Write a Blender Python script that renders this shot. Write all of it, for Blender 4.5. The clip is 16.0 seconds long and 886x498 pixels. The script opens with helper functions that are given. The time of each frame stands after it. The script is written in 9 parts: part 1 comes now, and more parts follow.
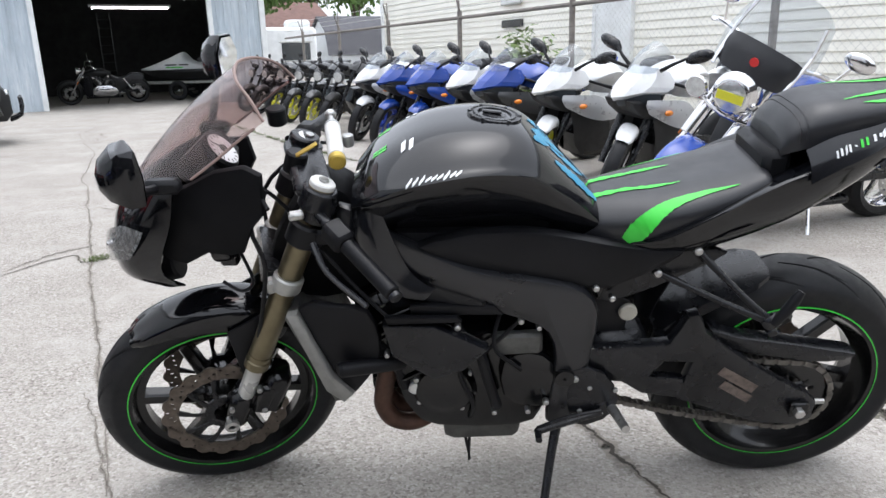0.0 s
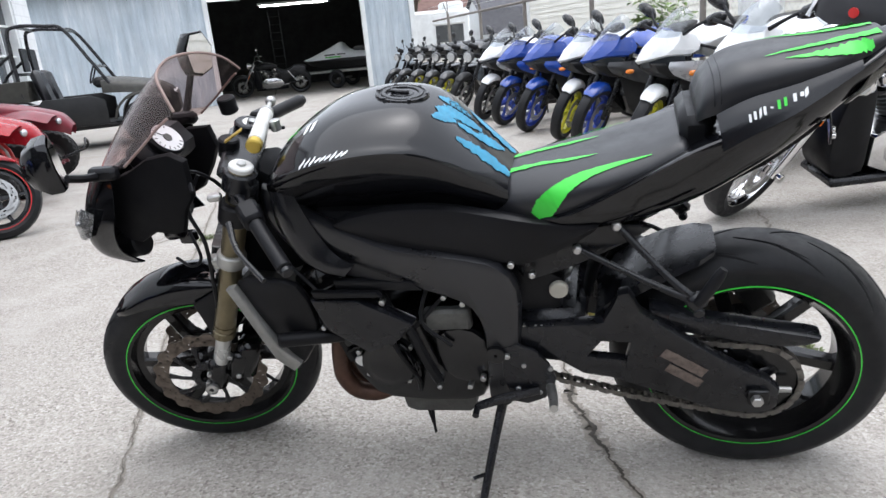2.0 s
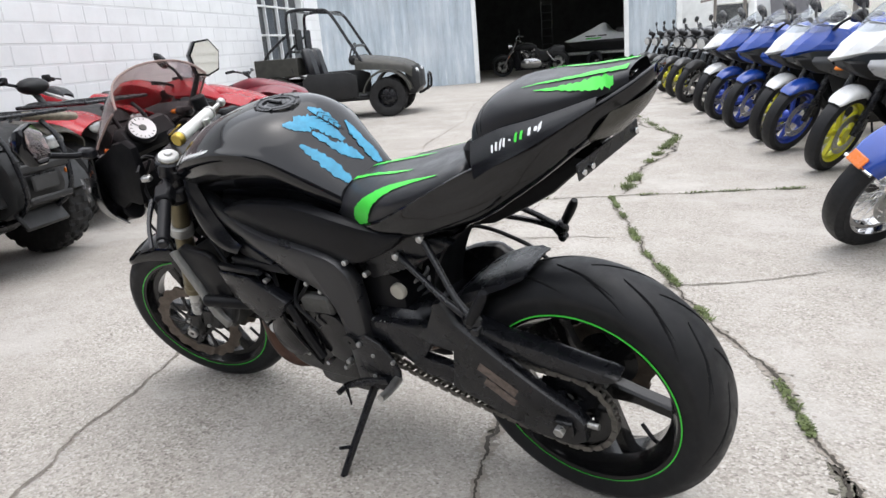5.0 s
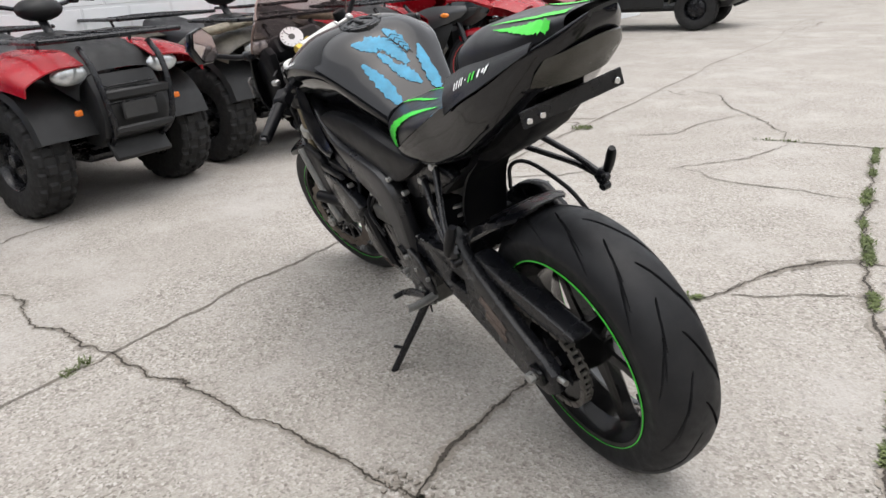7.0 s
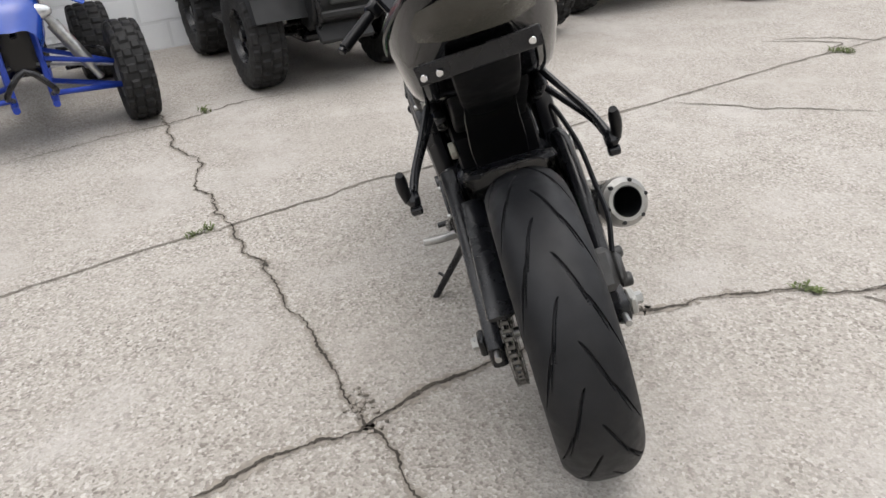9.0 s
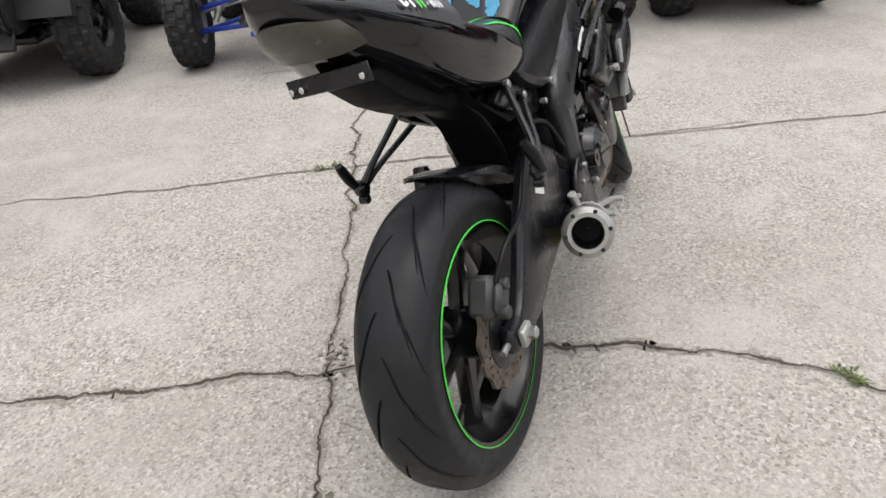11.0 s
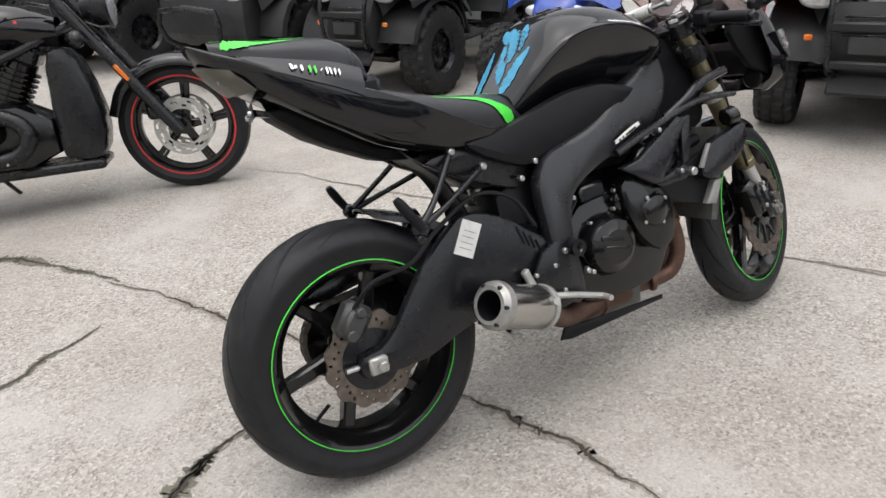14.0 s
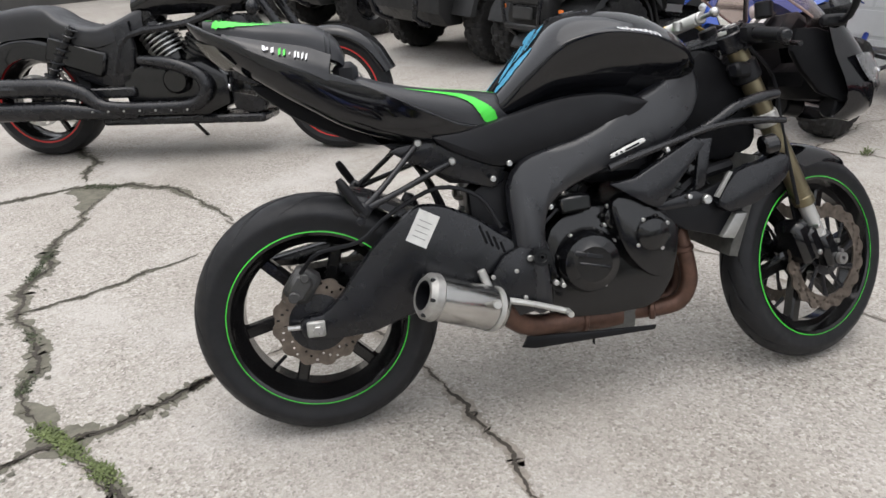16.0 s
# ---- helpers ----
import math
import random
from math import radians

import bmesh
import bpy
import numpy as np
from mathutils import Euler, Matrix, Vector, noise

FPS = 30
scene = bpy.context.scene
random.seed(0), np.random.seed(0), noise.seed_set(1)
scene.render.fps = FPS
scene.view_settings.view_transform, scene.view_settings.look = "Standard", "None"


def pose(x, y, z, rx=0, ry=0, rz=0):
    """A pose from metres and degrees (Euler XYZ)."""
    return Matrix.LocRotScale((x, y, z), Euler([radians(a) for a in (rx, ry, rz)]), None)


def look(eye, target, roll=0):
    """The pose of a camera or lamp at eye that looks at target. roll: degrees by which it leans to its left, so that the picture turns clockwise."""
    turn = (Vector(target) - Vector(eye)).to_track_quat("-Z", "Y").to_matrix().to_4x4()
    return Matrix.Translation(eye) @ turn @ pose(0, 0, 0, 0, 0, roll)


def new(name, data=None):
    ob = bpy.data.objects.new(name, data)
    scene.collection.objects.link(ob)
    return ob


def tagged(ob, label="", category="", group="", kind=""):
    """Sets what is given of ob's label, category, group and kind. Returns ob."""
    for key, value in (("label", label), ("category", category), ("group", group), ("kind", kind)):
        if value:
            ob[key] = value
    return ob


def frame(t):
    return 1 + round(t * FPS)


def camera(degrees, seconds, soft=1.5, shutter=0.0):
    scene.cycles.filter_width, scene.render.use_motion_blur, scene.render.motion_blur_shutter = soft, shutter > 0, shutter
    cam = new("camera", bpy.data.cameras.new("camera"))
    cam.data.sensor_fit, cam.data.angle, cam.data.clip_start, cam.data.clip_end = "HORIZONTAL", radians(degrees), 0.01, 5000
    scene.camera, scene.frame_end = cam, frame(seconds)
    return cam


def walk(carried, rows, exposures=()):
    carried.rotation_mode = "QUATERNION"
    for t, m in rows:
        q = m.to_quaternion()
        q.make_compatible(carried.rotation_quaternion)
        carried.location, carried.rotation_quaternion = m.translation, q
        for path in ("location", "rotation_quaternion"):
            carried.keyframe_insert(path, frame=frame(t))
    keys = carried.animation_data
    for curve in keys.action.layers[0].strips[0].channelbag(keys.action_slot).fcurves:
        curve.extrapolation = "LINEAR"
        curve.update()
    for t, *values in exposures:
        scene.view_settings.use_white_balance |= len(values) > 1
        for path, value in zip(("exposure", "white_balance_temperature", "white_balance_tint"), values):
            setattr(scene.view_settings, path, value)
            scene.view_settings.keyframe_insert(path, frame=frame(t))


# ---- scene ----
cam = camera(63.9, 16.0)
PATH = [
    (0, (0.221, -0.05, 1.108), (0.036, 1.869, 0.579), -1.5),
    (0.5, (0.4, -0.091, 1.112), (0.079, 1.827, 0.647), -1.9),
    (1, (0.518, -0.081, 1.104), (0.077, 1.812, 0.632), -3.7),
    (1.5, (0.64, -0.021, 1.083), (0.117, 1.836, 0.555), -5.1),
    (2, (0.754, 0.025, 1.082), (0.111, 1.835, 0.522), -5.7),
    (2.5, (0.949, 0.021, 1.102), (0.17, 1.785, 0.572), -5.4),
    (3, (1.098, 0.044, 1.097), (0.221, 1.769, 0.59), -5.7),
    (3.2, (1.152, 0.081, 1.089), (0.252, 1.793, 0.582), -5.6),
    (5.3, (1.731, 0.443, 1.082), (0.366, 1.789, 0.509), -3.7),
    (5.5, (1.782, 0.491, 1.079), (0.365, 1.769, 0.481), -2.8),
    (6, (1.883, 0.599, 1.089), (0.348, 1.69, 0.415), -4.2),
    (6.5, (2.017, 0.723, 1.104), (0.351, 1.603, 0.435), -4.1),
    (7, (2.071, 0.88, 1.091), (0.342, 1.581, 0.37), -3.9),
    (7.5, (2.088, 1.036, 1.119), (0.307, 1.519, 0.346), -4.3),
    (8, (2.132, 1.2, 1.127), (0.315, 1.466, 0.336), -4.6),
    (8.5, (2.177, 1.375, 1.134), (0.363, 1.433, 0.294), -4.9),
    (9, (2.09, 1.555, 1.134), (0.334, 1.452, 0.181), -4.5),
    (9.2, (2.05, 1.61, 1.143), (0.324, 1.433, 0.148), -4.4),
    (11.3, (1.89, 2.366, 1.249), (0.469, 1.42, 0.206), -5.0),
    (11.5, (1.861, 2.424, 1.254), (0.481, 1.413, 0.217), -5.1),
    (12, (1.805, 2.63, 1.273), (0.517, 1.455, 0.294), -4.3),
    (12.5, (1.703, 2.752, 1.259), (0.511, 1.447, 0.323), -3.4),
    (13, (1.541, 2.839, 1.259), (0.5, 1.423, 0.304), -1.7),
    (13.5, (1.401, 2.974, 1.264), (0.495, 1.445, 0.345), -2.7),
    (14, (1.292, 3.129, 1.264), (0.544, 1.491, 0.393), -3.7),
    (14.5, (1.119, 3.181, 1.247), (0.52, 1.49, 0.363), -4.1),
    (15, (0.967, 3.199, 1.252), (0.532, 1.47, 0.347), -3.4),
    (15.5, (0.816, 3.276, 1.256), (0.568, 1.513, 0.346), -2.8),
    (16, (0.662, 3.352, 1.272), (0.547, 1.562, 0.389), -2.8),
]
EXPOSURES = [(0, 1.08, 6230, 11), (1.5, 1.08, 6220, 11), (3, 1.24, 6210, 11), (5.5, 1.06, 6500, 11), (8, 0.92, 6680, 11), (12.5, 0.96, 6680, 11), (14.5, 0.95, 6640, 11), (16, 0.94, 6600, 11)]
walk(cam, [(t, look(eye, target, roll)) for t, eye, target, roll in PATH], EXPOSURES)

# ---- daylight: a bright overcast sky ----
world = bpy.data.worlds.new("overcast_sky")
scene.world = world
world.use_nodes = True
wn = world.node_tree.nodes
wl = world.node_tree.links
sky = wn.new("ShaderNodeTexSky")
sky.sky_type = "NISHITA"
sky.sun_disc = False
sky.sun_elevation = radians(82)
sky.sun_rotation = radians(58)
sky.air_density, sky.dust_density, sky.ozone_density = 1.0, 5.0, 1.0
hue = wn.new("ShaderNodeHueSaturation")
hue.inputs["Saturation"].default_value = 0.28
wl.new(sky.outputs[0], hue.inputs["Color"])
veil = wn.new("ShaderNodeMix")
veil.data_type = "RGBA"
veil.inputs[0].default_value = 0.55
veil.inputs[7].default_value = (6.0, 6.25, 6.6, 1)
wl.new(hue.outputs[0], veil.inputs[6])
wl.new(veil.outputs[2], wn["Background"].inputs["Color"])
wn["Background"].inputs["Strength"].default_value = 0.15
sun = new("sun", bpy.data.lights.new("sun", "SUN"))
sun.data.energy, sun.data.angle, sun.data.color = 0.5, radians(75), (1.0, 0.985, 0.97)
sun.matrix_world = look((-1.0, -0.6, 7.9), (0, 0, 0))


# ---- mesh helpers ----
class Geo:
    """Collects vertices and faces of one mesh."""

    def __init__(self):
        self.v, self.f = [], []

    def put(self, verts, faces):
        k = len(self.v)
        self.v += [tuple(map(float, p)) for p in verts]
        self.f += [tuple(i + k for i in f) for f in faces]
        return self

    def box(self, c, s, m=None, b=0.0):
        """A box about c with full sizes s; b chamfers its edges."""
        hx, hy, hz = s[0] / 2, s[1] / 2, s[2] / 2
        b = min(b, hx * 0.9, hy * 0.9, hz * 0.9)
        if b <= 0:
            vs = [(x * hx, y * hy, z * hz) for x in (-1, 1) for y in (-1, 1) for z in (-1, 1)]
            fs = [(0, 1, 3, 2), (4, 6, 7, 5), (0, 4, 5, 1), (2, 3, 7, 6), (0, 2, 6, 4), (1, 5, 7, 3)]
        else:
            vs, ix = [], {}
            for x in (-1, 1):
                for y in (-1, 1):
                    for z in (-1, 1):
                        for a in range(3):
                            p = [x * hx, y * hy, z * hz]
                            for q in range(3):
                                if q != a:
                                    p[q] -= (x, y, z)[q] * b
                            ix[x, y, z, a] = len(vs)
                            vs.append(p)
            fs = []
            for a in range(3):
                o1, o2 = (a + 1) % 3, (a + 2) % 3
                for s1 in (-1, 1):
                    quad = []
                    for s2, s3 in ((-1, -1), (1, -1), (1, 1), (-1, 1)):
                        k = [0, 0, 0]
                        k[a], k[o1], k[o2] = s1, s2, s3
                        quad.append(ix[k[0], k[1], k[2], a])
                    fs.append(quad)
                for s2 in (-1, 1):
                    for s3 in (-1, 1):
                        k1, k2 = [0, 0, 0], [0, 0, 0]
                        k1[a], k2[a] = -1, 1
                        k1[o1] = k2[o1] = s2
                        k1[o2] = k2[o2] = s3
                        fs.append((ix[k1[0], k1[1], k1[2], o1], ix[k2[0], k2[1], k2[2], o1], ix[k2[0], k2[1], k2[2], o2], ix[k1[0], k1[1], k1[2], o2]))
            for x in (-1, 1):
                for y in (-1, 1):
                    for z in (-1, 1):
                        fs.append([ix[x, y, z, a] for a in range(3)])
        m = m or Matrix()
        return self.put([m @ Vector(p) + Vector(c) for p in vs], fs)

    def tube(self, pts, r, n=8, smooth=3, caps=True):
        """A round bar along pts; r is one radius or one for each point."""
        pts = np.array(pts, float)
        rs = np.array(r if np.iterable(r) else [r] * len(pts), float)
        if smooth > 1 and len(pts) > 2:
            both = cr(np.column_stack([pts, rs]), smooth)
            pts, rs = both[:, :3], both[:, 3]
        tan = np.gradient(pts, axis=0)
        tan /= np.linalg.norm(tan, axis=1)[:, None] + 1e-12
        up = np.array([0, 0, 1.0]) if abs(tan[0][2]) < 0.9 else np.array([1.0, 0, 0])
        vs = []
        for p, d, q in zip(pts, tan, rs):
            side = np.cross(up, d)
            side /= np.linalg.norm(side) + 1e-12
            up = np.cross(d, side)
            for i in range(n):
                a = 2 * math.pi * i / n
                vs.append(p + q * (math.cos(a) * side + math.sin(a) * up))
        fs = [(j * n + i, j * n + (i + 1) % n, (j + 1) * n + (i + 1) % n, (j + 1) * n + i) for j in range(len(pts) - 1) for i in range(n)]
        if caps:
            fs += [tuple(range(n))[::-1], tuple(range((len(pts) - 1) * n, len(pts) * n))]
        return self.put(vs, fs)

    def cyl(self, a, b, r, n=16, bev=0.0):
        """A cylinder from a to b, its rims chamfered by bev."""
        a, b = np.array(a, float), np.array(b, float)
        d = (b - a) / (np.linalg.norm(b - a) + 1e-12)
        if bev:
            return self.tube([a, a + d * bev, b - d * bev, b], [r - bev, r, r, r - bev], n, 1)
        return self.tube([a, b], r, n, 1)

    def lathe(self, prof, c=(0, 0, 0), n=48, closed=True, a0=0.0, a1=2 * math.pi):
        """Turns (radius, y) points about the y axis through c."""
        prof = list(prof)
        k = len(prof)
        full = abs(a1 - a0 - 2 * math.pi) < 1e-6
        m = n if full else n + 1
        vs = []
        for i in range(m):
            a = a0 + (a1 - a0) * i / n
            for r, y in prof:
                vs.append((c[0] + r * math.cos(a), c[1] + y, c[2] + r * math.sin(a)))
        fs = []
        for i in range(n):
            j = (i + 1) % m
            for q in range(k if closed else k - 1):
                w = (q + 1) % k
                fs.append((i * k + q, i * k + w, j * k + w, j * k + q))
        return self.put(vs, fs)

    def grid(self, g, close_u=False, close_v=False):
        g = np.array(g, float)
        a, b = g.shape[:2]
        vs = g.reshape(-1, 3)
        fs = [(i * b + j, ((i + 1) % a) * b + j, ((i + 1) % a) * b + (j + 1) % b, i * b + (j + 1) % b) for i in range(a if close_u else a - 1) for j in range(b if close_v else b - 1)]
        return self.put(vs, fs)

    def prism(self, pts, y0, y1, bev=0.006, smooth=0, warp=None):
        """A plate with the outline pts in x and z, between y0 and y1, edges rounded."""
        p = np.array(pts, float)
        if smooth:
            p = cr_closed(p, smooth)
        area = 0.5 * np.sum(p[:, 0] * np.roll(p[:, 1], -1) - p[:, 1] * np.roll(p[:, 0], -1))
        if area < 0:
            p = p[::-1]
        e = np.roll(p, -1, 0) - p
        e /= np.linalg.norm(e, axis=1)[:, None] + 1e-12
        nrm = np.column_stack([-e[:, 1], e[:, 0]])
        vn = nrm + np.roll(nrm, 1, 0)
        vn /= np.maximum(np.linalg.norm(vn, axis=1)[:, None], 0.5)
        n = len(p)
        vs, fs = [], []
        for ins, y in ((bev, y0), (bev * 0.3, y0 + bev * 0.3), (0, y0 + bev), (0, y1 - bev), (bev * 0.3, y1 - bev * 0.3), (bev, y1)):
            vs += [(q[0], y, q[1]) for q in p + vn * ins]
        for k in range(5):
            fs += [(k * n + i, (k + 1) * n + i, (k + 1) * n + (i + 1) % n, k * n + (i + 1) % n) for i in range(n)]
        fs += [tuple(range(n)), tuple(range(5 * n, 6 * n))[::-1]]
        if warp:
            vs = [warp(*q) for q in vs]
        return self.put(vs, fs)

    def ball(self, c, r, s=(1, 1, 1), n=12, m=8):
        g = [[(c[0] + r * s[0] * math.sin(math.pi * j / m) * math.cos(2 * math.pi * i / n), c[1] + r * s[1] * math.sin(math.pi * j / m) * math.sin(2 * math.pi * i / n), c[2] + r * s[2] * math.cos(math.pi * j / m)) for j in range(m + 1)] for i in range(n)]
        return self.grid(g, close_u=True)

    def moved(self, m):
        self.v = [tuple(m @ Vector(p)) for p in self.v]
        return self

    def join(self, other):
        return self.put(other.v, other.f)


def cr(p, n):
    """Smooth points through p, n to each stretch."""
    p = np.array(p, float)
    q = np.concatenate([[2 * p[0] - p[1]], p, [2 * p[-1] - p[-2]]])
    out = []
    for i in range(len(p) - 1):
        a, b, c, d = q[i : i + 4]
        for k in range(n):
            t = k / n
            out.append(0.5 * (2 * b + (c - a) * t + (2 * a - 5 * b + 4 * c - d) * t * t + (3 * b - a - 3 * c + d) * t**3))
    out.append(p[-1])
    return np.array(out)


def cr_closed(p, n):
    p = np.array(p, float)
    k = len(p)
    out = []
    for i in range(k):
        a, b, c, d = p[i - 1], p[i], p[(i + 1) % k], p[(i + 2) % k]
        for j in range(n):
            t = j / n
            out.append(0.5 * (2 * b + (c - a) * t + (2 * a - 5 * b + 4 * c - d) * t * t + (3 * b - a - 3 * c + d) * t**3))
    return np.array(out)


def net(ctrl, nu=5, nv=4):
    """A dense smooth grid through a coarse net of points."""
    g = cr(np.array(ctrl, float), nu)
    return np.transpose(cr(np.transpose(g, (1, 0, 2)), nv), (1, 0, 2))


def flip(rows):
    return [[(x, -y, z) for x, y, z in r] for r in rows]


def sym_rows(rows):
    """Rows from the middle outwards, made whole by mirroring in y."""
    return flip(rows[:0:-1]) + rows


def sym_cols(rows):
    """Each row from the middle outwards, made whole by mirroring in y."""
    return [[(x, -y, z) for x, y, z in r[:0:-1]] + list(r) for r in rows]


def stations(table):
    """Rows of (x, (y, z), (y, z) ...) as a net of points."""
    return [[(x, y, z) for y, z in prof] for x, *prof in table]


def shell(g, thick):
    """A grid with a thickness, its rim closed."""
    g = np.array(g, float)
    du, dv = np.gradient(g, axis=0), np.gradient(g, axis=1)
    nn = np.cross(du, dv)
    nn /= np.linalg.norm(nn, axis=2)[:, :, None] + 1e-12
    h = g - nn * thick
    geo = Geo().grid(g)
    geo.grid(h[:, ::-1])
    a, b = g.shape[:2]
    rim = [(i, 0) for i in range(a)] + [(a - 1, j) for j in range(1, b)] + [(i, b - 1) for i in range(a - 2, -1, -1)] + [(0, j) for j in range(b - 2, 0, -1)]
    r1 = [g[i, j] for i, j in rim]
    r2 = [h[i, j] for i, j in rim]
    geo.grid([r1, r2], close_v=True)
    return geo


def sampler(g):
    """A function that gives the point and the outward normal of a dense grid at (u, v)."""
    g = np.array(g, float)
    a, b = g.shape[:2]
    core = np.array([g[:, :, 0].mean(), 0, g[:, :, 2].mean() - 0.05])

    def at(u, v):
        x, y = min(max(u, 0), 1) * (a - 1), min(max(v, 0), 1) * (b - 1)
        i, j = min(int(x), a - 2), min(int(y), b - 2)
        s, t = x - i, y - j
        p = (g[i, j] * (1 - s) + g[i + 1, j] * s) * (1 - t) + (g[i, j + 1] * (1 - s) + g[i + 1, j + 1] * s) * t
        m = np.cross(g[i + 1, j] - g[i, j], g[i, j + 1] - g[i, j])
        if np.dot(m, p - core) < 0:
            m = -m
        return p, m / (np.linalg.norm(m) + 1e-12)

    return at


def strip(g, path, lift=0.0015, n=6):
    """A decal that follows a dense grid: path of (u, v, half width in v), u and v from 0 to 1."""
    at = sampler(g)
    rows = []
    for u, v, w in path:
        row = []
        for k in range(n + 1):
            p, m = at(u, v + w * (2 * k / n - 1))
            row.append(p + m * lift)
        rows.append(row)
    return Geo().grid(rows)


def ribbon(g, path, lift=0.002, torn=0.0, seed=1, mirror=False):
    """A painted stroke along (u, v, half width in metres) on a dense grid; torn roughens its edges."""
    at = sampler(g)
    rnd = random.Random(seed)
    fine = cr(path, 6)
    pts = [at(u, 1 - v if mirror else v) for u, v, w in fine]
    rows = []
    for i, (p, m) in enumerate(pts):
        d = pts[min(i + 1, len(pts) - 1)][0] - pts[max(i - 1, 0)][0]
        side = np.cross(m, d)
        side /= np.linalg.norm(side) + 1e-12
        w = max(fine[i][2], 0.0004)
        lo, hi = w * (1 + torn * rnd.uniform(-1, 0.6)), w * (1 + torn * rnd.uniform(-1, 0.6))
        rows.append([p - side * lo + m * lift * 0.8, p - side * lo * 0.4 + m * lift, p + side * hi * 0.4 + m * lift, p + side * hi + m * lift * 0.8])
    return Geo().grid(rows)


def part(name, geo, material, parent=None, label="", m=None, smooth=38):
    """Links one mesh object under a thing, a part or nothing."""
    me = bpy.data.meshes.new(name)
    me.from_pydata(geo.v, [], geo.f)
    bm = bmesh.new()
    bm.from_mesh(me)
    bmesh.ops.remove_doubles(bm, verts=bm.verts, dist=0.00002)
    bmesh.ops.recalc_face_normals(bm, faces=bm.faces)
    bm.to_mesh(me)
    bm.free()
    me.materials.append(material)
    me.polygons.foreach_set("use_smooth", [True] * len(me.polygons))
    me.set_sharp_from_angle(angle=radians(smooth))
    ob = new(name, me)
    if parent:
        ob.parent = parent
    if m is not None:
        ob.matrix_local = m
    if label:
        ob["label"] = label
    return ob


def raw(name, geo, material, parent=None, label="", smooth=True):
    """The same for large meshes, with no clean-up."""
    me = bpy.data.meshes.new(name)
    me.from_pydata(geo.v, [], geo.f)
    me.materials.append(material)
    me.polygons.foreach_set("use_smooth", [smooth] * len(me.polygons))
    ob = new(name, me)
    if parent:
        ob.parent = parent
    if label:
        ob["label"] = label
    return ob


def thing(name, label, category, m=None, group="", kind=""):
    ob = new(name)
    ob.empty_display_size = 0.1
    if m is not None:
        ob.matrix_basis = m
    return tagged(ob, label, category, group, kind)


# ---- materials ----
def nodes_of(name):
    ma = bpy.data.materials.new(name)
    ma.use_nodes = True
    nt = ma.node_tree
    return ma, nt, nt.nodes["Principled BSDF"]


def noise_node(nt, scale, detail=4.0, rough=0.55, coord=None):
    n = nt.nodes.new("ShaderNodeTexNoise")
    n.inputs["Scale"].default_value = scale
    n.inputs["Detail"].default_value = detail
    n.inputs["Roughness"].default_value = rough
    nt.links.new(coord, n.inputs["Vector"])
    return n.outputs["Fac"]


def ramp(nt, fac, stops):
    r = nt.nodes.new("ShaderNodeValToRGB")
    el = r.color_ramp.elements
    while len(el) < len(stops):
        el.new(0.5)
    for e, (p, c) in zip(el, stops):
        e.position = p
        e.color = (*c, 1) if np.iterable(c) else (c, c, c, 1)
    nt.links.new(fac, r.inputs["Fac"])
    return r.outputs["Color"]


def mix(nt, fac, a, b, mode="MIX"):
    m = nt.nodes.new("ShaderNodeMix")
    m.data_type = "RGBA"
    m.blend_type = mode
    for sock, val in ((m.inputs[0], fac), (m.inputs[6], a), (m.inputs[7], b)):
        if isinstance(val, bpy.types.NodeSocket):
            nt.links.new(val, sock)
        elif np.iterable(val):
            sock.default_value = (*val, 1)
        else:
            sock.default_value = val
    return m.outputs[2]


def bump(nt, height, bsdf, strength, dist):
    b = nt.nodes.new("ShaderNodeBump")
    b.inputs["Strength"].default_value = strength
    b.inputs["Distance"].default_value = dist
    nt.links.new(height, b.inputs["Height"])
    nt.links.new(b.outputs["Normal"], bsdf.inputs["Normal"])


def pbr(name, base, rough=0.5, metal=0.0, var=0.18, scale=6.0, grain=160.0, bmp=0.15, dist=0.0006, coat=0.0, dust=0.0, spec=0.5):
    """A surface with stains at one scale, grain at another and a fine relief."""
    ma, nt, b = nodes_of(name)
    co = nt.nodes.new("ShaderNodeTexCoord").outputs["Object"]
    big = noise_node(nt, scale, 5, 0.6, co)
    fine = noise_node(nt, grain, 3, 0.6, co)
    dark = tuple(c * (1 - var) for c in base)
    light = tuple(min(1, c * (1 + var) + 0.0008) for c in base)
    col = ramp(nt, big, [(0.3, dark), (0.7, light)])
    col = mix(nt, 0.25 * min(1, var * 3), col, mix(nt, fine, dark, light))
    if dust:
        d = ramp(nt, noise_node(nt, scale * 2.3, 6, 0.7, co), [(0.45, 0.0), (0.8, dust)])
        col = mix(nt, d, col, (0.30, 0.27, 0.23))
    nt.links.new(col, b.inputs["Base Color"])
    rr = ramp(nt, noise_node(nt, scale * 3, 4, 0.6, co), [(0.3, max(0.02, rough * 0.8)), (0.75, min(1, rough * 1.25 + 0.02))])
    nt.links.new(rr, b.inputs["Roughness"])
    b.inputs["Metallic"].default_value = metal
    b.inputs["Specular IOR Level"].default_value = spec
    b.inputs["Coat Weight"].default_value = coat
    b.inputs["Coat Roughness"].default_value = 0.04
    if bmp:
        bump(nt, fine, b, bmp, dist)
    return ma


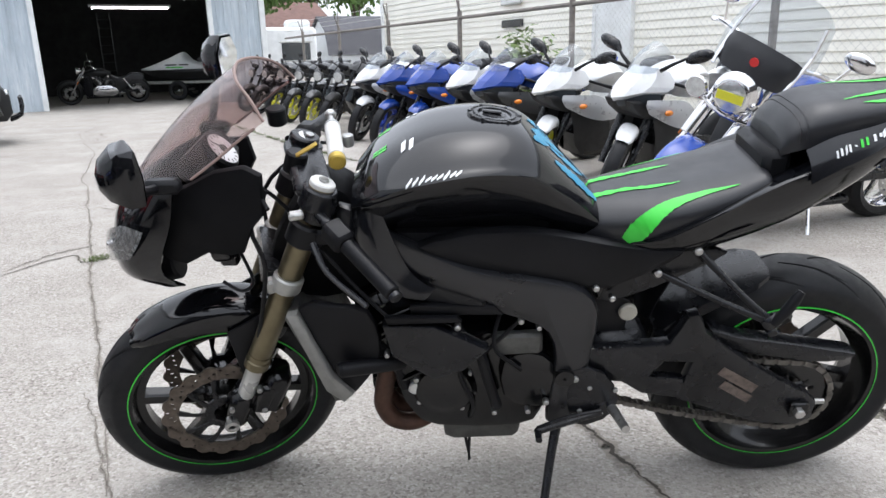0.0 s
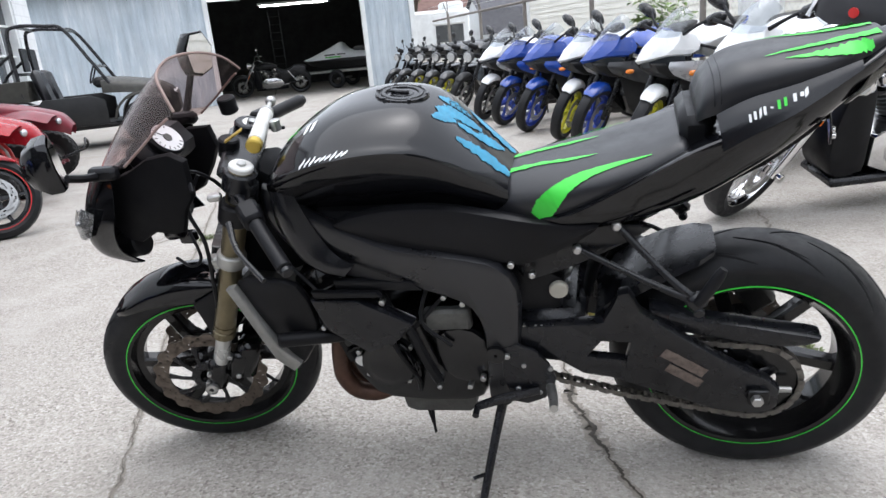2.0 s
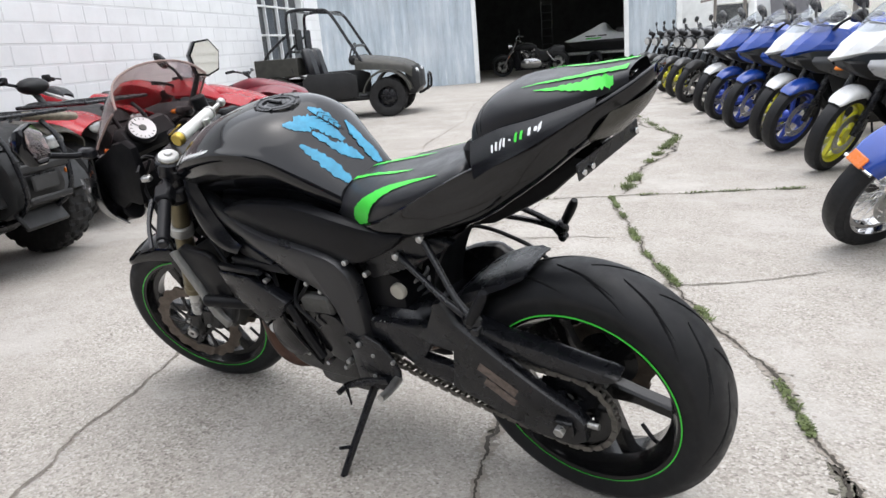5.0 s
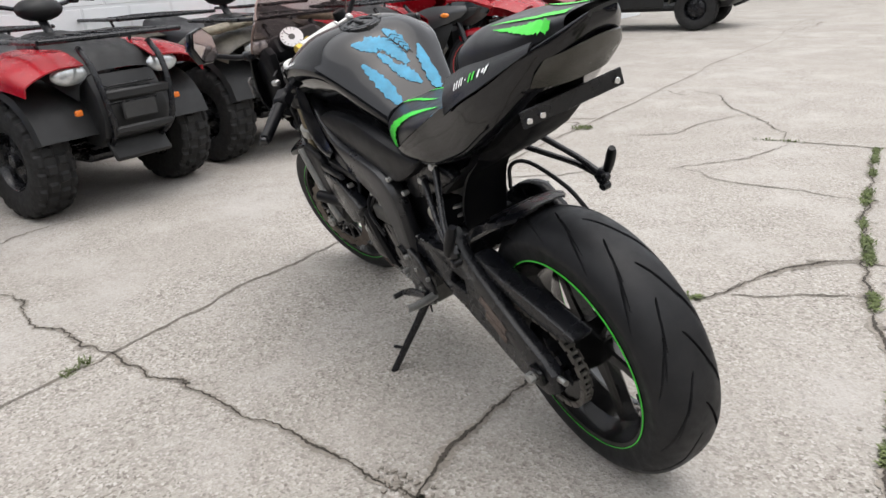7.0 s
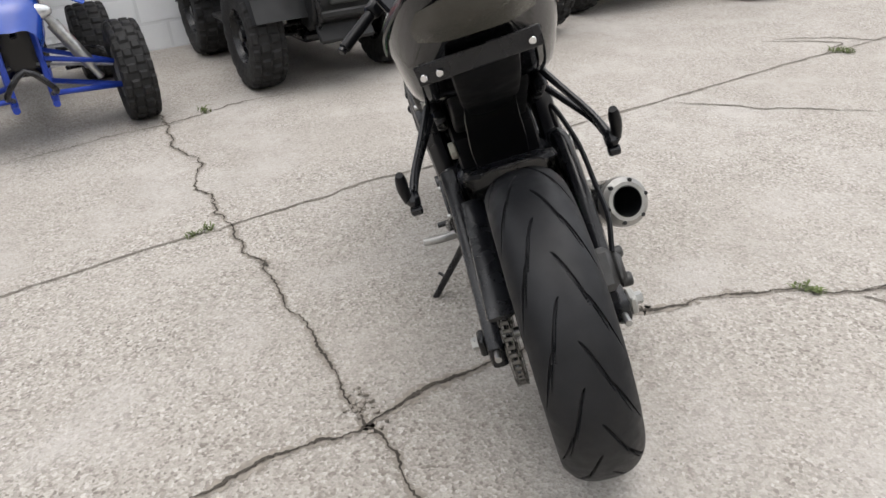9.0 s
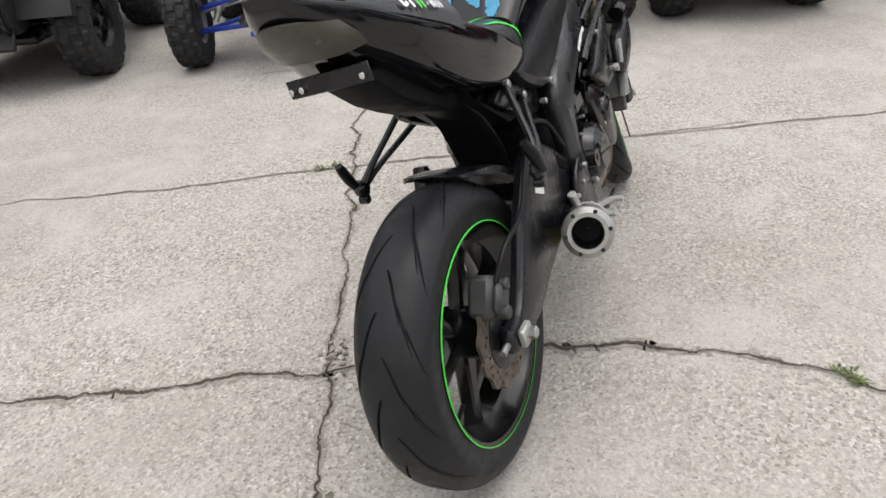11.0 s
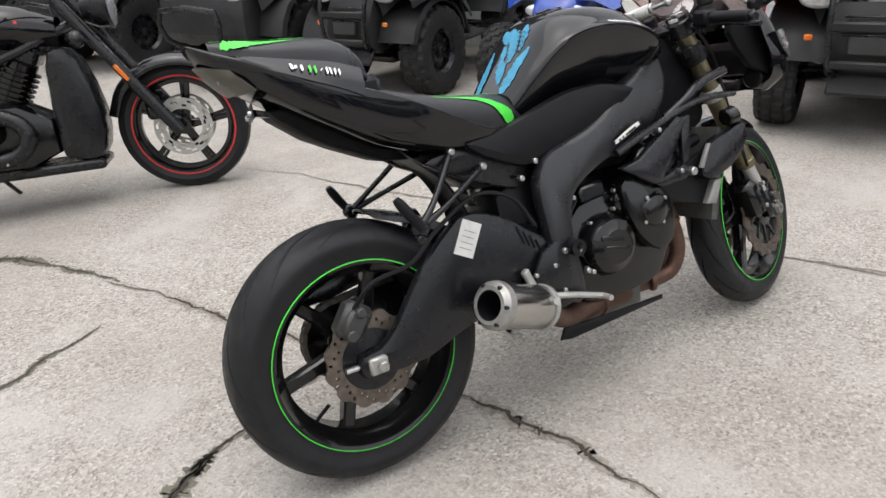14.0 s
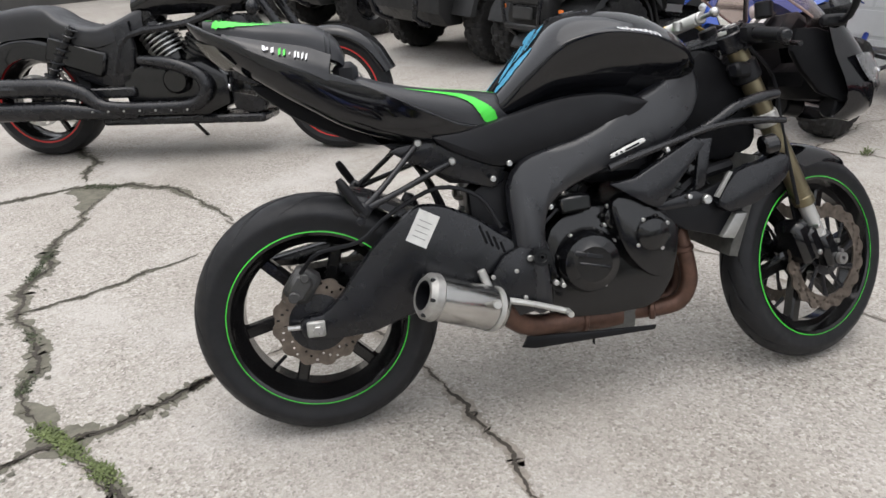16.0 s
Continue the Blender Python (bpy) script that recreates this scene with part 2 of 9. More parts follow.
def clear(name, tint, rough=0.03, cover=0.2):
    """Thin tinted plastic or glass: part of it lets the view through, with a gloss."""
    ma, nt, b = nodes_of(name)
    tr = nt.nodes.new("ShaderNodeBsdfTransparent")
    tr.inputs["Color"].default_value = (*tint, 1)
    b.inputs["Base Color"].default_value = (*[c * 0.5 for c in tint], 1)
    b.inputs["Roughness"].default_value = rough
    gl = nt.nodes.new("ShaderNodeBsdfGlossy")
    gl.inputs["Roughness"].default_value = rough
    lw_ = nt.nodes.new("ShaderNodeLayerWeight")
    fr = nt.nodes.new("ShaderNodeMath")
    fr.operation = "POWER"
    fr.inputs[1].default_value = 4.0
    nt.links.new(lw_.outputs["Facing"], fr.inputs[0])
    fr2 = nt.nodes.new("ShaderNodeMath")
    fr2.operation = "MULTIPLY_ADD"
    fr2.inputs[1].default_value, fr2.inputs[2].default_value = 0.55, 0.03
    nt.links.new(fr.outputs[0], fr2.inputs[0])
    fr = fr2
    m1 = nt.nodes.new("ShaderNodeMixShader")
    m1.inputs[0].default_value = cover
    nt.links.new(tr.outputs[0], m1.inputs[1])
    nt.links.new(b.outputs[0], m1.inputs[2])
    m2 = nt.nodes.new("ShaderNodeMixShader")
    nt.links.new(fr.outputs[0], m2.inputs[0])
    nt.links.new(m1.outputs[0], m2.inputs[1])
    nt.links.new(gl.outputs[0], m2.inputs[2])
    nt.links.new(m2.outputs[0], nt.nodes["Material Output"].inputs["Surface"])
    return ma


def concrete():
    """Old exposed-aggregate slab: fine speckle, stray pebbles, broad faded patches."""
    ma, nt, b = nodes_of("aggregate_concrete")
    co = nt.nodes.new("ShaderNodeTexCoord").outputs["Object"]
    big = noise_node(nt, 0.35, 5, 0.6, co)
    mid = noise_node(nt, 2.6, 6, 0.65, co)
    fine = noise_node(nt, 150, 5, 0.75, co)
    vor = nt.nodes.new("ShaderNodeTexVoronoi")
    vor.inputs["Scale"].default_value = 125
    nt.links.new(co, vor.inputs["Vector"])
    sep = nt.nodes.new("ShaderNodeSeparateColor")
    nt.links.new(vor.outputs["Color"], sep.inputs[0])
    stone = ramp(nt, sep.outputs[0], [(0.0, (0.13, 0.115, 0.10)), (0.10, (0.22, 0.198, 0.172)), (0.24, (0.33, 0.305, 0.272)), (0.58, (0.44, 0.415, 0.378)), (0.88, (0.54, 0.512, 0.475)), (1.0, (0.70, 0.68, 0.65))])
    paste = ramp(nt, mid, [(0.3, (0.40, 0.372, 0.335)), (0.7, (0.50, 0.472, 0.435))])
    worn = ramp(nt, mix(nt, 0.5, big, mid), [(0.40, 0.75), (0.60, 0.24)])
    col = mix(nt, worn, paste, stone)
    col = mix(nt, 0.35, col, ramp(nt, fine, [(0.35, (0.22, 0.21, 0.20)), (0.65, (0.74, 0.72, 0.70))]), "OVERLAY")
    for sc, r0, r1, depth in ((22, 0.05, 0.10, 0.85), (9, 0.022, 0.05, 0.9), (48, 0.09, 0.16, 0.6)):
        specks = nt.nodes.new("ShaderNodeTexVoronoi")
        specks.inputs["Scale"].default_value = sc
        nt.links.new(co, specks.inputs["Vector"])
        dot = ramp(nt, specks.outputs["Distance"], [(r0, depth), (r1, 0.0)])
        sel = nt.nodes.new("ShaderNodeSeparateColor")
        nt.links.new(specks.outputs["Color"], sel.inputs[0])
        dot = mix(nt, 1.0, dot, ramp(nt, sel.outputs[1], [(0.45, 0.0), (0.6, 1.0)]), "MULTIPLY")
        col = mix(nt, dot, col, (0.13, 0.117, 0.105))
    stain = ramp(nt, noise_node(nt, 0.8, 7, 0.72, co), [(0.46, 0.0), (0.75, 0.6)])
    col = mix(nt, stain, col, (0.31, 0.28, 0.245))
    pale = ramp(nt, noise_node(nt, 1.3, 6, 0.7, co), [(0.5, 0.0), (0.75, 0.55)])
    col = mix(nt, pale, col, (0.56, 0.54, 0.51))
    col = mix(nt, 1.0, col, (0.84, 0.843, 0.847), "MULTIPLY")
    nt.links.new(col, b.inputs["Base Color"])
    b.inputs["Roughness"].default_value = 0.9
    hm = mix(nt, 0.5, fine, vor.outputs["Distance"])
    bump(nt, hm, b, 0.9, 0.005)
    return ma


def blocks(name, base, mortar, bw, bh, gap=0.012, depth=0.004, var=0.1):
    """Painted block or brick courses in the plane of x and z, as relief and grime."""
    ma, nt, b = nodes_of(name)
    co = nt.nodes.new("ShaderNodeTexCoord").outputs["Object"]
    mp = nt.nodes.new("ShaderNodeMapping")
    mp.inputs["Rotation"].default_value = (radians(90), 0, 0)
    nt.links.new(co, mp.inputs["Vector"])
    br = nt.nodes.new("ShaderNodeTexBrick")
    br.inputs["Scale"].default_value = 1.0
    br.inputs["Mortar Size"].default_value = gap
    br.inputs["Mortar Smooth"].default_value = 0.3
    br.inputs["Brick Width"].default_value = bw
    br.inputs["Row Height"].default_value = bh
    br.inputs["Color1"].default_value = (*base, 1)
    br.inputs["Color2"].default_value = (*[c * (1 - var) for c in base], 1)
    br.inputs["Mortar"].default_value = (*mortar, 1)
    nt.links.new(mp.outputs[0], br.inputs["Vector"])
    grime = ramp(nt, noise_node(nt, 1.7, 6, 0.7, co), [(0.4, 1.0), (0.8, 0.88)])
    col = mix(nt, 1.0, br.outputs["Color"], grime, "MULTIPLY")
    nt.links.new(col, b.inputs["Base Color"])
    b.inputs["Roughness"].default_value = 0.75
    inv = ramp(nt, br.outputs["Fac"], [(0.0, 1.0), (1.0, 0.0)])
    bump(nt, inv, b, 0.8, depth)
    return ma


# ---- palette ----
M_CONC = concrete()
M_DIRT = pbr("crack_dirt", (0.045, 0.038, 0.03), 0.95, var=0.5, scale=9, bmp=0.4, dist=0.004)
M_WEED = pbr("weed_green", (0.10, 0.128, 0.042), 0.7, var=0.5, scale=20, bmp=0)
M_WHITE_BLOCK = blocks("white_painted_block", (0.82, 0.84, 0.855), (0.72, 0.74, 0.755), 0.41, 0.205, 0.014, 0.004, 0.03)
M_TRIMW = pbr("white_trim", (0.76, 0.78, 0.78), 0.55, var=0.12, scale=3)
M_STEELPOST = pbr("galvanised_steel", (0.55, 0.55, 0.53), 0.5, 0.6, var=0.25, scale=9)
M_RUSTPOST = pbr("weathered_post", (0.22, 0.20, 0.18), 0.8, 0.1, var=0.35, scale=7)
# Near black: carries the shade inside openings, and serves some black parts.
M_DARKIN = pbr("shade_and_black_parts", (0.035, 0.035, 0.035), 0.9, var=0.4, scale=2)
M_GREENROOF = pbr("green_metal_roof", (0.13, 0.18, 0.13), 0.5, 0.1, var=0.2, scale=1.5)
M_SHINGLE = pbr("grey_shingle", (0.09, 0.09, 0.10), 0.9, var=0.3, scale=5, grain=30, bmp=0.5, dist=0.01)
M_SHEDW = pbr("pale_siding", (0.55, 0.57, 0.58), 0.6, var=0.1, scale=2)
M_BROWNROOF = pbr("brown_roof", (0.16, 0.09, 0.075), 0.85, var=0.25, scale=3)
M_SAPLING = pbr("sapling_leaf", (0.17, 0.25, 0.07), 0.6, var=0.4, scale=8, bmp=0)
M_LEAF = pbr("tree_leaf", (0.085, 0.16, 0.035), 0.6, var=0.5, scale=2.0, bmp=0)
M_BARK = pbr("bark", (0.10, 0.08, 0.06), 0.9, var=0.4, scale=8, bmp=0.5, dist=0.01)
M_WINGLASS = pbr("window_glass", (0.03, 0.035, 0.04), 0.06, var=0.2, bmp=0)


def streaked(name, base):
    """Old coated steel sheet with vertical streaks."""
    ma, nt, b = nodes_of(name)
    co = nt.nodes.new("ShaderNodeTexCoord").outputs["Object"]
    mp = nt.nodes.new("ShaderNodeMapping")
    mp.inputs["Scale"].default_value = (1, 1, 0.12)
    nt.links.new(co, mp.inputs["Vector"])
    st = noise_node(nt, 4.5, 6, 0.65, mp.outputs[0])
    big = noise_node(nt, 0.8, 4, 0.6, co)
    col = ramp(nt, st, [(0.3, tuple(c * 0.72 for c in base)), (0.55, base), (0.75, (0.74, 0.77, 0.80))])
    col = mix(nt, ramp(nt, big, [(0.4, 0.0), (0.7, 0.45)]), col, (0.68, 0.71, 0.74))
    nt.links.new(col, b.inputs["Base Color"])
    b.inputs["Roughness"].default_value = 0.55
    b.inputs["Metallic"].default_value = 0.1
    return ma


M_SHEET = streaked("weathered_blue_sheet", (0.47, 0.54, 0.60))

LANE = Matrix.Rotation(radians(122), 4, "Z")


def lane(u, v, z=0.0, turn=0.0):
    """A pose in the yard: u metres along it, v metres across it to the fence side."""
    return LANE @ pose(u, -v, z, 0, 0, turn)


def setting(name, geo, material, m=None, label="", category=""):
    ob = part(name, geo, material, None, label, m, 30)
    return tagged(ob, label, category, "", "structure")


# ---- ground ----
setting("ground", Geo().grid([[(-90, -90, 0), (90, -90, 0)], [(-90, 90, 0), (90, 90, 0)]]), M_CONC, None, "worn tan aggregate concrete yard with cracks and weeds", "concrete ground")

# ---- white block building beside the parked quads ----
WY = 3.60
g = Geo().box((4.65, WY, 2.4), (14.5, 0.3, 4.8)).box((14.85, WY, 2.4), (0.9, 0.3, 4.8))
g.box((13.15, WY, 0.5), (2.5, 0.3, 1.0)).box((13.15, WY, 3.7), (2.5, 0.3, 2.2))
setting("wall_west", g, M_WHITE_BLOCK, LANE, "white painted concrete block wall", "wall")
setting("wall_west_end", Geo().box((15.15, WY + 4.15, 2.4), (0.3, 8.0, 4.8)), M_WHITE_BLOCK, LANE, "white painted block end wall", "wall")
# Unseen dark walls, added so that the black paintwork reflects something dark.
M_DARKWALL = pbr("reflection_blocker_dark", (0.07, 0.068, 0.066), 0.8, var=0.3, scale=1.2, grain=40, bmp=0.2, dist=0.004)
setting("reflection_wall_west", Geo().box((-6.9, WY + 0.02, 2.2), (8.6, 0.3, 4.4)), M_DARKWALL, LANE, "unseen plain dark wall added to darken reflections", "wall")
setting("reflection_wall_south", Geo().box((-11.2, -1.9, 2.2), (0.3, 11.3, 4.4)), M_DARKWALL, LANE, "unseen plain dark wall added to close the yard and darken reflections", "wall")
g = Geo().box((6.2, WY + 0.0, 4.86), (19.1, 0.5, 0.12))
setting("wall_west_coping", g, M_TRIMW, LANE, "pale coping on the block wall", "coping")
win = thing("window_1", "white framed factory window with square panes", "window", LANE, "", "structure")
g = Geo()
for u in (11.93, 14.37):
    g.box((u, WY - 0.02, 1.75), (0.07, 0.2, 1.5), None, 0.008)
for z in (1.03, 2.57):
    g.box((13.15, WY - 0.02, z), (2.37, 0.2, 0.07), None, 0.008)
part("window_frame", g, M_TRIMW, win)
g = Geo()
for k in (1, 2, 3):
    g.box((11.93 + 2.44 * k / 4, WY, 1.8), (0.035, 0.08, 1.47), None, 0.005)
for k in (1, 2):
    g.box((13.15, WY, 1.03 + 1.54 * k / 3), (2.4, 0.07, 0.035), None, 0.005)
part("glazing_bar", g, M_TRIMW, win)
for i in range(4):
    for k in range(3):
        part("pane", Geo().box((12.235 + 0.61 * i, WY + 0.02, 1.287 + 0.513 * k), (0.575, 0.008, 0.478)), M_WINGLASS, win)
part("window_sill", Geo().box((13.15, WY - 0.2, 0.97), (2.6, 0.22, 0.06), None, 0.01), M_TRIMW, win)
# A dark panel, the unlit room's shade put into its colour.
setting("wall_west_inner", Geo().box((13.15, WY + 1.2, 2.4), (3.4, 0.1, 4.8)), M_DARKIN, LANE, "dark panel standing in for the unlit room behind the window", "wall")

# ---- steel shed with the open garage door at the end of the yard ----
BU = 20.0


def sheet(u, v0, v1, z0, z1):
    """Ribbed steel sheet across the yard."""
    k = max(1, round((v1 - v0) / 0.2))
    rows = []
    for i in range(k):
        a, w = v0 + (v1 - v0) * i / k, (v1 - v0) / k
        rows += [(u, a), (u, a + w * 0.62), (u - 0.022, a + w * 0.72), (u - 0.022, a + w * 0.9)]
    rows.append((u, v1))
    return Geo().grid([[(x, -v, z0), (x, -v, z1)] for x, v in rows]).grid([[(u + 0.12, -v0, z0), (u + 0.12, -v0, z1)], [(u + 0.12, -v1, z0), (u + 0.12, -v1, z1)]])


setting("wall_shed_left", sheet(BU, -9.0, -0.55, 0, 3.3), M_SHEET, LANE, "weathered blue-grey ribbed steel wall", "wall")
setting("wall_shed_right", sheet(BU, 3.6, 5.0, 0, 3.3), M_SHEET, LANE, "weathered blue-grey ribbed steel wall", "wall")
setting("wall_shed_over_door", sheet(BU, -0.55, 3.6, 2.75, 3.3), M_SHEET, LANE, "weathered steel sheet above the garage door", "wall")
g = Geo()
for v in (-0.52, 3.57):
    g.box((BU - 0.03, -v, 1.4), (0.14, 0.12, 2.8), None, 0.01)
g.box((BU - 0.03, -1.525, 2.78), (0.14, 4.2, 0.1), None, 0.01).box((BU - 0.04, -4.93, 1.65), (0.1, 0.14, 3.3), None, 0.01)
g.box((BU - 0.06, 2.0, 3.22), (0.1, 14.2, 0.12), None, 0.01)
setting("trim_shed", g, M_TRIMW, LANE, "pale metal trim round the garage opening", "trim")
setting("roof_shed", Geo().box((BU + 5, 2.0, 3.62), (10.8, 14.6, 0.6), Matrix.Rotation(radians(-3), 3, "Y"), 0.05), M_GREENROOF, LANE, "green metal shed roof edge", "roof")
# Inner walls coloured near black, standing in for the shade inside the shed.
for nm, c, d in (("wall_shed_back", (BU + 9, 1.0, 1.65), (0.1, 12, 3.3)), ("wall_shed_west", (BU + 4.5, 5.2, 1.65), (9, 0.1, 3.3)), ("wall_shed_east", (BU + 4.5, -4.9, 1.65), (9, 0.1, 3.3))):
    setting(nm, Geo().box(c, d), M_DARKIN, LANE, "inner shed wall coloured near black for the shade inside", "wall")
lampe = thing("strip_light", "white fluorescent strip light hanging in the shed", "ceiling light", LANE)
ma, nt, b = nodes_of("tube_glow")
b.inputs["Emission Color"].default_value = (1, 1, 0.97, 1)
b.inputs["Emission Strength"].default_value = 9
b.inputs["Base Color"].default_value = (0.9, 0.9, 0.9, 1)
part("tube", Geo().cyl((BU + 3.2, -0.9, 2.62), (BU + 3.2, -2.95, 2.62), 0.022, 10), ma, lampe)
part("housing", Geo().box((BU + 3.2, -1.92, 2.68), (0.16, 2.2, 0.06), None, 0.01), M_TRIMW, lampe)
lw = thing("wall_lamp", "grey barn lamp above the garage door", "wall lamp", LANE)
part("arm", Geo().tube([(BU - 0.02, -1.35, 3.25), (BU - 0.25, -1.35, 3.3), (BU - 0.33, -1.35, 3.2)], 0.02), M_STEELPOST, lw)
part("shade", Geo().tube([(BU - 0.33, -1.35, 3.24), (BU - 0.33, -1.35, 3.12), (BU - 0.33, -1.35, 2.96)], [0.05, 0.07, 0.12], 14, 1), M_TRIMW, lw)
part("globe", Geo().ball((BU - 0.33, -1.35, 2.93), 0.09), M_WINGLASS, lw)

# ---- fence side ----
FV = 5.4
fence = thing("fence", "galvanised chain-link fence with angled barbed-wire arms", "fence", LANE, "", "structure")
part("top_rail", Geo().tube([(-8, -FV, 1.62), (2, -FV, 1.63), (9, -FV, 1.62), (19.5, -FV, 1.62)], 0.025, 8, 1), M_RUSTPOST, fence)
for k in range(10):
    u = -6.9 + 2.75 * k
    part("post", Geo().cyl((u, -FV, 0), (u, -FV, 1.72), 0.035, 10), M_RUSTPOST, fence)
    part("barb_arm", Geo().tube([(u, -FV, 1.68), (u + 0.08, -FV - 0.02, 2.02)], 0.014, 6, 1).tube([(u, -FV, 1.68), (u - 0.14, -FV + 0.14, 1.98)], 0.014, 6, 1), M_RUSTPOST, fence)
g = Geo()
for w in range(3):
    g.tube([(-8, -FV + 0.04 * (w + 1), 1.78 + 0.09 * w), (6, -FV + 0.04 * (w + 1), 1.76 + 0.09 * w), (19.5, -FV + 0.04 * (w + 1), 1.78 + 0.09 * w)], 0.004, 4, 4)
part("barbed_wire", g, M_STEELPOST, fence)
g = Geo()
step = 0.075
for i in range(-20, 366):
    u = -8 + i * step
    for sgn in (1, -1):
        a, b2 = (u, 0.06), (u + sgn * 1.55, 1.61)
        ax, az, bx, bz = a[0], a[1], b2[0], b2[1]
        lo, hi = -8.0, 19.5
        if min(ax, bx) < lo or max(ax, bx) > hi:
            continue
        d = 0.0016
        g.put([(ax - d, -FV + 0.002 * sgn, az), (ax + d, -FV + 0.002 * sgn, az), (bx + d, -FV + 0.002 * sgn, bz), (bx - d, -FV + 0.002 * sgn, bz)], [(0, 1, 2, 3)])
raw("chain_link", g, M_STEELPOST, fence)

CV = 7.4
M_SIDING = pbr("cream_siding", (0.88, 0.865, 0.79), 0.6, var=0.06, scale=1.5, bmp=0.02)
cream = setting("wall_cream", Geo().box((3.5, -CV - 0.17, 2.0), (28.0, 0.3, 4.0)), M_SIDING, LANE, "cream lapped siding wall of the neighbouring building", "building wall")
setting("wall_cream_end", Geo().box((17.35, -CV - 4.0, 2.0), (0.3, 7.6, 4.0)), M_SIDING, LANE, "cream siding end wall", "building wall")
setting("roof_cream", Geo().box((3.5, -CV - 4.05, 4.25), (28.5, 8.4, 0.35), None, 0.04), M_TRIMW, LANE, "pale eave and gutter of the cream building", "roof")
# lapped boards, each tilted out at its foot
BD = 0.114
board_mesh = None
for k in range(35):
    if board_mesh is None:
        ob = part("siding_board", Geo().prism([(0.0, 0.0), (0.022, 0.0), (0.022, 0.008), (0.004, BD), (0.0, BD)], -10.5, 17.5, 0.001), M_SIDING, cream)
        board_mesh = ob.data
    else:
        ob = new("siding_board", board_mesh)
        ob.parent = cream
    ob.matrix_local = pose(0, -CV - 0.02, 0.005 + k * BD, 0, 0, 90) @ Matrix.Scale(-1, 4, (0, 1, 0))
corner = thing("corner_trim", "white corner trim of the cream siding", "trim", LANE, "", "structure")
part("strip", Geo().box((17.44, -CV + 0.0, 2.0), (0.14, 0.07, 3.98), None, 0.008), M_TRIMW, corner)
dr = thing("door_2", "white side door in the cream siding wall", "door", LANE, "", "structure")
part("leaf", Geo().box((8.5, -CV + 0.02, 1.25), (0.74, 0.06, 2.5), None, 0.01), M_TRIMW, dr)
part("door_frame", Geo().box((8.10, -CV + 0.03, 1.27), (0.07, 0.09, 2.54), None, 0.008).box((8.90, -CV + 0.03, 1.27), (0.07, 0.09, 2.54), None, 0.008).box((8.5, -CV + 0.03, 2.57), (0.87, 0.09, 0.07), None, 0.008), M_TRIMW, dr)
vent = thing("wall_vent", "small dark vent in the siding wall", "vent", LANE)
part("grille", Geo().box((11.28, -CV + 0.02, 1.61), (0.66, 0.06, 0.13), None, 0.01), M_DARKIN, vent)
bx = thing("wall_panel", "white service panel on the siding wall", "panel", LANE)
part("plate", Geo().box((11.28, -CV + 0.03, 2.20), (0.62, 0.08, 0.50), None, 0.01), M_TRIMW, bx)
part("panel_frame", Geo().tube([(10.96, -CV + 0.05, 1.94), (11.60, -CV + 0.05, 1.94), (11.60, -CV + 0.05, 2.46), (10.96, -CV + 0.05, 2.46), (10.96, -CV + 0.05, 1.94)], 0.015, 6, 1), M_STEELPOST, bx)

# ---- beyond the fence ----
shed = thing("garden_shed", "pale shed with a dark grey gambrel roof", "shed", LANE)
part("wall", Geo().box((31.4, -12.3, 0.6), (2.8, 4.4, 1.2), None, 0.01), M_SHEDW, shed)
prof = [(29.95, 1.16), (30.32, 2.18), (31.4, 2.80), (32.48, 2.18), (32.85, 1.16)]
part("gable", Geo().prism([(30.04, 1.16), (30.38, 2.12), (31.4, 2.72), (32.42, 2.12), (32.76, 1.16)], -14.4, -10.1, 0.005), M_SHEDW, shed)
part("roof", shell(np.array([[(x, y, z) for x, z in prof] for y in (-14.6, -9.98)]), 0.04), M_SHINGLE, shed)
rv = thing("camper_trailer", "white camper trailer with dark window", "camper", LANE)
part("body", Geo().box((29.9, -7.2, 1.36), (2.4, 3.9, 1.85), None, 0.12), M_TRIMW, rv)
part("window", Geo().box((28.69, -8.25, 1.35), (0.04, 1.15, 0.66), None, 0.02), M_WINGLASS, rv)
for z in (0.98, 1.72):
    part("window_trim", Geo().box((28.685, -8.25, z), (0.05, 1.3, 0.05), None, 0.01), M_STEELPOST, rv)
part("roof_vent", Geo().box((29.6, -8.6, 2.42), (0.8, 0.9, 0.35), None, 0.09), M_TRIMW, rv)
part("wheel", Geo().cyl((28.75, -6.2, 0.34), (28.95, -6.2, 0.34), 0.34, 20, 0.02), M_DARKIN, rv)
part("hitch", Geo().box((29.9, -5.0, 0.45), (0.12, 0.9, 0.1), None, 0.01).cyl((29.9, -4.8, 0.0), (29.9, -4.8, 0.45), 0.04, 8), M_DARKIN, rv)
hs = thing("house", "distant house with a brown roof", "house", LANE)
part("wall", Geo().box((52, -9, 1.5), (8, 12, 3.0)), M_SHEDW, hs)
part("roof", Geo().prism([(47.5, 3.0), (52, 4.9), (56.5, 3.0)], -16.5, -2.5, 0.05), M_BROWNROOF, hs)


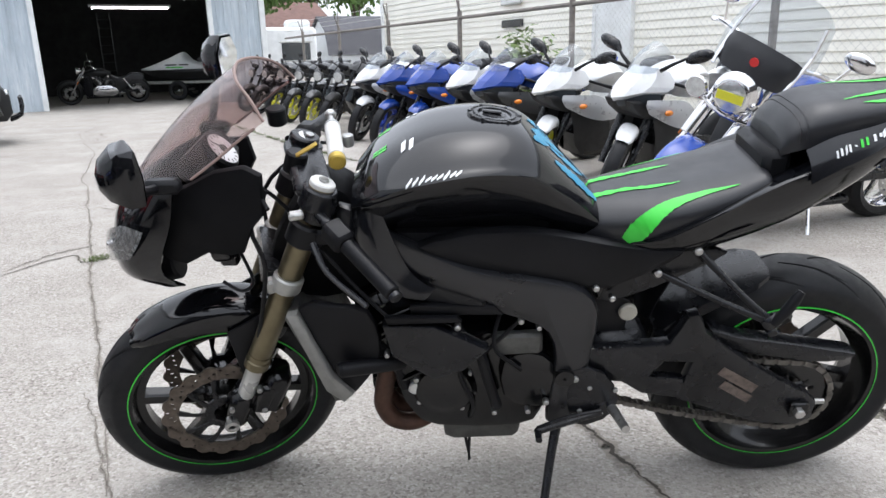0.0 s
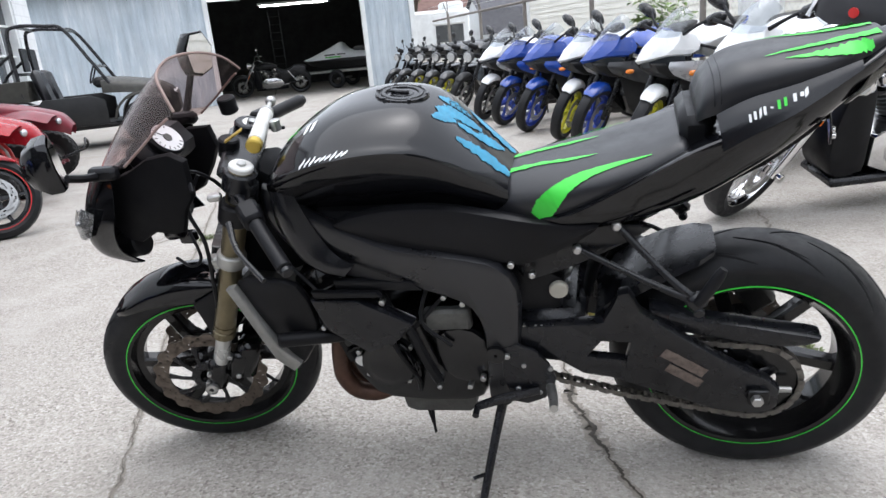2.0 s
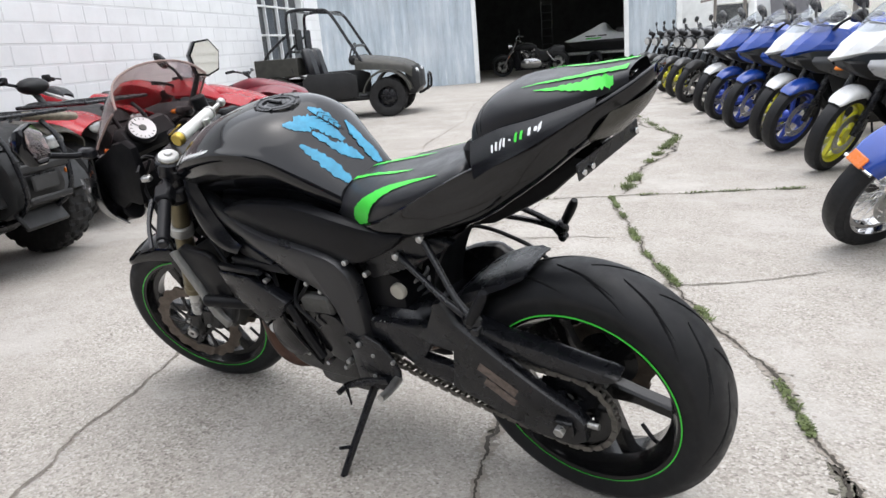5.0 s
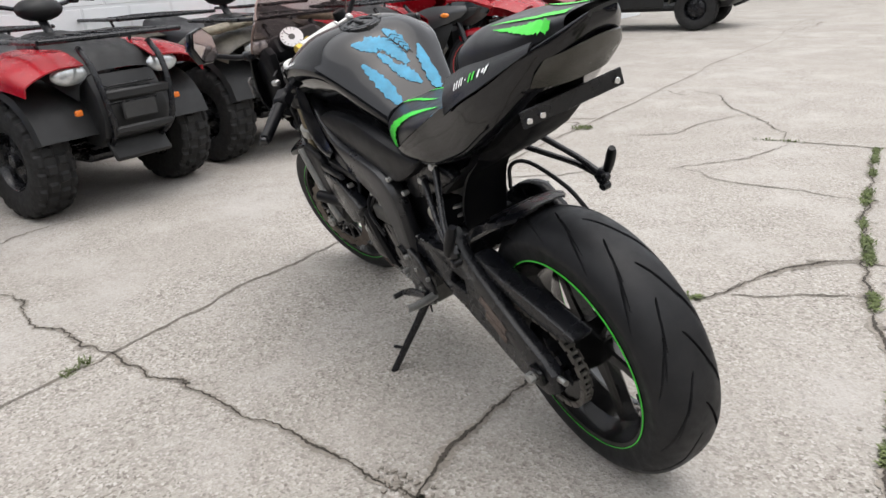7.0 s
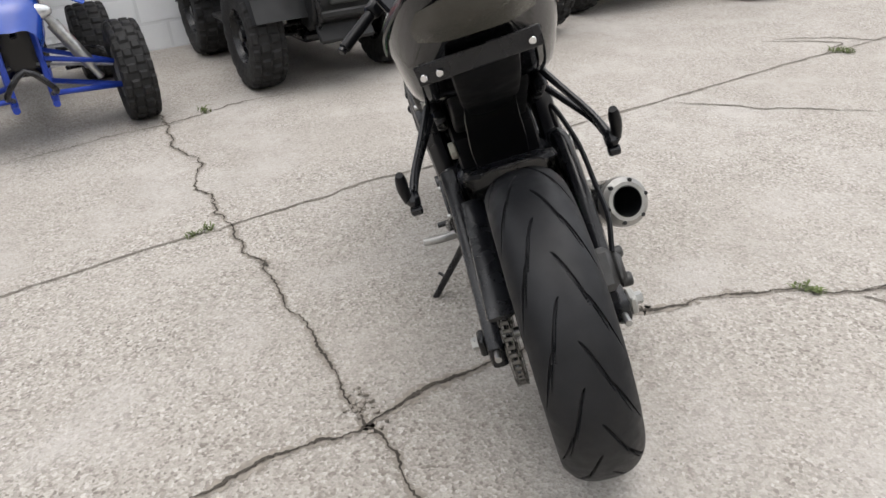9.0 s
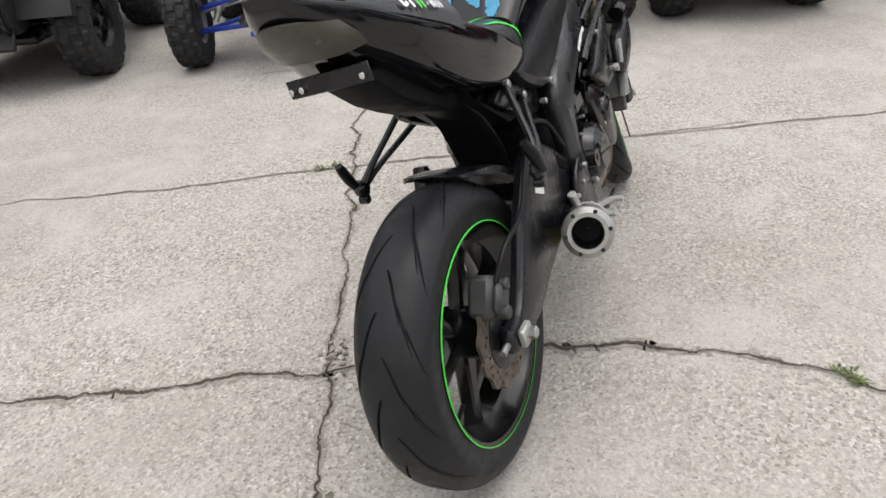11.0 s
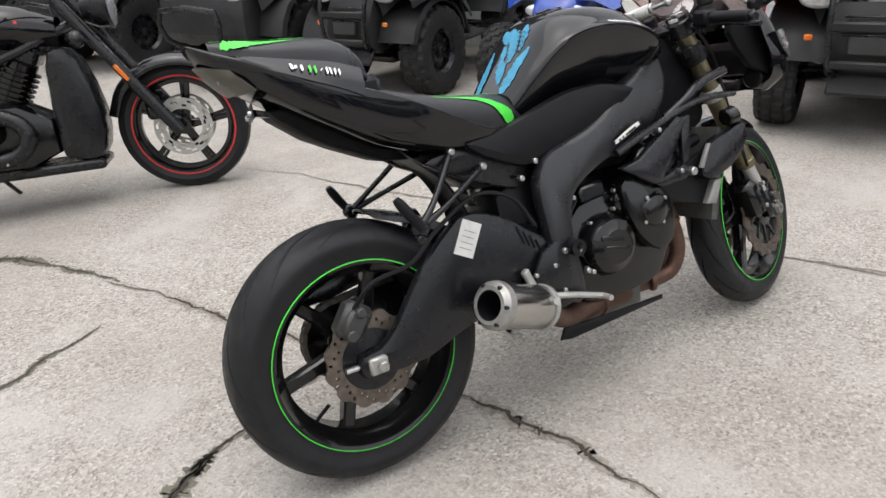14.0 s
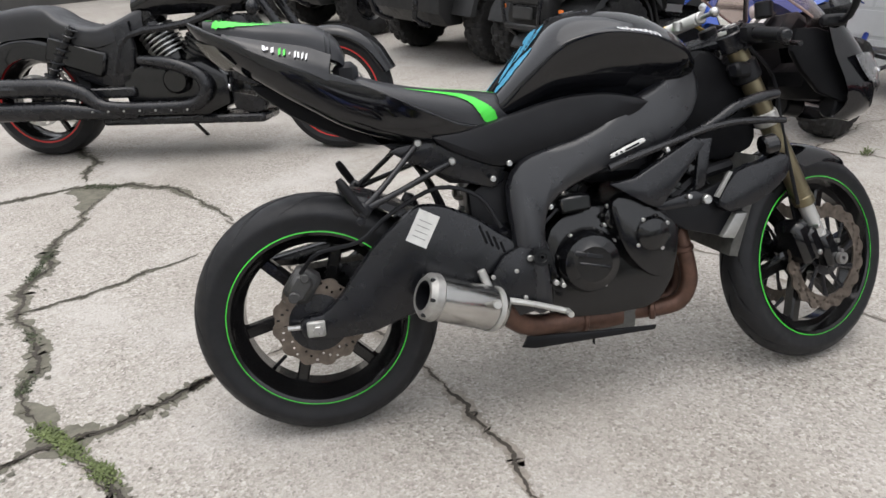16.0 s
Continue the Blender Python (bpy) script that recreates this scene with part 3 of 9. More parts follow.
def leaf_tree(u, v, h, rad, seed):
    rnd = random.Random(seed)
    t = thing("tree", "leafy green broadleaf tree beyond the fence", "tree", lane(u, v), "trees beyond the yard")
    g = Geo().tube([(0, 0, 0), (0.1, 0.05, h * 0.3), (0, 0.1, h * 0.7)], [0.28, 0.2, 0.08], 8)
    tips = []
    for k in range(14):
        a, e = rnd.uniform(0, 6.28), rnd.uniform(0.1, 1.1)
        r = rad * rnd.uniform(0.5, 0.95)
        tip = (r * math.cos(a) * math.cos(e), r * math.sin(a) * math.cos(e), h * 0.62 + r * math.sin(e) * 0.9)
        g.tube([(0, 0.05, h * rnd.uniform(0.3, 0.6)), (tip[0] * 0.5, tip[1] * 0.5, tip[2] * 0.85), tip], [0.09, 0.05, 0.02], 5)
        tips.append(tip)
    part("trunk", g, M_BARK, t)
    g = Geo()
    for k in range(5200):
        c = rnd.choice(tips)
        p = [c[i] + rnd.gauss(0, rad * (0.24, 0.24, 0.2)[i]) for i in range(3)]
        s = rnd.uniform(0.12, 0.25)
        m = Euler((rnd.uniform(0, 6), rnd.uniform(0, 6), rnd.uniform(0, 6))).to_matrix()
        g.put([Vector(p) + m @ Vector(q) * s for q in ((-1, 0, 0), (0, -0.5, 0.1), (1, 0, 0), (0, 0.5, 0.1))], [(0, 1, 2, 3)])
    raw("crown", g, M_LEAF, t, smooth=False)
    return t


for k, (u, v, h, r) in enumerate(((43, 16.2, 7.2, 2.6), (59, 12.5, 9.5, 3.6), (60, 18.5, 9.5, 3.6), (44, 10.2, 7.6, 2.2), (58, 5, 11, 4.2))):
    leaf_tree(u, v, h, r, k)


def bush(u, v, seed):
    """A loose sapling that leans through the fence."""
    rnd = random.Random(seed)
    t = thing("sapling", "thin green leafy sapling growing at the fence", "sapling", lane(u, v))
    g, tips = Geo(), []
    for k in range(9):
        a = rnd.uniform(0, 6.28)
        r, h = rnd.uniform(0.08, 0.36), rnd.uniform(0.85, 1.36)
        g.tube([(0, 0, 0), (r * 0.4 * math.cos(a), r * 0.4 * math.sin(a), h * 0.6), (r * math.cos(a), r * math.sin(a), h)], [0.012, 0.008, 0.003], 5)
        tips += [(r * q * math.cos(a), r * q * math.sin(a), h * (0.45 + 0.55 * q)) for q in (0.4, 0.7, 1.0)]
    part("stem", g, M_BARK, t)
    g = Geo()
    for k in range(800):
        c = rnd.choice(tips)
        p = [c[i] + rnd.gauss(0, 0.07) for i in range(3)]
        s = rnd.uniform(0.035, 0.07)
        m = Euler((rnd.uniform(-0.8, 0.8), rnd.uniform(-0.8, 0.8), rnd.uniform(0, 6))).to_matrix()
        g.put([Vector(p) + m @ Vector(q) * s for q in ((-1, 0, 0), (0, -0.45, 0.1), (1, 0, 0), (0, 0.45, 0.1))], [(0, 1, 2, 3)])
    raw("leaves", g, M_SAPLING, t, smooth=False)


bush(8.1, 5.7, 3)


# ---- cracks and weeds in the concrete ----
M_CRACKEDGE = pbr("chipped_concrete_edge", (0.25, 0.225, 0.195), 0.95, var=0.4, scale=30, grain=90, bmp=0.6, dist=0.004)
M_MOSS = pbr("dark_moss", (0.045, 0.055, 0.028), 0.9, var=0.5, scale=30, bmp=0)
M_SILT = pbr("damp_silt", (0.125, 0.118, 0.092), 0.9, var=0.4, scale=22, grain=120, bmp=0.5, dist=0.003)
M_FAINT = pbr("faint_joint", (0.15, 0.135, 0.115), 0.95, var=0.6, scale=25, grain=80, bmp=0.5, dist=0.003)
ground_ob = bpy.data.objects["ground"]


def jagged(pts, rnd, rough=0.16, levels=7):
    """Breaks a line into ever finer crooked steps."""
    p = [np.array(q, float) for q in pts]
    for lv in range(levels):
        out = [p[0]]
        for a, b2 in zip(p, p[1:]):
            d = b2 - a
            n = np.array((-d[1], d[0]))
            if np.hypot(*d) > 0.009:
                out.append((a + b2) / 2 + n * rnd.gauss(0, rough * (0.55 + 0.16 * lv)))
            out.append(b2)
        p = out
    return p


def crack(pts, width, seed, edge=2.2, rough=0.085, core=None, fill=None):
    """A crack: a chipped edge, a dark core that opens and closes, and loose flakes beside it."""
    rnd = random.Random(seed)
    line = jagged(pts, rnd, rough)
    k = len(line)
    swell = np.interp(np.arange(k), np.linspace(0, k, k // 9 + 3), [rnd.uniform(0.3, 1.5) for q in range(k // 9 + 3)])
    for nm, mul, z, ma in (("crack_edge", edge, 0.0022, fill or M_CRACKEDGE), ("crack", 0.62, 0.0045, core or M_DIRT)):
        if mul == 0:
            continue
        vs = []
        for i, p in enumerate(line):
            d = line[min(i + 1, k - 1)] - line[max(i - 1, 0)]
            d = d / (np.hypot(*d) + 1e-9)
            n = np.array((-d[1], d[0]))
            taper = min(1.0, 0.25 + 3.0 * min(i, k - 1 - i) / k)
            for s in (-1, 1):
                w = width * mul * 0.5 * taper * swell[i] * rnd.uniform(0.45, 1.5)
                q = p + s * n * w
                vs.append((q[0], q[1], z))
        raw(nm, Geo().put(vs, [(2 * i, 2 * i + 2, 2 * i + 3, 2 * i + 1) for i in range(k - 1)]), ma, ground_ob, "", False)
    g = Geo()
    for i in range(0, k, 3):
        if rnd.random() < 0.5:
            c = line[i] + np.array((rnd.gauss(0, width * 1.3), rnd.gauss(0, width * 1.3)))
            r, a0 = width * rnd.uniform(0.15, 0.6), rnd.uniform(0, 6)
            m = rnd.choice((4, 5))
            g.put([(c[0] + r * rnd.uniform(0.5, 1.2) * math.cos(a0 + 6.28 * q / m), c[1] + r * rnd.uniform(0.5, 1.2) * math.sin(a0 + 6.28 * q / m), 0.0032) for q in range(m)], [tuple(range(m))])
    raw("crack_flakes", g, fill or M_CRACKEDGE, ground_ob, "", False)


def stain(pts, seed, ma, rough=0.22, z=0.0016):
    """A ragged patch of silt and moss on the slab, outlined by pts."""
    rnd = random.Random(seed)
    line = jagged(list(pts) + [pts[0]], rnd, rough * 0.6, 5)[:-1]
    raw("silt_patch", Geo().put([(q[0], q[1], z) for q in line], [tuple(range(len(line)))]), ma, ground_ob, "", False)


crack([(-3.0, -0.95), (-1.8, -0.27), (-1.2, 0.06), (-0.29, 0.61), (0.13, 0.88), (0.49, 1.09), (0.76, 1.22), (0.93, 1.35), (1.07, 1.41), (1.26, 1.52), (1.45, 1.69), (1.61, 1.79), (1.74, 1.85), (2.3, 2.2)], 0.010, 1)
crack([(0.69, -0.78), (0.29, -0.21), (-0.10, 0.36), (-0.26, 0.62), (-0.45, 0.89), (-0.65, 1.16), (-0.9, 1.6), (-1.25, 2.08)], 0.007, 2, rough=0.05, core=M_FAINT)
crack([(-1.07, -0.74), (-1.32, -0.43), (-1.53, -0.13), (-1.84, 0.15), (-2.03, 0.5)], 0.007, 3)
crack([(1.46, 0.3), (1.27, 0.56), (1.16, 0.73), (1.06, 0.91), (0.92, 1.1), (0.86, 1.26), (0.76, 1.36), (0.68, 1.47), (0.62, 1.58), (0.55, 1.72), (0.43, 1.95), (0.37, 2.2), (0.35, 2.4), (0.38, 2.6), (0.35, 2.7)], 0.016, 4)
crack([(-1.44, 2.56), (-1.31, 2.83), (-1.18, 3.17), (-1.08, 3.43)], 0.006, 5)
crack([(-2.59, 3.5), (-2.51, 3.86), (-2.38, 4.09)], 0.008, 6)
crack([(-0.62, 4.67), (-0.2, 4.08), (0.1, 3.63), (0.38, 3.31), (0.63, 3.0), (0.84, 2.77), (1.02, 2.6), (1.15, 2.4), (1.24, 2.25), (1.35, 2.09), (1.58, 1.79)], 0.018, 7)
crack([(-1.22, 4.36), (-0.64, 4.7), (-0.27, 4.91), (0.47, 5.34)], 0.010, 8, rough=0.06, core=M_FAINT)
crack([(-5.84, 14), (-3.3, 10.14), (-1.71, 7.89), (-1.3, 7.4), (-0.89, 5.71), (-0.6, 4.8)], 0.022, 9)
crack([(0.34, 3.04), (0.45, 3.22), (0.7, 3.39), (0.96, 3.7)], 0.007, 10, core=M_FAINT)
crack([(2.9, -1.7), (2.54, -0.92), (2.31, -0.36)], 0.022, 36, 2.6, fill=M_SILT)
crack([(2.9, 0.0), (2.65, -0.12), (2.51, -0.18), (2.29, -0.28), (2.03, -0.26), (1.8, -0.16), (1.62, 0.04), (1.42, 0.32)], 0.018, 11, 2.6, fill=M_SILT)
crack([(2.14, -0.13), (2.16, 0.1), (2.16, 0.35), (2.16, 0.49), (2.09, 0.66), (2.12, 0.82), (2.06, 1.05), (1.93, 1.21), (1.84, 1.38), (1.83, 1.53), (1.73, 1.67), (1.62, 1.77)], 0.024, 13, 2.4, 0.12, fill=M_SILT)
crack([(1.61, 1.78), (1.52, 1.86), (1.44, 1.93), (1.39, 2.0), (1.3, 2.14)], 0.026, 37, 2.2, fill=M_SILT)
crack([(1.20, 1.49), (1.37, 1.63), (1.48, 1.73), (1.61, 1.77), (1.69, 1.81), (1.80, 1.92)], 0.026, 38, 2.0, fill=M_SILT)
stain([(2.37, -0.2), (2.28, -0.3), (2.12, -0.26), (2.13, -0.11), (2.14, -0.02), (2.17, 0.09), (2.25, 0.0), (2.23, -0.06)], 1, M_SILT)
stain([(2.04, 1.1), (1.98, 1.08), (1.89, 1.21), (1.82, 1.3), (1.8, 1.42), (1.83, 1.48), (1.89, 1.44), (1.88, 1.33), (1.95, 1.2)], 2, M_SILT)
stain([(1.83, 1.57), (1.77, 1.58), (1.67, 1.65), (1.64, 1.73), (1.72, 1.70), (1.81, 1.63)], 3, M_SILT)
stain([(1.72, 1.76), (1.60, 1.70), (1.52, 1.76), (1.56, 1.84), (1.66, 1.83)], 4, M_SILT)
crack([(1.5, 0.65), (1.67, 0.77), (1.86, 0.95), (2.01, 1.02), (2.07, 1.06)], 0.011, 14, fill=M_SILT)
crack([(-7.15, 11.77), (-4.33, 7.23), (-2.95, 4.96), (-2.14, 3.62), (-1.65, 2.82), (-1.32, 2.29), (-1.0, 1.78), (-0.84, 1.5)], 0.009, 15, rough=0.02, core=M_FAINT)
crack([(-2.54, 3.41), (-2.49, 3.62), (-2.38, 3.83), (-2.15, 3.62)], 0.009, 16)
crack([(-3.08, 5.23), (-2.71, 5.12)], 0.007, 17)
crack([(1.1, 4.34), (1.21, 3.75), (1.34, 3.46), (1.46, 3.2)], 0.009, 18, core=M_FAINT)
crack([(0.37, 2.62), (0.34, 2.82), (0.34, 2.97), (0.38, 3.13), (0.43, 3.22)], 0.015, 39, 3.0)
crack([(0.40, 2.61), (0.5, 2.75), (0.61, 2.93)], 0.007, 40)
# long shallow slab joints
crack([(-9.5, 6.3), (-5.0, 9.1), (-1.2, 11.5), (3.0, 14.1)], 0.009, 19, rough=0.01, core=M_FAINT)
crack([(-11.0, 13.0), (-6.0, 16.1), (-2.0, 18.6)], 0.009, 20, rough=0.01, core=M_FAINT)

# a broken, crumbled hole where cracks meet
rnd = random.Random(31)
g = Geo()
for k in range(46):
    a, r = rnd.uniform(0, 6.28), abs(rnd.gauss(0, 0.035))
    s = rnd.uniform(0.004, 0.012)
    g.box((0.78 + r * math.cos(a) * 1.5, 1.25 + r * math.sin(a), 0.004 + s * 0.15), (s, s * rnd.uniform(0.6, 1), s * 0.5), Matrix.Rotation(rnd.uniform(0, 3), 3, "Z") @ Matrix.Rotation(rnd.uniform(-0.4, 0.4), 3, "X"))
tagged(raw("concrete_crumbs", g, M_CRACKEDGE, None, "", False), "loose grey concrete crumbs in a broken crack", "rubble", "", "stuff")


def weeds(pts, n, spread, tall, seed, label="small green weeds growing in a concrete crack", ma=None):
    """Blades and small leaves strewn along a line."""
    rnd = random.Random(seed)
    p = np.array(pts, float)
    seg = np.cumsum([0] + [np.hypot(*(p[i + 1] - p[i])) for i in range(len(p) - 1)])
    clumps = [rnd.uniform(0, seg[-1]) for k in range(max(3, int(seg[-1] * 7)))]
    vs, fs = [], []
    for k in range(n):
        c = min(max(rnd.choice(clumps) + rnd.gauss(0, 0.035), 0), seg[-1])
        x = np.interp(c, seg, p[:, 0]) + rnd.gauss(0, spread)
        y = np.interp(c, seg, p[:, 1]) + rnd.gauss(0, spread)
        a, h, w = rnd.uniform(0, 6.28), tall * rnd.uniform(0.3, 1.2), rnd.uniform(0.0015, 0.005)
        out = rnd.uniform(0.3, 1.6) * h
        ca, sa = math.cos(a), math.sin(a)
        b0 = len(vs)
        vs += [(x - w * sa * 0.5, y + w * ca * 0.5, 0.003), (x + w * sa * 0.5, y - w * ca * 0.5, 0.003), (x + ca * out * 0.5 + w * sa, y + sa * out * 0.5 - w * ca, h * 0.75), (x + ca * out * 0.5 - w * sa, y + sa * out * 0.5 + w * ca, h * 0.75), (x + ca * out, y + sa * out, h * rnd.uniform(0.6, 1.0))]
        fs += [(b0, b0 + 1, b0 + 2, b0 + 3), (b0 + 3, b0 + 2, b0 + 4)]
    g = Geo()
    g.v, g.f = vs, fs
    tagged(raw("weeds", g, ma or M_WEED, None, "", False), label, "weeds", "weeds in the cracks", "stuff")


weeds([(-0.62, 4.67), (-0.2, 4.08), (0.1, 3.63), (0.38, 3.31), (0.63, 3.0)], 1900, 0.009, 0.017, 1)
weeds([(0.63, 3.0), (0.84, 2.77), (1.02, 2.6), (1.15, 2.4), (1.24, 2.25)], 700, 0.008, 0.014, 2)
weeds([(-5.84, 14), (-3.3, 10.14), (-1.71, 7.89), (-1.3, 7.4)], 1500, 0.025, 0.03, 3)
weeds([(-1.3, 7.4), (-0.89, 5.71), (-0.6, 4.8)], 2200, 0.022, 0.03, 4)
weeds([(-1.22, 4.36), (-0.64, 4.7), (0.47, 5.34)], 500, 0.012, 0.018, 5)
weeds([(2.38, -0.24), (2.25, -0.28), (2.10, -0.24)], 500, 0.02, 0.007, 6, "low dark moss in a wide concrete crack", M_MOSS)
weeds([(1.72, 1.70), (1.62, 1.77), (1.52, 1.86), (1.44, 1.93), (1.36, 2.05)], 1500, 0.012, 0.010, 7, "low green moss in a wide concrete crack", M_WEED)
weeds([(2.15, 0.45), (2.12, 0.82), (2.06, 1.05), (1.93, 1.21), (1.84, 1.38), (1.83, 1.53)], 900, 0.010, 0.008, 8, "low dark moss in a wide concrete crack", M_MOSS)
weeds([(-1.78, 0.03), (-1.72, 0.07)], 60, 0.012, 0.03, 9)
weeds([(-0.24, 0.56), (-0.18, 0.5)], 70, 0.010, 0.02, 10)
weeds([(0.34, 2.46), (0.37, 2.50)], 90, 0.010, 0.014, 11)
weeds([(-2.2, 3.7), (-2.14, 3.76)], 120, 0.02, 0.03, 12)
weeds([(2.9, 4.75), (3.0, 4.95)], 260, 0.05, 0.05, 13)

# fine cracks beyond the rear wheel
crack([(-1.02, 4.43), (-0.9, 3.99), (-0.95, 3.75), (-0.98, 3.49)], 0.006, 31, core=M_FAINT)
crack([(-0.96, 3.56), (-0.62, 3.57), (-0.24, 3.75), (-0.09, 3.81)], 0.006, 32, core=M_FAINT)
crack([(-2.96, 5.38), (-2.53, 5.33), (-1.95, 4.96), (-1.71, 4.88), (-1.23, 4.65), (-1.02, 4.43)], 0.007, 33)
crack([(-1.77, 4.89), (-1.8, 4.52), (-1.64, 4.1), (-1.82, 3.85)], 0.006, 34, core=M_FAINT)
crack([(-5.7, 9.37), (-7.55, 12.49)], 0.010, 35, core=M_FAINT)


# ---- materials of vehicles ----
M_GLOSS = pbr("gloss_black_paint", (0.0036, 0.0039, 0.0052), 0.06, var=0.3, bmp=0.01, dust=0.004, spec=0.5)
M_TANK = pbr("tank_black_paint", (0.0046, 0.005, 0.0066), 0.07, var=0.25, bmp=0.008, dust=0.002, spec=0.5)
M_SATIN = pbr("satin_black", (0.0066, 0.0071, 0.0092), 0.26, var=0.35, bmp=0.08, dust=0.005, spec=0.42)
M_DUCT = pbr("semi_gloss_black", (0.0074, 0.008, 0.0102), 0.20, var=0.3, bmp=0.04, dust=0.008, spec=0.5)
M_FRAME = pbr("satin_frame_paint", (0.0088, 0.0094, 0.0118), 0.31, var=0.3, bmp=0.06, dust=0.006, spec=0.62)
M_MATTE = pbr("matte_black_plastic", (0.0060, 0.0063, 0.0078), 0.40, var=0.4, grain=220, bmp=0.3, dust=0.006, spec=0.20)
# Copy of the matte plastic, darkened and dulled for shade on inner parts.
M_INNER = pbr("shaded_black_plastic", (0.0046, 0.0048, 0.0058), 0.6, var=0.4, grain=220, bmp=0.2, spec=0.12)
M_ENGINE = pbr("black_engine_metal", (0.0036, 0.0038, 0.0046), 0.15, 0.0, var=0.5, scale=14, bmp=0.15, dust=0.008, spec=0.5)
M_VINYL = pbr("black_seat_vinyl", (0.0145, 0.0152, 0.0182), 0.38, var=0.25, grain=420, bmp=0.3, dist=0.0008, spec=0.5)
M_TYRE = pbr("tyre_rubber", (0.0108, 0.0114, 0.0132), 0.5, var=0.3, scale=12, grain=260, bmp=0.25, dust=0.012, spec=0.28)
M_RIM = pbr("gloss_black_wheel", (0.004, 0.004, 0.0045), 0.2, 0.1, var=0.3, coat=0.3, dust=0.02, spec=0.4)
M_GREEN = pbr("green_decal", (0.05, 0.60, 0.05), 0.4, var=0.12, bmp=0.05)
M_BLUE = pbr("blue_torn_decal", (0.035, 0.26, 0.43), 0.45, var=0.25, scale=40, bmp=0.1)
M_WHITE = pbr("white_decal", (0.75, 0.76, 0.77), 0.4, var=0.08, bmp=0.05)
M_DISC = pbr("rusty_brake_disc", (0.145, 0.12, 0.10), 0.5, 0.7, var=0.45, scale=30, bmp=0.25)
M_FORK = pbr("bronze_fork_tube", (0.17, 0.145, 0.09), 0.35, 0.8, var=0.2, scale=18)
M_STEEL = pbr("bare_steel", (0.45, 0.45, 0.44), 0.32, 0.9, var=0.25, scale=30)
M_ALU = pbr("cast_aluminium", (0.42, 0.42, 0.40), 0.45, 0.6, var=0.2, scale=25, bmp=0.3)
M_CHROME = pbr("chrome", (0.75, 0.75, 0.76), 0.08, 1.0, var=0.08, bmp=0.03)
M_HEADER = pbr("heat_stained_steel", (0.10, 0.055, 0.04), 0.45, 0.6, var=0.5, scale=16, bmp=0.3)
M_CHAIN = pbr("dirty_chain", (0.17, 0.16, 0.145), 0.5, 0.7, var=0.5, scale=60, bmp=0.3)
M_SMOKE = clear("smoked_screen", (0.82, 0.745, 0.735), 0.03, 0.05)
M_REFLECT = pbr("ribbed_reflector", (0.22, 0.225, 0.23), 0.25, 0.6, var=0.5, scale=60, grain=300, bmp=0.6, dist=0.003)
M_LENS = clear("clear_lens", (0.92, 0.92, 0.92), 0.03, 0.12)
M_TAILLENS = pbr("smoked_tail_lens", (0.050, 0.047, 0.038), 0.22, var=0.4, grain=300, bmp=0.6, dist=0.003, spec=0.5)
M_RAD = pbr("radiator_grey", (0.10, 0.10, 0.095), 0.6, 0.4, var=0.3, scale=20, bmp=0.4)
M_RADEDGE = pbr("dull_aluminium_edge", (0.27, 0.27, 0.26), 0.5, 0.5, var=0.25, scale=15)
M_MIRROR = pbr("mirror_glass", (0.8, 0.8, 0.8), 0.02, 1.0, var=0.02, bmp=0)
M_GOLD = pbr("gold_anodised", (0.50, 0.36, 0.07), 0.35, 0.7, var=0.15)
M_AMBER = pbr("amber_lens", (0.75, 0.22, 0.02), 0.2, var=0.1, coat=0.6, bmp=0)
M_STICK = pbr("white_sticker", (0.62, 0.62, 0.60), 0.5, var=0.12, scale=30, bmp=0)
M_TAN = pbr("scuffed_tan_sticker", (0.13, 0.10, 0.085), 0.7, var=0.6, scale=60, bmp=0.2)


# ---- wheels ----
def groove_tyre(R, half, lip, grooves, na, nb):
    """A road tyre with swept, tapering tread grooves cut into its crown."""
    tt = np.linspace(-1, 1, nb)
    tuck = np.clip((np.abs(tt) - 0.72) / 0.28, 0, 1)
    y = half * np.sin(tt * 1.30) / math.sin(1.30) * (1 - 0.20 * tuck * tuck * (3 - 2 * tuck))
    r = R - (R - lip) * np.abs(tt) ** 2.6 * 0.98
    ang = np.linspace(0, 2 * math.pi, na, endpoint=False)
    per = 2 * math.pi / grooves
    cut = np.zeros((na, nb))
    for s in (-1, 1):
        for off, v0, v1, lean, wide in ((0.0, 0.04, 0.52, 1.05, 0.0042), (0.52, 0.30, 0.70, 0.80, 0.0036), (0.25, 0.16, 0.34, 0.45, 0.0028)):
            q = (s * tt - v0) / (v1 - v0)
            on = (q > 0) & (q < 1)
            qq = np.clip(q, 0, 1)
            a0 = (off + (0.5 if s < 0 else 0)) * per + lean * per * qq**1.2
            d = np.abs((ang[:, None] - a0[None, :] + per / 2) % per - per / 2) * R * 0.62
            w = wide * np.sqrt(np.clip(np.minimum(qq * 6, (1 - qq) * 1.6), 0, 1)) + 1e-6
            depth = np.clip((w[None, :] - d) / 0.0016, 0, 1) * on[None, :]
            cut = np.maximum(cut, depth * depth * (3 - 2 * depth))
    rr = r[None, :] - 0.0055 * cut
    g = np.stack([rr * np.cos(ang)[:, None], np.tile(y, (na, 1)), rr * np.sin(ang)[:, None]], axis=2)
    return Geo().grid(g, close_u=True)


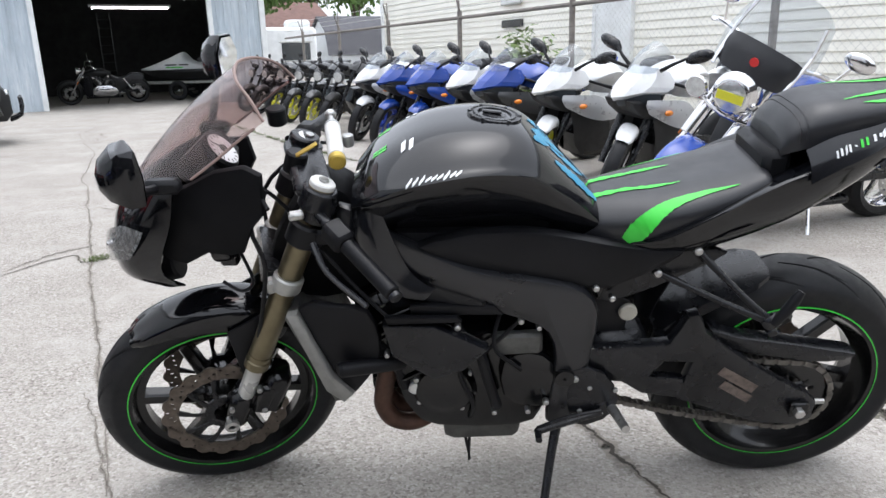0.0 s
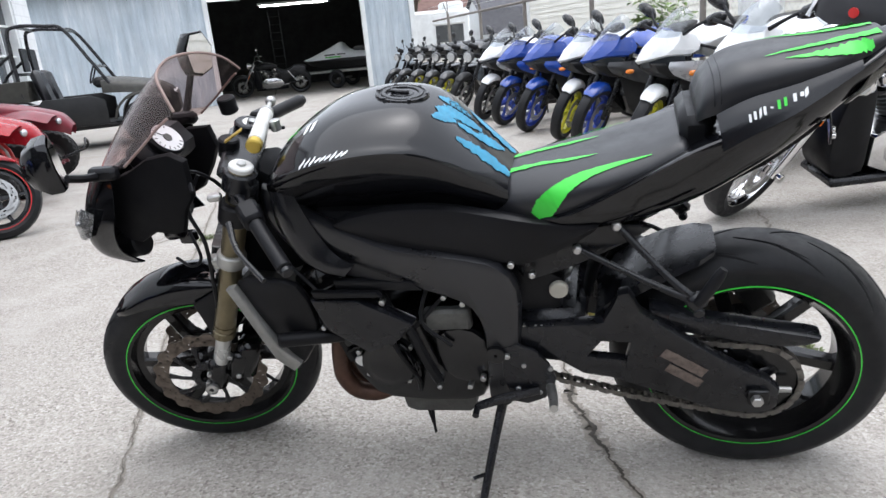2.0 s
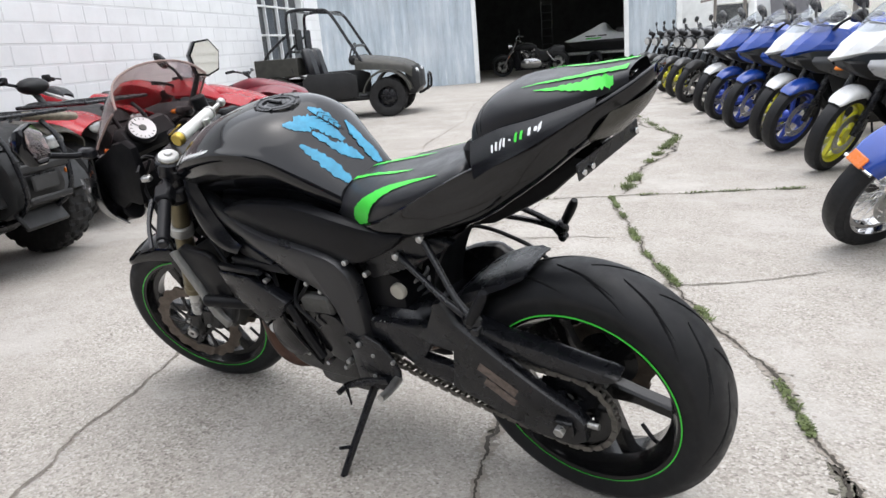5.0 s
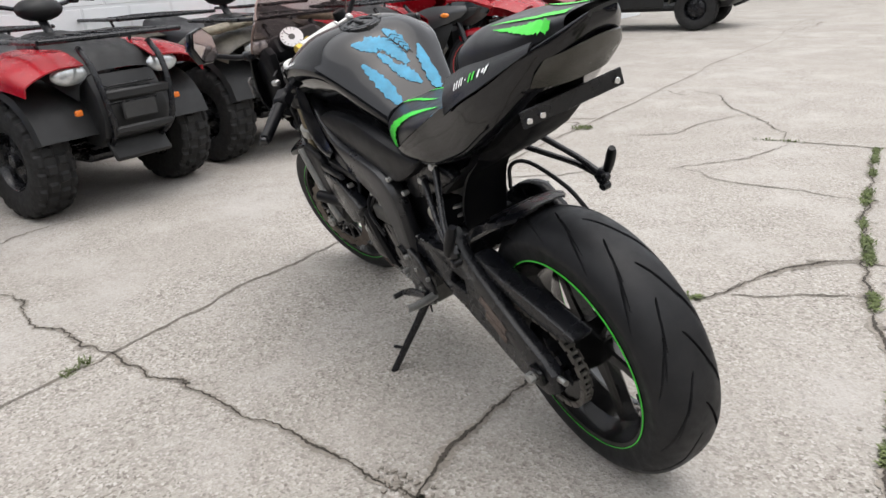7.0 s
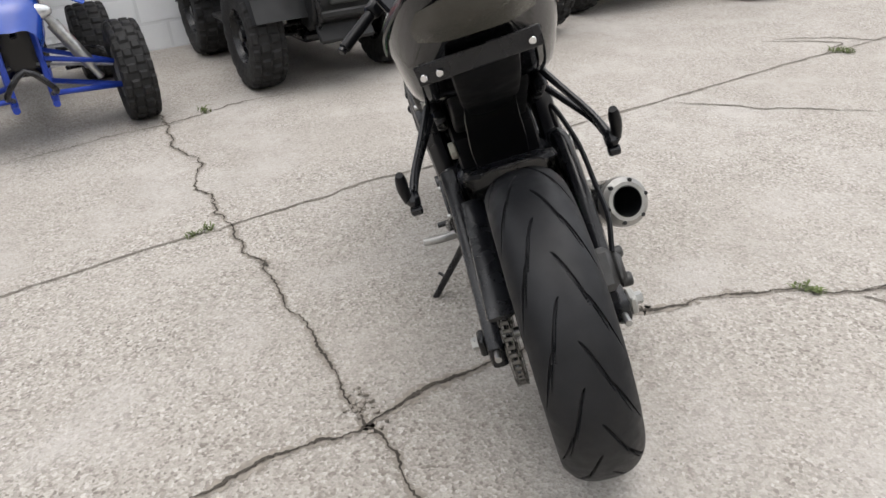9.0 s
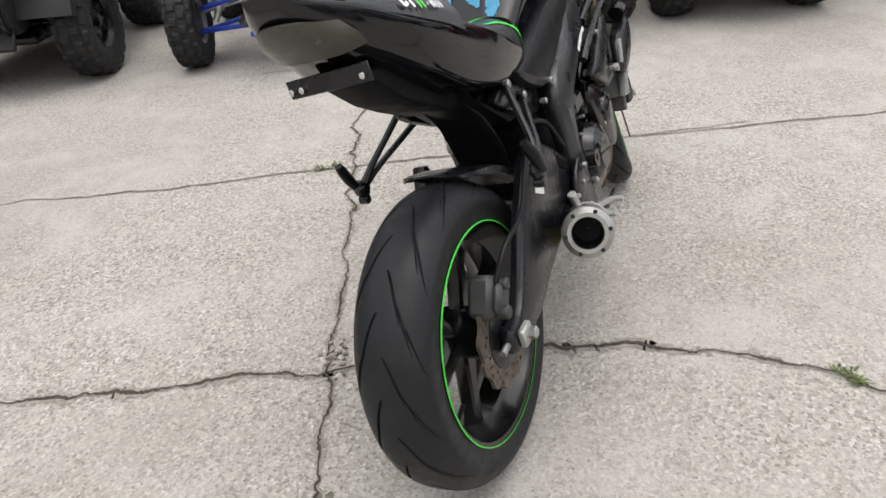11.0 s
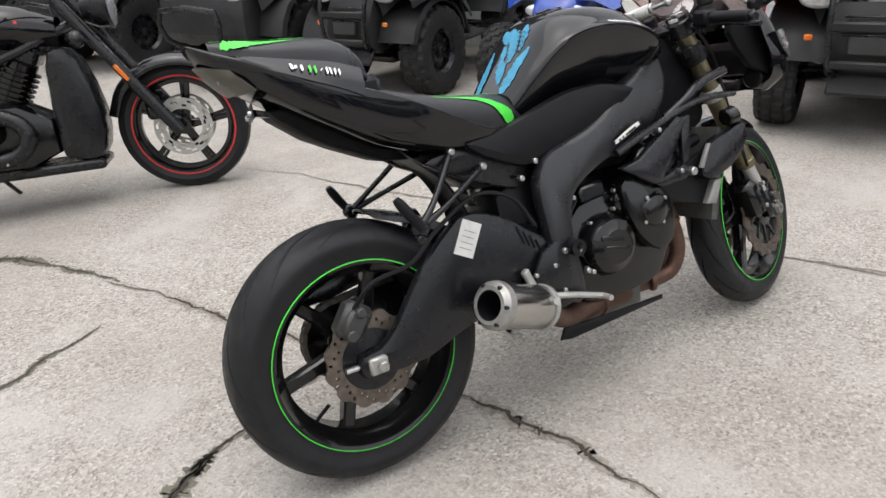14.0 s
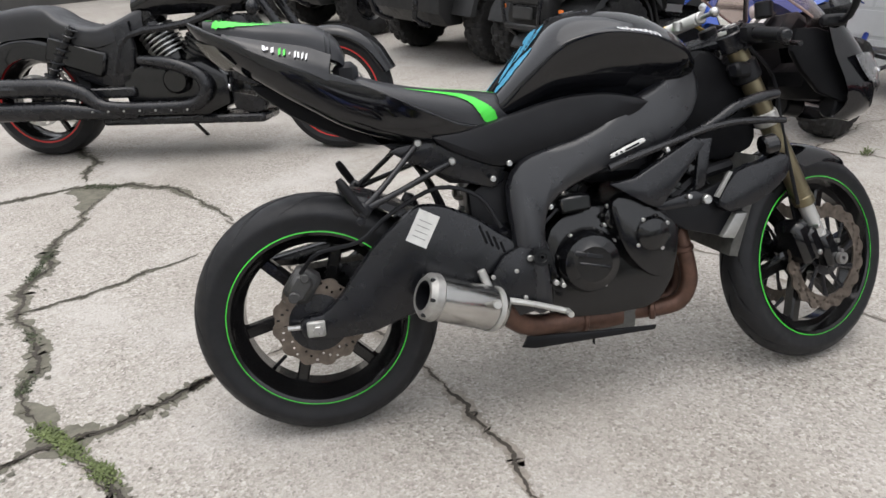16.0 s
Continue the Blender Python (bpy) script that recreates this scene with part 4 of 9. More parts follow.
def holed_disc(r0, r1, y0, y1, waves=0, holes=0, amp=0.004, n=180):
    """A brake disc with a scalloped rim and drilled holes."""
    rs = [r0, r0 + (r1 - r0) * 0.2, r0 + (r1 - r0) * 0.4, r0 + (r1 - r0) * 0.6, r0 + (r1 - r0) * 0.8, r1]
    geo = Geo()
    gone = set()
    if holes:
        for k in range(holes):
            ring = 1 + k % 3
            gone.add((int(k * n / holes), ring))
    vs, fs = [], []
    for y in (y0, y1):
        for i in range(n):
            a = 2 * math.pi * i / n
            for q, r in enumerate(rs):
                rr = r + (amp * (math.sin(a * waves) if math.sin(a * waves) > -0.3 else -0.3 - 0.7) if waves and q == 5 else 0)
                vs.append((rr * math.cos(a), y, rr * math.sin(a)))
    m = 6
    for s in (0, 1):
        for i in range(n):
            for q in range(5):
                if (i, q) in gone or ((i - 1) % n, q) in gone:
                    continue
                a, b2 = s * n * m + i * m + q, s * n * m + ((i + 1) % n) * m + q
                fs.append((a, a + 1, b2 + 1, b2))
    for q in (0, 5):
        fs += [(i * m + q, ((i + 1) % n) * m + q, n * m + ((i + 1) % n) * m + q, n * m + i * m + q) for i in range(n)]
    return geo.put(vs, fs)


def spoke_geo(r0, r1, w0, w1, t, a, twist=0.0):
    """One tapered wheel spoke at the angle a."""
    geo = Geo()
    prof = [(r0, w0), (r0 + (r1 - r0) * 0.45, w0 * 0.62), (r1, w1)]
    vs = []
    for k, (r, w) in enumerate(prof):
        b2 = a + twist * k / 2
        c, s = math.cos(b2), math.sin(b2)
        for sx, sy in ((-1, -0.7), (-0.7, -1), (0.7, -1), (1, -0.7), (1, 0.7), (0.7, 1), (-0.7, 1), (-1, 0.7)):
            x, y = sx * w / 2, sy * t / 2
            vs.append((r * c - x * s, y, r * s + x * c))
    fs = [(k * 8 + i, k * 8 + (i + 1) % 8, (k + 1) * 8 + (i + 1) % 8, (k + 1) * 8 + i) for k in range(2) for i in range(8)]
    return geo.put(vs, fs)


def rim_geo(lip, half, n=72):
    return Geo().lathe([(lip + 0.008, -half), (lip - 0.004, -half + 0.004), (lip - 0.014, -half + 0.03), (lip - 0.032, -half * 0.35), (lip - 0.032, half * 0.35), (lip - 0.014, half - 0.03), (lip - 0.004, half - 0.004), (lip + 0.008, half), (lip + 0.006, half * 0.5), (lip + 0.006, -half * 0.5)], (0, 0, 0), n)


# ---- the black sports motorcycle ----
BIKE_M = pose(0.8911, 1.7730, 0.002, 0, 0, 184.2) @ pose(0, 0, 0, 0, 0.8, 0) @ pose(0, 0, 0, -13.2, 0, 0)
bike = thing("sports_motorcycle", "gloss black sports motorcycle with green claw-marked seat on side stand", "motorcycle", BIKE_M)


def set_over(x, z):
    """How far the machine's upper front sits over to the side on which it leans."""
    return 0.042 * min(1, max(0, (x - 0.2) / 0.6)) * min(1, max(0, (z - 0.35) / 0.5))


def bpart(name, geo, material, parent=None, label="", m=None, smooth=38):
    """A part of this motorcycle; what is drawn in its own coordinates is set over."""
    if m is None or m is STEER:
        if parent is bike or (parent is not None and parent.parent is bike and parent.get("flat")):
            geo.v = [(x, y + set_over(x, z), z) for x, y, z in geo.v]
    elif parent is bike:
        m = Matrix.Translation((0, set_over(m.translation.x, m.translation.z), 0)) @ m
    ob = part(name, geo, material, parent, label, m, smooth)
    if m is None or m is STEER:
        ob["flat"] = 1
    return ob


AX = Vector((-math.sin(radians(24)), 0, math.cos(radians(24))))
PIV = Vector((1.503, 0, 0))
STEER = Matrix.Translation((0, 0.013, 0.021)) @ Matrix.Translation(PIV) @ Matrix.Rotation(radians(18), 4, AX) @ Matrix.Translation(-PIV)
RW = pose(0, -0.010, 0.312)
FW = STEER @ pose(1.412, 0, 0.296)

bpart("rear_tyre", groove_tyre(0.316, 0.092, 0.226, 13, 1500, 150), M_TYRE, bike, "worn wide rear tyre with swept grooves", RW)
bpart("front_tyre", groove_tyre(0.299, 0.060, 0.226, 13, 1100, 100), M_TYRE, bike, "front tyre with swept grooves", FW)
for nm, wm, half in (("rear_rim", RW, 0.0755), ("front_rim", FW, 0.0495)):
    rim = bpart(nm, rim_geo(0.224, half), M_RIM, bike, "gloss black cast rim", wm)
    for s in (-1, 1):
        bpart("rim_stripe", Geo().lathe([(0.2282, s * (half + 0.0004)), (0.2308, s * (half - 0.0005)), (0.2308, s * (half + 0.0008)), (0.2282, s * (half + 0.0016))], (0, 0, 0), 90), M_GREEN, rim, "thin bright green rim tape")
    for k in range(6):
        bpart("spoke", spoke_geo(0.045, 0.196, 0.052, 0.032, 0.036, radians(4 + 60 * k), 0.12), M_RIM, rim)
    bpart("hub", Geo().lathe([(0.012, -half - 0.01), (0.045, -half - 0.01), (0.055, -half * 0.4), (0.055, half * 0.4), (0.045, half + 0.01), (0.012, half + 0.01)], (0, 0, 0), 32), M_RIM, rim)
    bpart("valve", Geo().cyl((-0.13, 0.0, -0.14), (-0.10, -0.012, -0.11), 0.005, 8), M_MATTE, rim)

# brakes
bpart("rear_disc", holed_disc(0.072, 0.113, -0.004, 0.004, 12, 36, 0.004), M_DISC, bike, "rusty scalloped rear brake disc", RW @ pose(0, -0.092, 0))
bpart("disc_carrier", Geo().lathe([(0.03, -0.012), (0.074, -0.006), (0.074, 0.006), (0.03, 0.02)], (0, 0, 0), 36), M_SATIN, bike, "", RW @ pose(0, -0.092, 0))
for s in (-1, 1):
    bpart("front_disc", holed_disc(0.112, 0.150, -0.003, 0.003, 18, 54, 0.004, 216), M_DISC, bike, "brown-stained scalloped front brake disc", FW @ pose(0, s * 0.078, 0))
    g = Geo().lathe([(0.03, -0.006), (0.052, -0.004), (0.052, 0.004), (0.03, 0.006)], (0, 0, 0), 30)
    dc = bpart("disc_carrier", g, M_SATIN, bike, "", FW @ pose(0, s * 0.078, 0))
    for k in range(10):
        bpart("carrier_arm", spoke_geo(0.048, 0.116, 0.014, 0.018, 0.006, radians(36 * k), 0.25), M_SATIN, dc)
    g = Geo().box((-0.125, s * 0.085, 0.06), (0.06, 0.085, 0.125), Matrix.Rotation(radians(-25), 3, "Y"), 0.014)
    g.box((-0.100, s * 0.118, 0.055), (0.045, 0.03, 0.09), Matrix.Rotation(radians(-25), 3, "Y"), 0.01)
    bpart("front_caliper", g, M_ENGINE, bike, "black radial brake caliper", FW)
    for q in (0.03, 0.1):
        bpart("bolt", Geo().cyl((-0.095, s * 0.12, q), (-0.095, s * 0.139, q), 0.007, 8, 0.002), M_STEEL, bike, "", FW)
g = Geo().box((-0.03, -0.105, 0.415), (0.07, 0.055, 0.085), Matrix.Rotation(radians(35), 3, "Y"), 0.012).box((-0.035, -0.138, 0.415), (0.05, 0.02, 0.06), Matrix.Rotation(radians(35), 3, "Y"), 0.008)
g.cyl((-0.05, -0.135, 0.395), (-0.05, -0.158, 0.395), 0.014, 12, 0.003).cyl((-0.02, -0.135, 0.44), (-0.02, -0.155, 0.44), 0.012, 12, 0.003)
bpart("rear_caliper", g, pbr("grey_caliper", (0.06, 0.06, 0.06), 0.5, 0.5, var=0.3, scale=20, bmp=0.3), bike, "grey rear brake caliper")

# fork, axle, mudguard
fd = AX
for s in (-1, 1):
    base = Vector((1.40, s * 0.105, 0.298)) + Vector((-0.015, 0, 0))

    def up(h):
        return base + fd * (h / fd.z)

    bpart("fork_tube", Geo().cyl(up(0.165), up(0.632), 0.027, 20, 0.003), M_FORK, bike, "bronze upside-down fork tube", STEER)
    bpart("fork_slider", Geo().cyl(up(0.05), up(0.17), 0.0205, 18), pbr("pale_slider", (0.52, 0.52, 0.50), 0.3, 0.4, var=0.1), bike, "pale polished fork slider", STEER)
    bpart("fork_seal", Geo().cyl(up(0.16), up(0.185), 0.0295, 20, 0.003).cyl(up(0.195), up(0.20), 0.0285, 20), M_FORK, bike, "", STEER)
    lug = Geo().box(up(0.03) + Vector((0.005, 0, 0)), (0.055, 0.05, 0.11), Matrix.Rotation(radians(-24), 3, "Y"), 0.014).box(up(0.04) + Vector((-0.05, 0, 0.01)), (0.07, 0.03, 0.05), None, 0.01)
    bpart("fork_lug", lug, M_ENGINE, bike, "", STEER)
    bpart("axle_end", Geo().lathe([(0.006, 0), (0.006, 0.012), (0.010, 0.014), (0.017, 0.012), (0.017, 0)], (1.40, s * 0.128 - (0.014 if s < 0 else 0), 0.298), 20), M_STEEL, bike, "", STEER)
    bpart("lower_clamp", Geo().cyl(up(0.385), up(0.42), 0.034, 20, 0.004).box(up(0.402) + Vector((0.036, 0, 0)), (0.025, 0.03, 0.038), None, 0.007), M_ALU, bike, "pale cast lower fork clamp", STEER)
    bpart("fork_cap", Geo().cyl(up(0.630), up(0.643), 0.0265, 24, 0.003), M_STICK, bike, "pale round fork cap", STEER)
    bpart("cap_nut", Geo().cyl(up(0.643), up(0.648), 0.011, 6, 0.001), M_STEEL, bike, "", STEER)
    bpart("yoke_clamp", Geo().cyl(up(0.585), up(0.630), 0.037, 22, 0.004), M_SATIN, bike, "", STEER)
    bpart("bar_clamp", Geo().cyl(up(0.505), up(0.555), 0.039, 22, 0.005).box(up(0.53) + Vector((-0.035, s * 0.02, 0)), (0.05, 0.04, 0.04), None, 0.008), M_MATTE, bike, "", STEER)
    for q in (0.02, 0.05):
        bpart("bolt", Geo().cyl(up(q) + Vector((0.028, s * 0.02, 0)), up(q) + Vector((0.028, s * 0.031, 0)), 0.006, 8), M_STEEL, bike, "", STEER)
bpart("axle", Geo().cyl((1.40, -0.12, 0.298), (1.40, 0.12, 0.298), 0.013), M_STEEL, bike, "", STEER)
bpart("lower_yoke", Geo().prism([(1.19, 0.675), (1.26, 0.70), (1.245, 0.735), (1.175, 0.71)], -0.09, 0.09, 0.008), M_SATIN, bike, "", STEER)
bpart("top_yoke", Geo().box((1.118, 0, 0.915), (0.085, 0.22, 0.030), Matrix.Rotation(radians(-24), 3, "Y"), 0.009), M_SATIN, bike, "", STEER)
fen = []
for a, r, w in ((55, 0.310, 0.040), (62, 0.314, 0.056), (76, 0.320, 0.062), (92, 0.326, 0.065), (110, 0.326, 0.065), (128, 0.314, 0.060)):
    ca, sa = math.cos(radians(a)), math.sin(radians(a))
    row = []
    skirt = min(1.0, 0.25 + (a - 55) / 45)
    for y, d in ((0, 0.0), (0.5, 0.004), (0.85, 0.018), (1.0, 0.04), (1.02, 0.065)):
        rr = r - d * (skirt if d > 0.01 else 1)
        row.append((1.40 + rr * ca, w * y, 0.298 + rr * sa))
    fen.append(row)
bpart("front_mudguard", shell(net(sym_cols(fen), 5, 4), 0.003), M_GLOSS, bike, "gloss black front mudguard", STEER)
for s in (-1, 1):
    bpart("mudguard_stay", Geo().prism([(1.27, 0.60), (1.36, 0.56), (1.35, 0.40), (1.30, 0.40)], s * 0.078 - 0.004, s * 0.078 + 0.004, 0.003), M_MATTE, bike, "", STEER)

# cowl, screen, lamps
cowl = [
    [(1.50, 0, 0.905), (1.53, 0, 0.86), (1.545, 0, 0.80), (1.54, 0, 0.745), (1.49, 0, 0.71)],
    [(1.47, 0.09, 0.92), (1.505, 0.085, 0.868), (1.53, 0.08, 0.80), (1.53, 0.08, 0.738), (1.48, 0.07, 0.706)],
    [(1.40, 0.15, 0.95), (1.44, 0.157, 0.888), (1.475, 0.160, 0.812), (1.472, 0.152, 0.755), (1.425, 0.133, 0.718)],
    [(1.335, 0.172, 0.968), (1.355, 0.180, 0.89), (1.39, 0.178, 0.815), (1.405, 0.162, 0.762), (1.375, 0.145, 0.725)],
]
COWL = net(sym_rows(cowl), 5, 5)
bpart("front_cowl", shell(COWL, 0.004), M_GLOSS, bike, "gloss black nose cowl")
bpart("cowl_inner", Geo().prism([(1.40, 0.93), (1.322, 0.955), (1.264, 0.982), (1.205, 0.990), (1.172, 0.97), (1.18, 0.885), (1.207, 0.856), (1.237, 0.797), (1.265, 0.792), (1.31, 0.800), (1.36, 0.775), (1.40, 0.790), (1.42, 0.85)], 0.122, 0.148, 0.010), M_INNER, bike, "matte black inner cowl")
bpart("cowl_inner", Geo().prism([(1.42, 0.92), (1.33, 0.955), (1.27, 0.955), (1.26, 0.90), (1.29, 0.85), (1.34, 0.79), (1.41, 0.76), (1.44, 0.80)], -0.15, -0.125, 0.008), M_INNER, bike)
bpart("air_duct", Geo().box((1.40, 0, 0.815), (0.12, 0.22, 0.10), Matrix.Rotation(radians(10), 3, "Y"), 0.03), M_INNER, bike)
bpart("relay", Geo().cyl((1.315, 0.095, 0.775), (1.275, 0.105, 0.785), 0.022, 14, 0.004), M_ENGINE, bike)
bpart("relay", Geo().box((1.30, 0.06, 0.74), (0.04, 0.03, 0.03), None, 0.005), M_ENGINE, bike)
bpart("lamp_back", Geo().cyl((1.45, 0.10, 0.745), (1.395, 0.10, 0.755), 0.035, 18, 0.005), M_MATTE, bike)
bpart("lamp_back", Geo().cyl((1.45, -0.10, 0.745), (1.395, -0.10, 0.755), 0.035, 18, 0.005), M_MATTE, bike)
screen = [
    [(1.50, 0, 0.912), (1.435, 0, 0.985), (1.36, 0, 1.055), (1.285, 0, 1.115), (1.222, 0, 1.158)],
    [(1.45, 0.09, 0.93), (1.395, 0.09, 0.985), (1.33, 0.092, 1.045), (1.262, 0.09, 1.103), (1.205, 0.085, 1.146)],
    [(1.38, 0.145, 0.952), (1.34, 0.145, 0.985), (1.285, 0.143, 1.036), (1.225, 0.138, 1.085), (1.172, 0.130, 1.120)],
    [(1.30, 0.168, 0.978), (1.275, 0.170, 0.995), (1.235, 0.168, 1.022), (1.19, 0.162, 1.055), (1.147, 0.152, 1.082)],
]
SCREEN = net(sym_rows(screen), 6, 5)
MZ = {1: 1.046, -1: 1.10}
MT = {1: pose(1.358, 0.310, 1.046, 0, 0, 36), -1: pose(1.358, -0.310, 1.10, 0, 0, -12)}
ws = bpart("windscreen", shell(SCREEN, 0.003), M_SMOKE, bike, "scuffed brown-smoked windscreen")
top_edge = [tuple(p) for p in SCREEN[:, -1]]
bpart("screen_edge", Geo().tube(top_edge[::3], 0.0032, 6, 2).tube([tuple(p) for p in SCREEN[0, ::3]], 0.003, 6, 2).tube([tuple(p) for p in SCREEN[-1, ::3]], 0.003, 6, 2), pbr("scuffed_edge", (0.26, 0.18, 0.16), 0.5), ws, "scuffed pinkish screen edge")
for s in (-1, 1):
    lens = [[(1.514, 0.105, 0.845), (1.527, 0.105, 0.81), (1.526, 0.105, 0.778)], [(1.488, 0.135, 0.867), (1.506, 0.135, 0.832), (1.510, 0.130, 0.788)], [(1.454, 0.167, 0.885), (1.478, 0.163, 0.85), (1.496, 0.154, 0.803)], [(1.408, 0.187, 0.878), (1.428, 0.185, 0.846), (1.456, 0.179, 0.812)]]
    hl = bpart("headlight", shell(net([[(x + 0.007, s * (y + 0.007), z) for x, y, z in r] for r in lens], 5, 5), 0.002), M_LENS, bike, "clear slanted headlight")
    bpart("reflector", Geo().grid(net([[(x + 0.002, s * (y + 0.002), z) for x, y, z in r] for r in lens], 4, 4)), M_REFLECT, hl)
    bpart("bulb", Geo().ball((1.500, s * 0.150, 0.835), 0.010), M_CHROME, hl)
    m = bpart("mirror_arm", Geo().tube([(1.36, s * 0.165, 0.965), (1.37, s * 0.21, 0.975), (1.36, s * 0.27, MZ[s] - 0.045)], 0.009, 8).box((1.355, s * 0.172, 0.968), (0.07, 0.03, 0.03), None, 0.008), M_MATTE, bike)
    hx = [(-0.050, -0.045), (-0.052, 0.020), (-0.020, 0.056), (0.030, 0.050), (0.052, 0.005), (0.030, -0.052), (-0.015, -0.060)]
    rows = []
    for dx, sc in ((-0.022, 0.96), (-0.018, 1.0), (0.004, 0.97), (0.030, 0.62), (0.040, 0.25)):
        rows.append([tuple(MT[s] @ Vector((dx, s * y * sc, z * sc))) for y, z in hx])
    hs2 = bpart("mirror_housing", Geo().grid(rows, close_v=True).put(rows[-1], [tuple(range(len(rows[-1])))]), M_GLOSS, bike, "angular black mirror housing", smooth=45)
    bpart("mirror_glass", Geo().put([tuple(MT[s] @ Vector((-0.0245, s * y * 0.88, z * 0.88))) for y, z in hx], [tuple(range(len(hx)))]), M_MIRROR, hs2, "plain mirror glass")
bpart("gauge_pod", Geo().box((1.315, 0.01, 0.955), (0.07, 0.19, 0.09), Matrix.Rotation(radians(35), 3, "Y"), 0.02), M_MATTE, bike)
gm = pose(1.278, 0.03, 0.985, 0, 0, 0) @ pose(0, 0, 0, 0, -50, 0) @ pose(0, 0, 0, -90, 0, 0)
gd = bpart("tachometer", Geo().lathe([(0.002, -0.004), (0.040, -0.004), (0.044, 0), (0.044, 0.012), (0.002, 0.012)], (0, 0, 0), 32), M_MATTE, bike, "", gm)
bpart("dial", Geo().lathe([(0.001, -0.006), (0.038, -0.006), (0.038, -0.0045), (0.001, -0.0045)], (0, 0, 0), 32), M_WHITE, gd, "white round dial")
bpart("dial_hub", Geo().lathe([(0.001, -0.0085), (0.010, -0.0085), (0.011, -0.006), (0.001, -0.006)], (0, 0, 0), 20), M_RAD, gd)
bpart("needle", Geo().box((0.012, -0.0078, 0.008), (0.034, 0.001, 0.002), Matrix.Rotation(radians(-34), 3, "Y")), M_MATTE, gd)
for k in range(13):
    an = radians(-40 + 21.7 * k)
    bpart("dial_tick", Geo().box((0.032 * math.cos(an), -0.0066, 0.032 * math.sin(an)), (0.007, 0.001, 0.0018), Matrix.Rotation(-an, 3, "Y")), M_RAD, gd)

# bars and controls
for s in (-1, 1):
    a, b2 = Vector((1.125, s * 0.125, 0.885 if s > 0 else 0.925)), Vector((1.02, s * 0.345, 0.815 if s > 0 else 0.872))
    d = b2 - a
    bpart("handlebar", Geo().cyl(a, b2, 0.011).cyl(a + Vector((0, -s * 0.02, -0.03)), a + Vector((-0.018, -s * 0.02, 0.02)), 0.034, 18, 0.004), M_SATIN, bike, "", STEER)
    bpart("grip", Geo().cyl(a + d * 0.42, b2, 0.0165, 16, 0.003), M_MATTE, bike, "black rubber grip", STEER)
    bpart("bar_end", Geo().cyl(b2, b2 + d * 0.06, 0.013, 14, 0.003), M_SATIN, bike, "", STEER)
    bpart("switch_block", Geo().box(a + d * 0.30, (0.045, 0.06, 0.045), d.to_track_quat("Y", "Z").to_matrix(), 0.008), M_MATTE, bike, "", STEER)
    bpart("lever", Geo().tube([a + d * 0.3 + Vector((0.05, 0, -0.01)), a + d * 0.6 + Vector((0.065, 0, -0.02)), b2 + Vector((0.05, 0, -0.02))], [0.008, 0.006, 0.006], 8), M_SATIN, bike, "", STEER)
bpart("clutch_perch", Geo().box((1.165, 0.15, 0.90), (0.03, 0.02, 0.016), None, 0.004), M_STEEL, bike, "small bright lever perch", STEER)
bpart("brake_reservoir", Geo().cyl((1.16, -0.17, 0.95), (1.16, -0.17, 0.99), 0.022, 16, 0.003), M_MATTE, bike, "", STEER)
bpart("kill_switch", Geo().box((1.085, -0.19, 0.90), (0.015, 0.02, 0.01), None, 0.002), pbr("red_switch", (0.5, 0.03, 0.02), 0.4), bike, "red switch", STEER)
da, db = Vector((1.028, 0.095, 0.972)), Vector((1.068, -0.109, 1.008))
dd = db - da
dm = bpart("steering_damper", Geo().cyl(da + dd * 0.10, da + dd * 0.72, 0.017, 18, 0.003), M_STICK, bike, "white steering damper with gold end")
bpart("damper_end", Geo().cyl(da, da + dd * 0.10, 0.0178, 18, 0.003), M_GOLD, dm, "gold damper end")
bpart("damper_neck", Geo().cyl(da + dd * 0.72, da + dd * 0.77, 0.0165, 18, 0.003), M_STEEL, dm)
bpart("damper_rod", Geo().cyl(da + dd * 0.77, db, 0.006, 10).ball(db, 0.013), M_STEEL, dm)
bpart("damper_mount", Geo().cyl(da + dd * 0.5 + Vector((-0.03, 0, -0.02)), da + dd * 0.5 + Vector((-0.03, 0, 0.006)), 0.012, 12, 0.002), M_STEEL, dm)
bpart("key_switch", Geo().cyl((1.150, 0, 0.915), (1.135, 0, 0.960), 0.024, 16, 0.004), M_MATTE, bike, "", STEER)
bpart("key_tag", Geo().box((1.118, 0.020, 0.972), (0.05, 0.014, 0.004), Matrix.Rotation(radians(25), 3, "Y"), 0.001), M_GOLD, bike, "yellow key tag", STEER)

# tank
tank = stations([
    (1.005, (0, 0.925), (0.06, 0.922), (0.11, 0.908), (0.130, 0.882), (0.090, 0.840)),
    (0.955, (0, 0.975), (0.085, 0.969), (0.152, 0.942), (0.169, 0.908), (0.085, 0.810)),
    (0.86, (0, 1.020), (0.100, 1.012), (0.174, 0.972), (0.186, 0.936), (0.062, 0.785)),
    (0.75, (0, 1.032), (0.100, 1.024), (0.172, 0.984), (0.182, 0.946), (0.050, 0.770)),
    (0.65, (0, 1.012), (0.090, 1.004), (0.152, 0.966), (0.162, 0.926), (0.055, 0.760)),
    (0.57, (0, 0.930), (0.070, 0.927), (0.122, 0.904), (0.133, 0.868), (0.080, 0.765)),
    (0.495, (0, 0.845), (0.05, 0.845), (0.09, 0.835), (0.105, 0.81), (0.095, 0.77)),
])
TANK = net(sym_cols(tank), 6, 5)
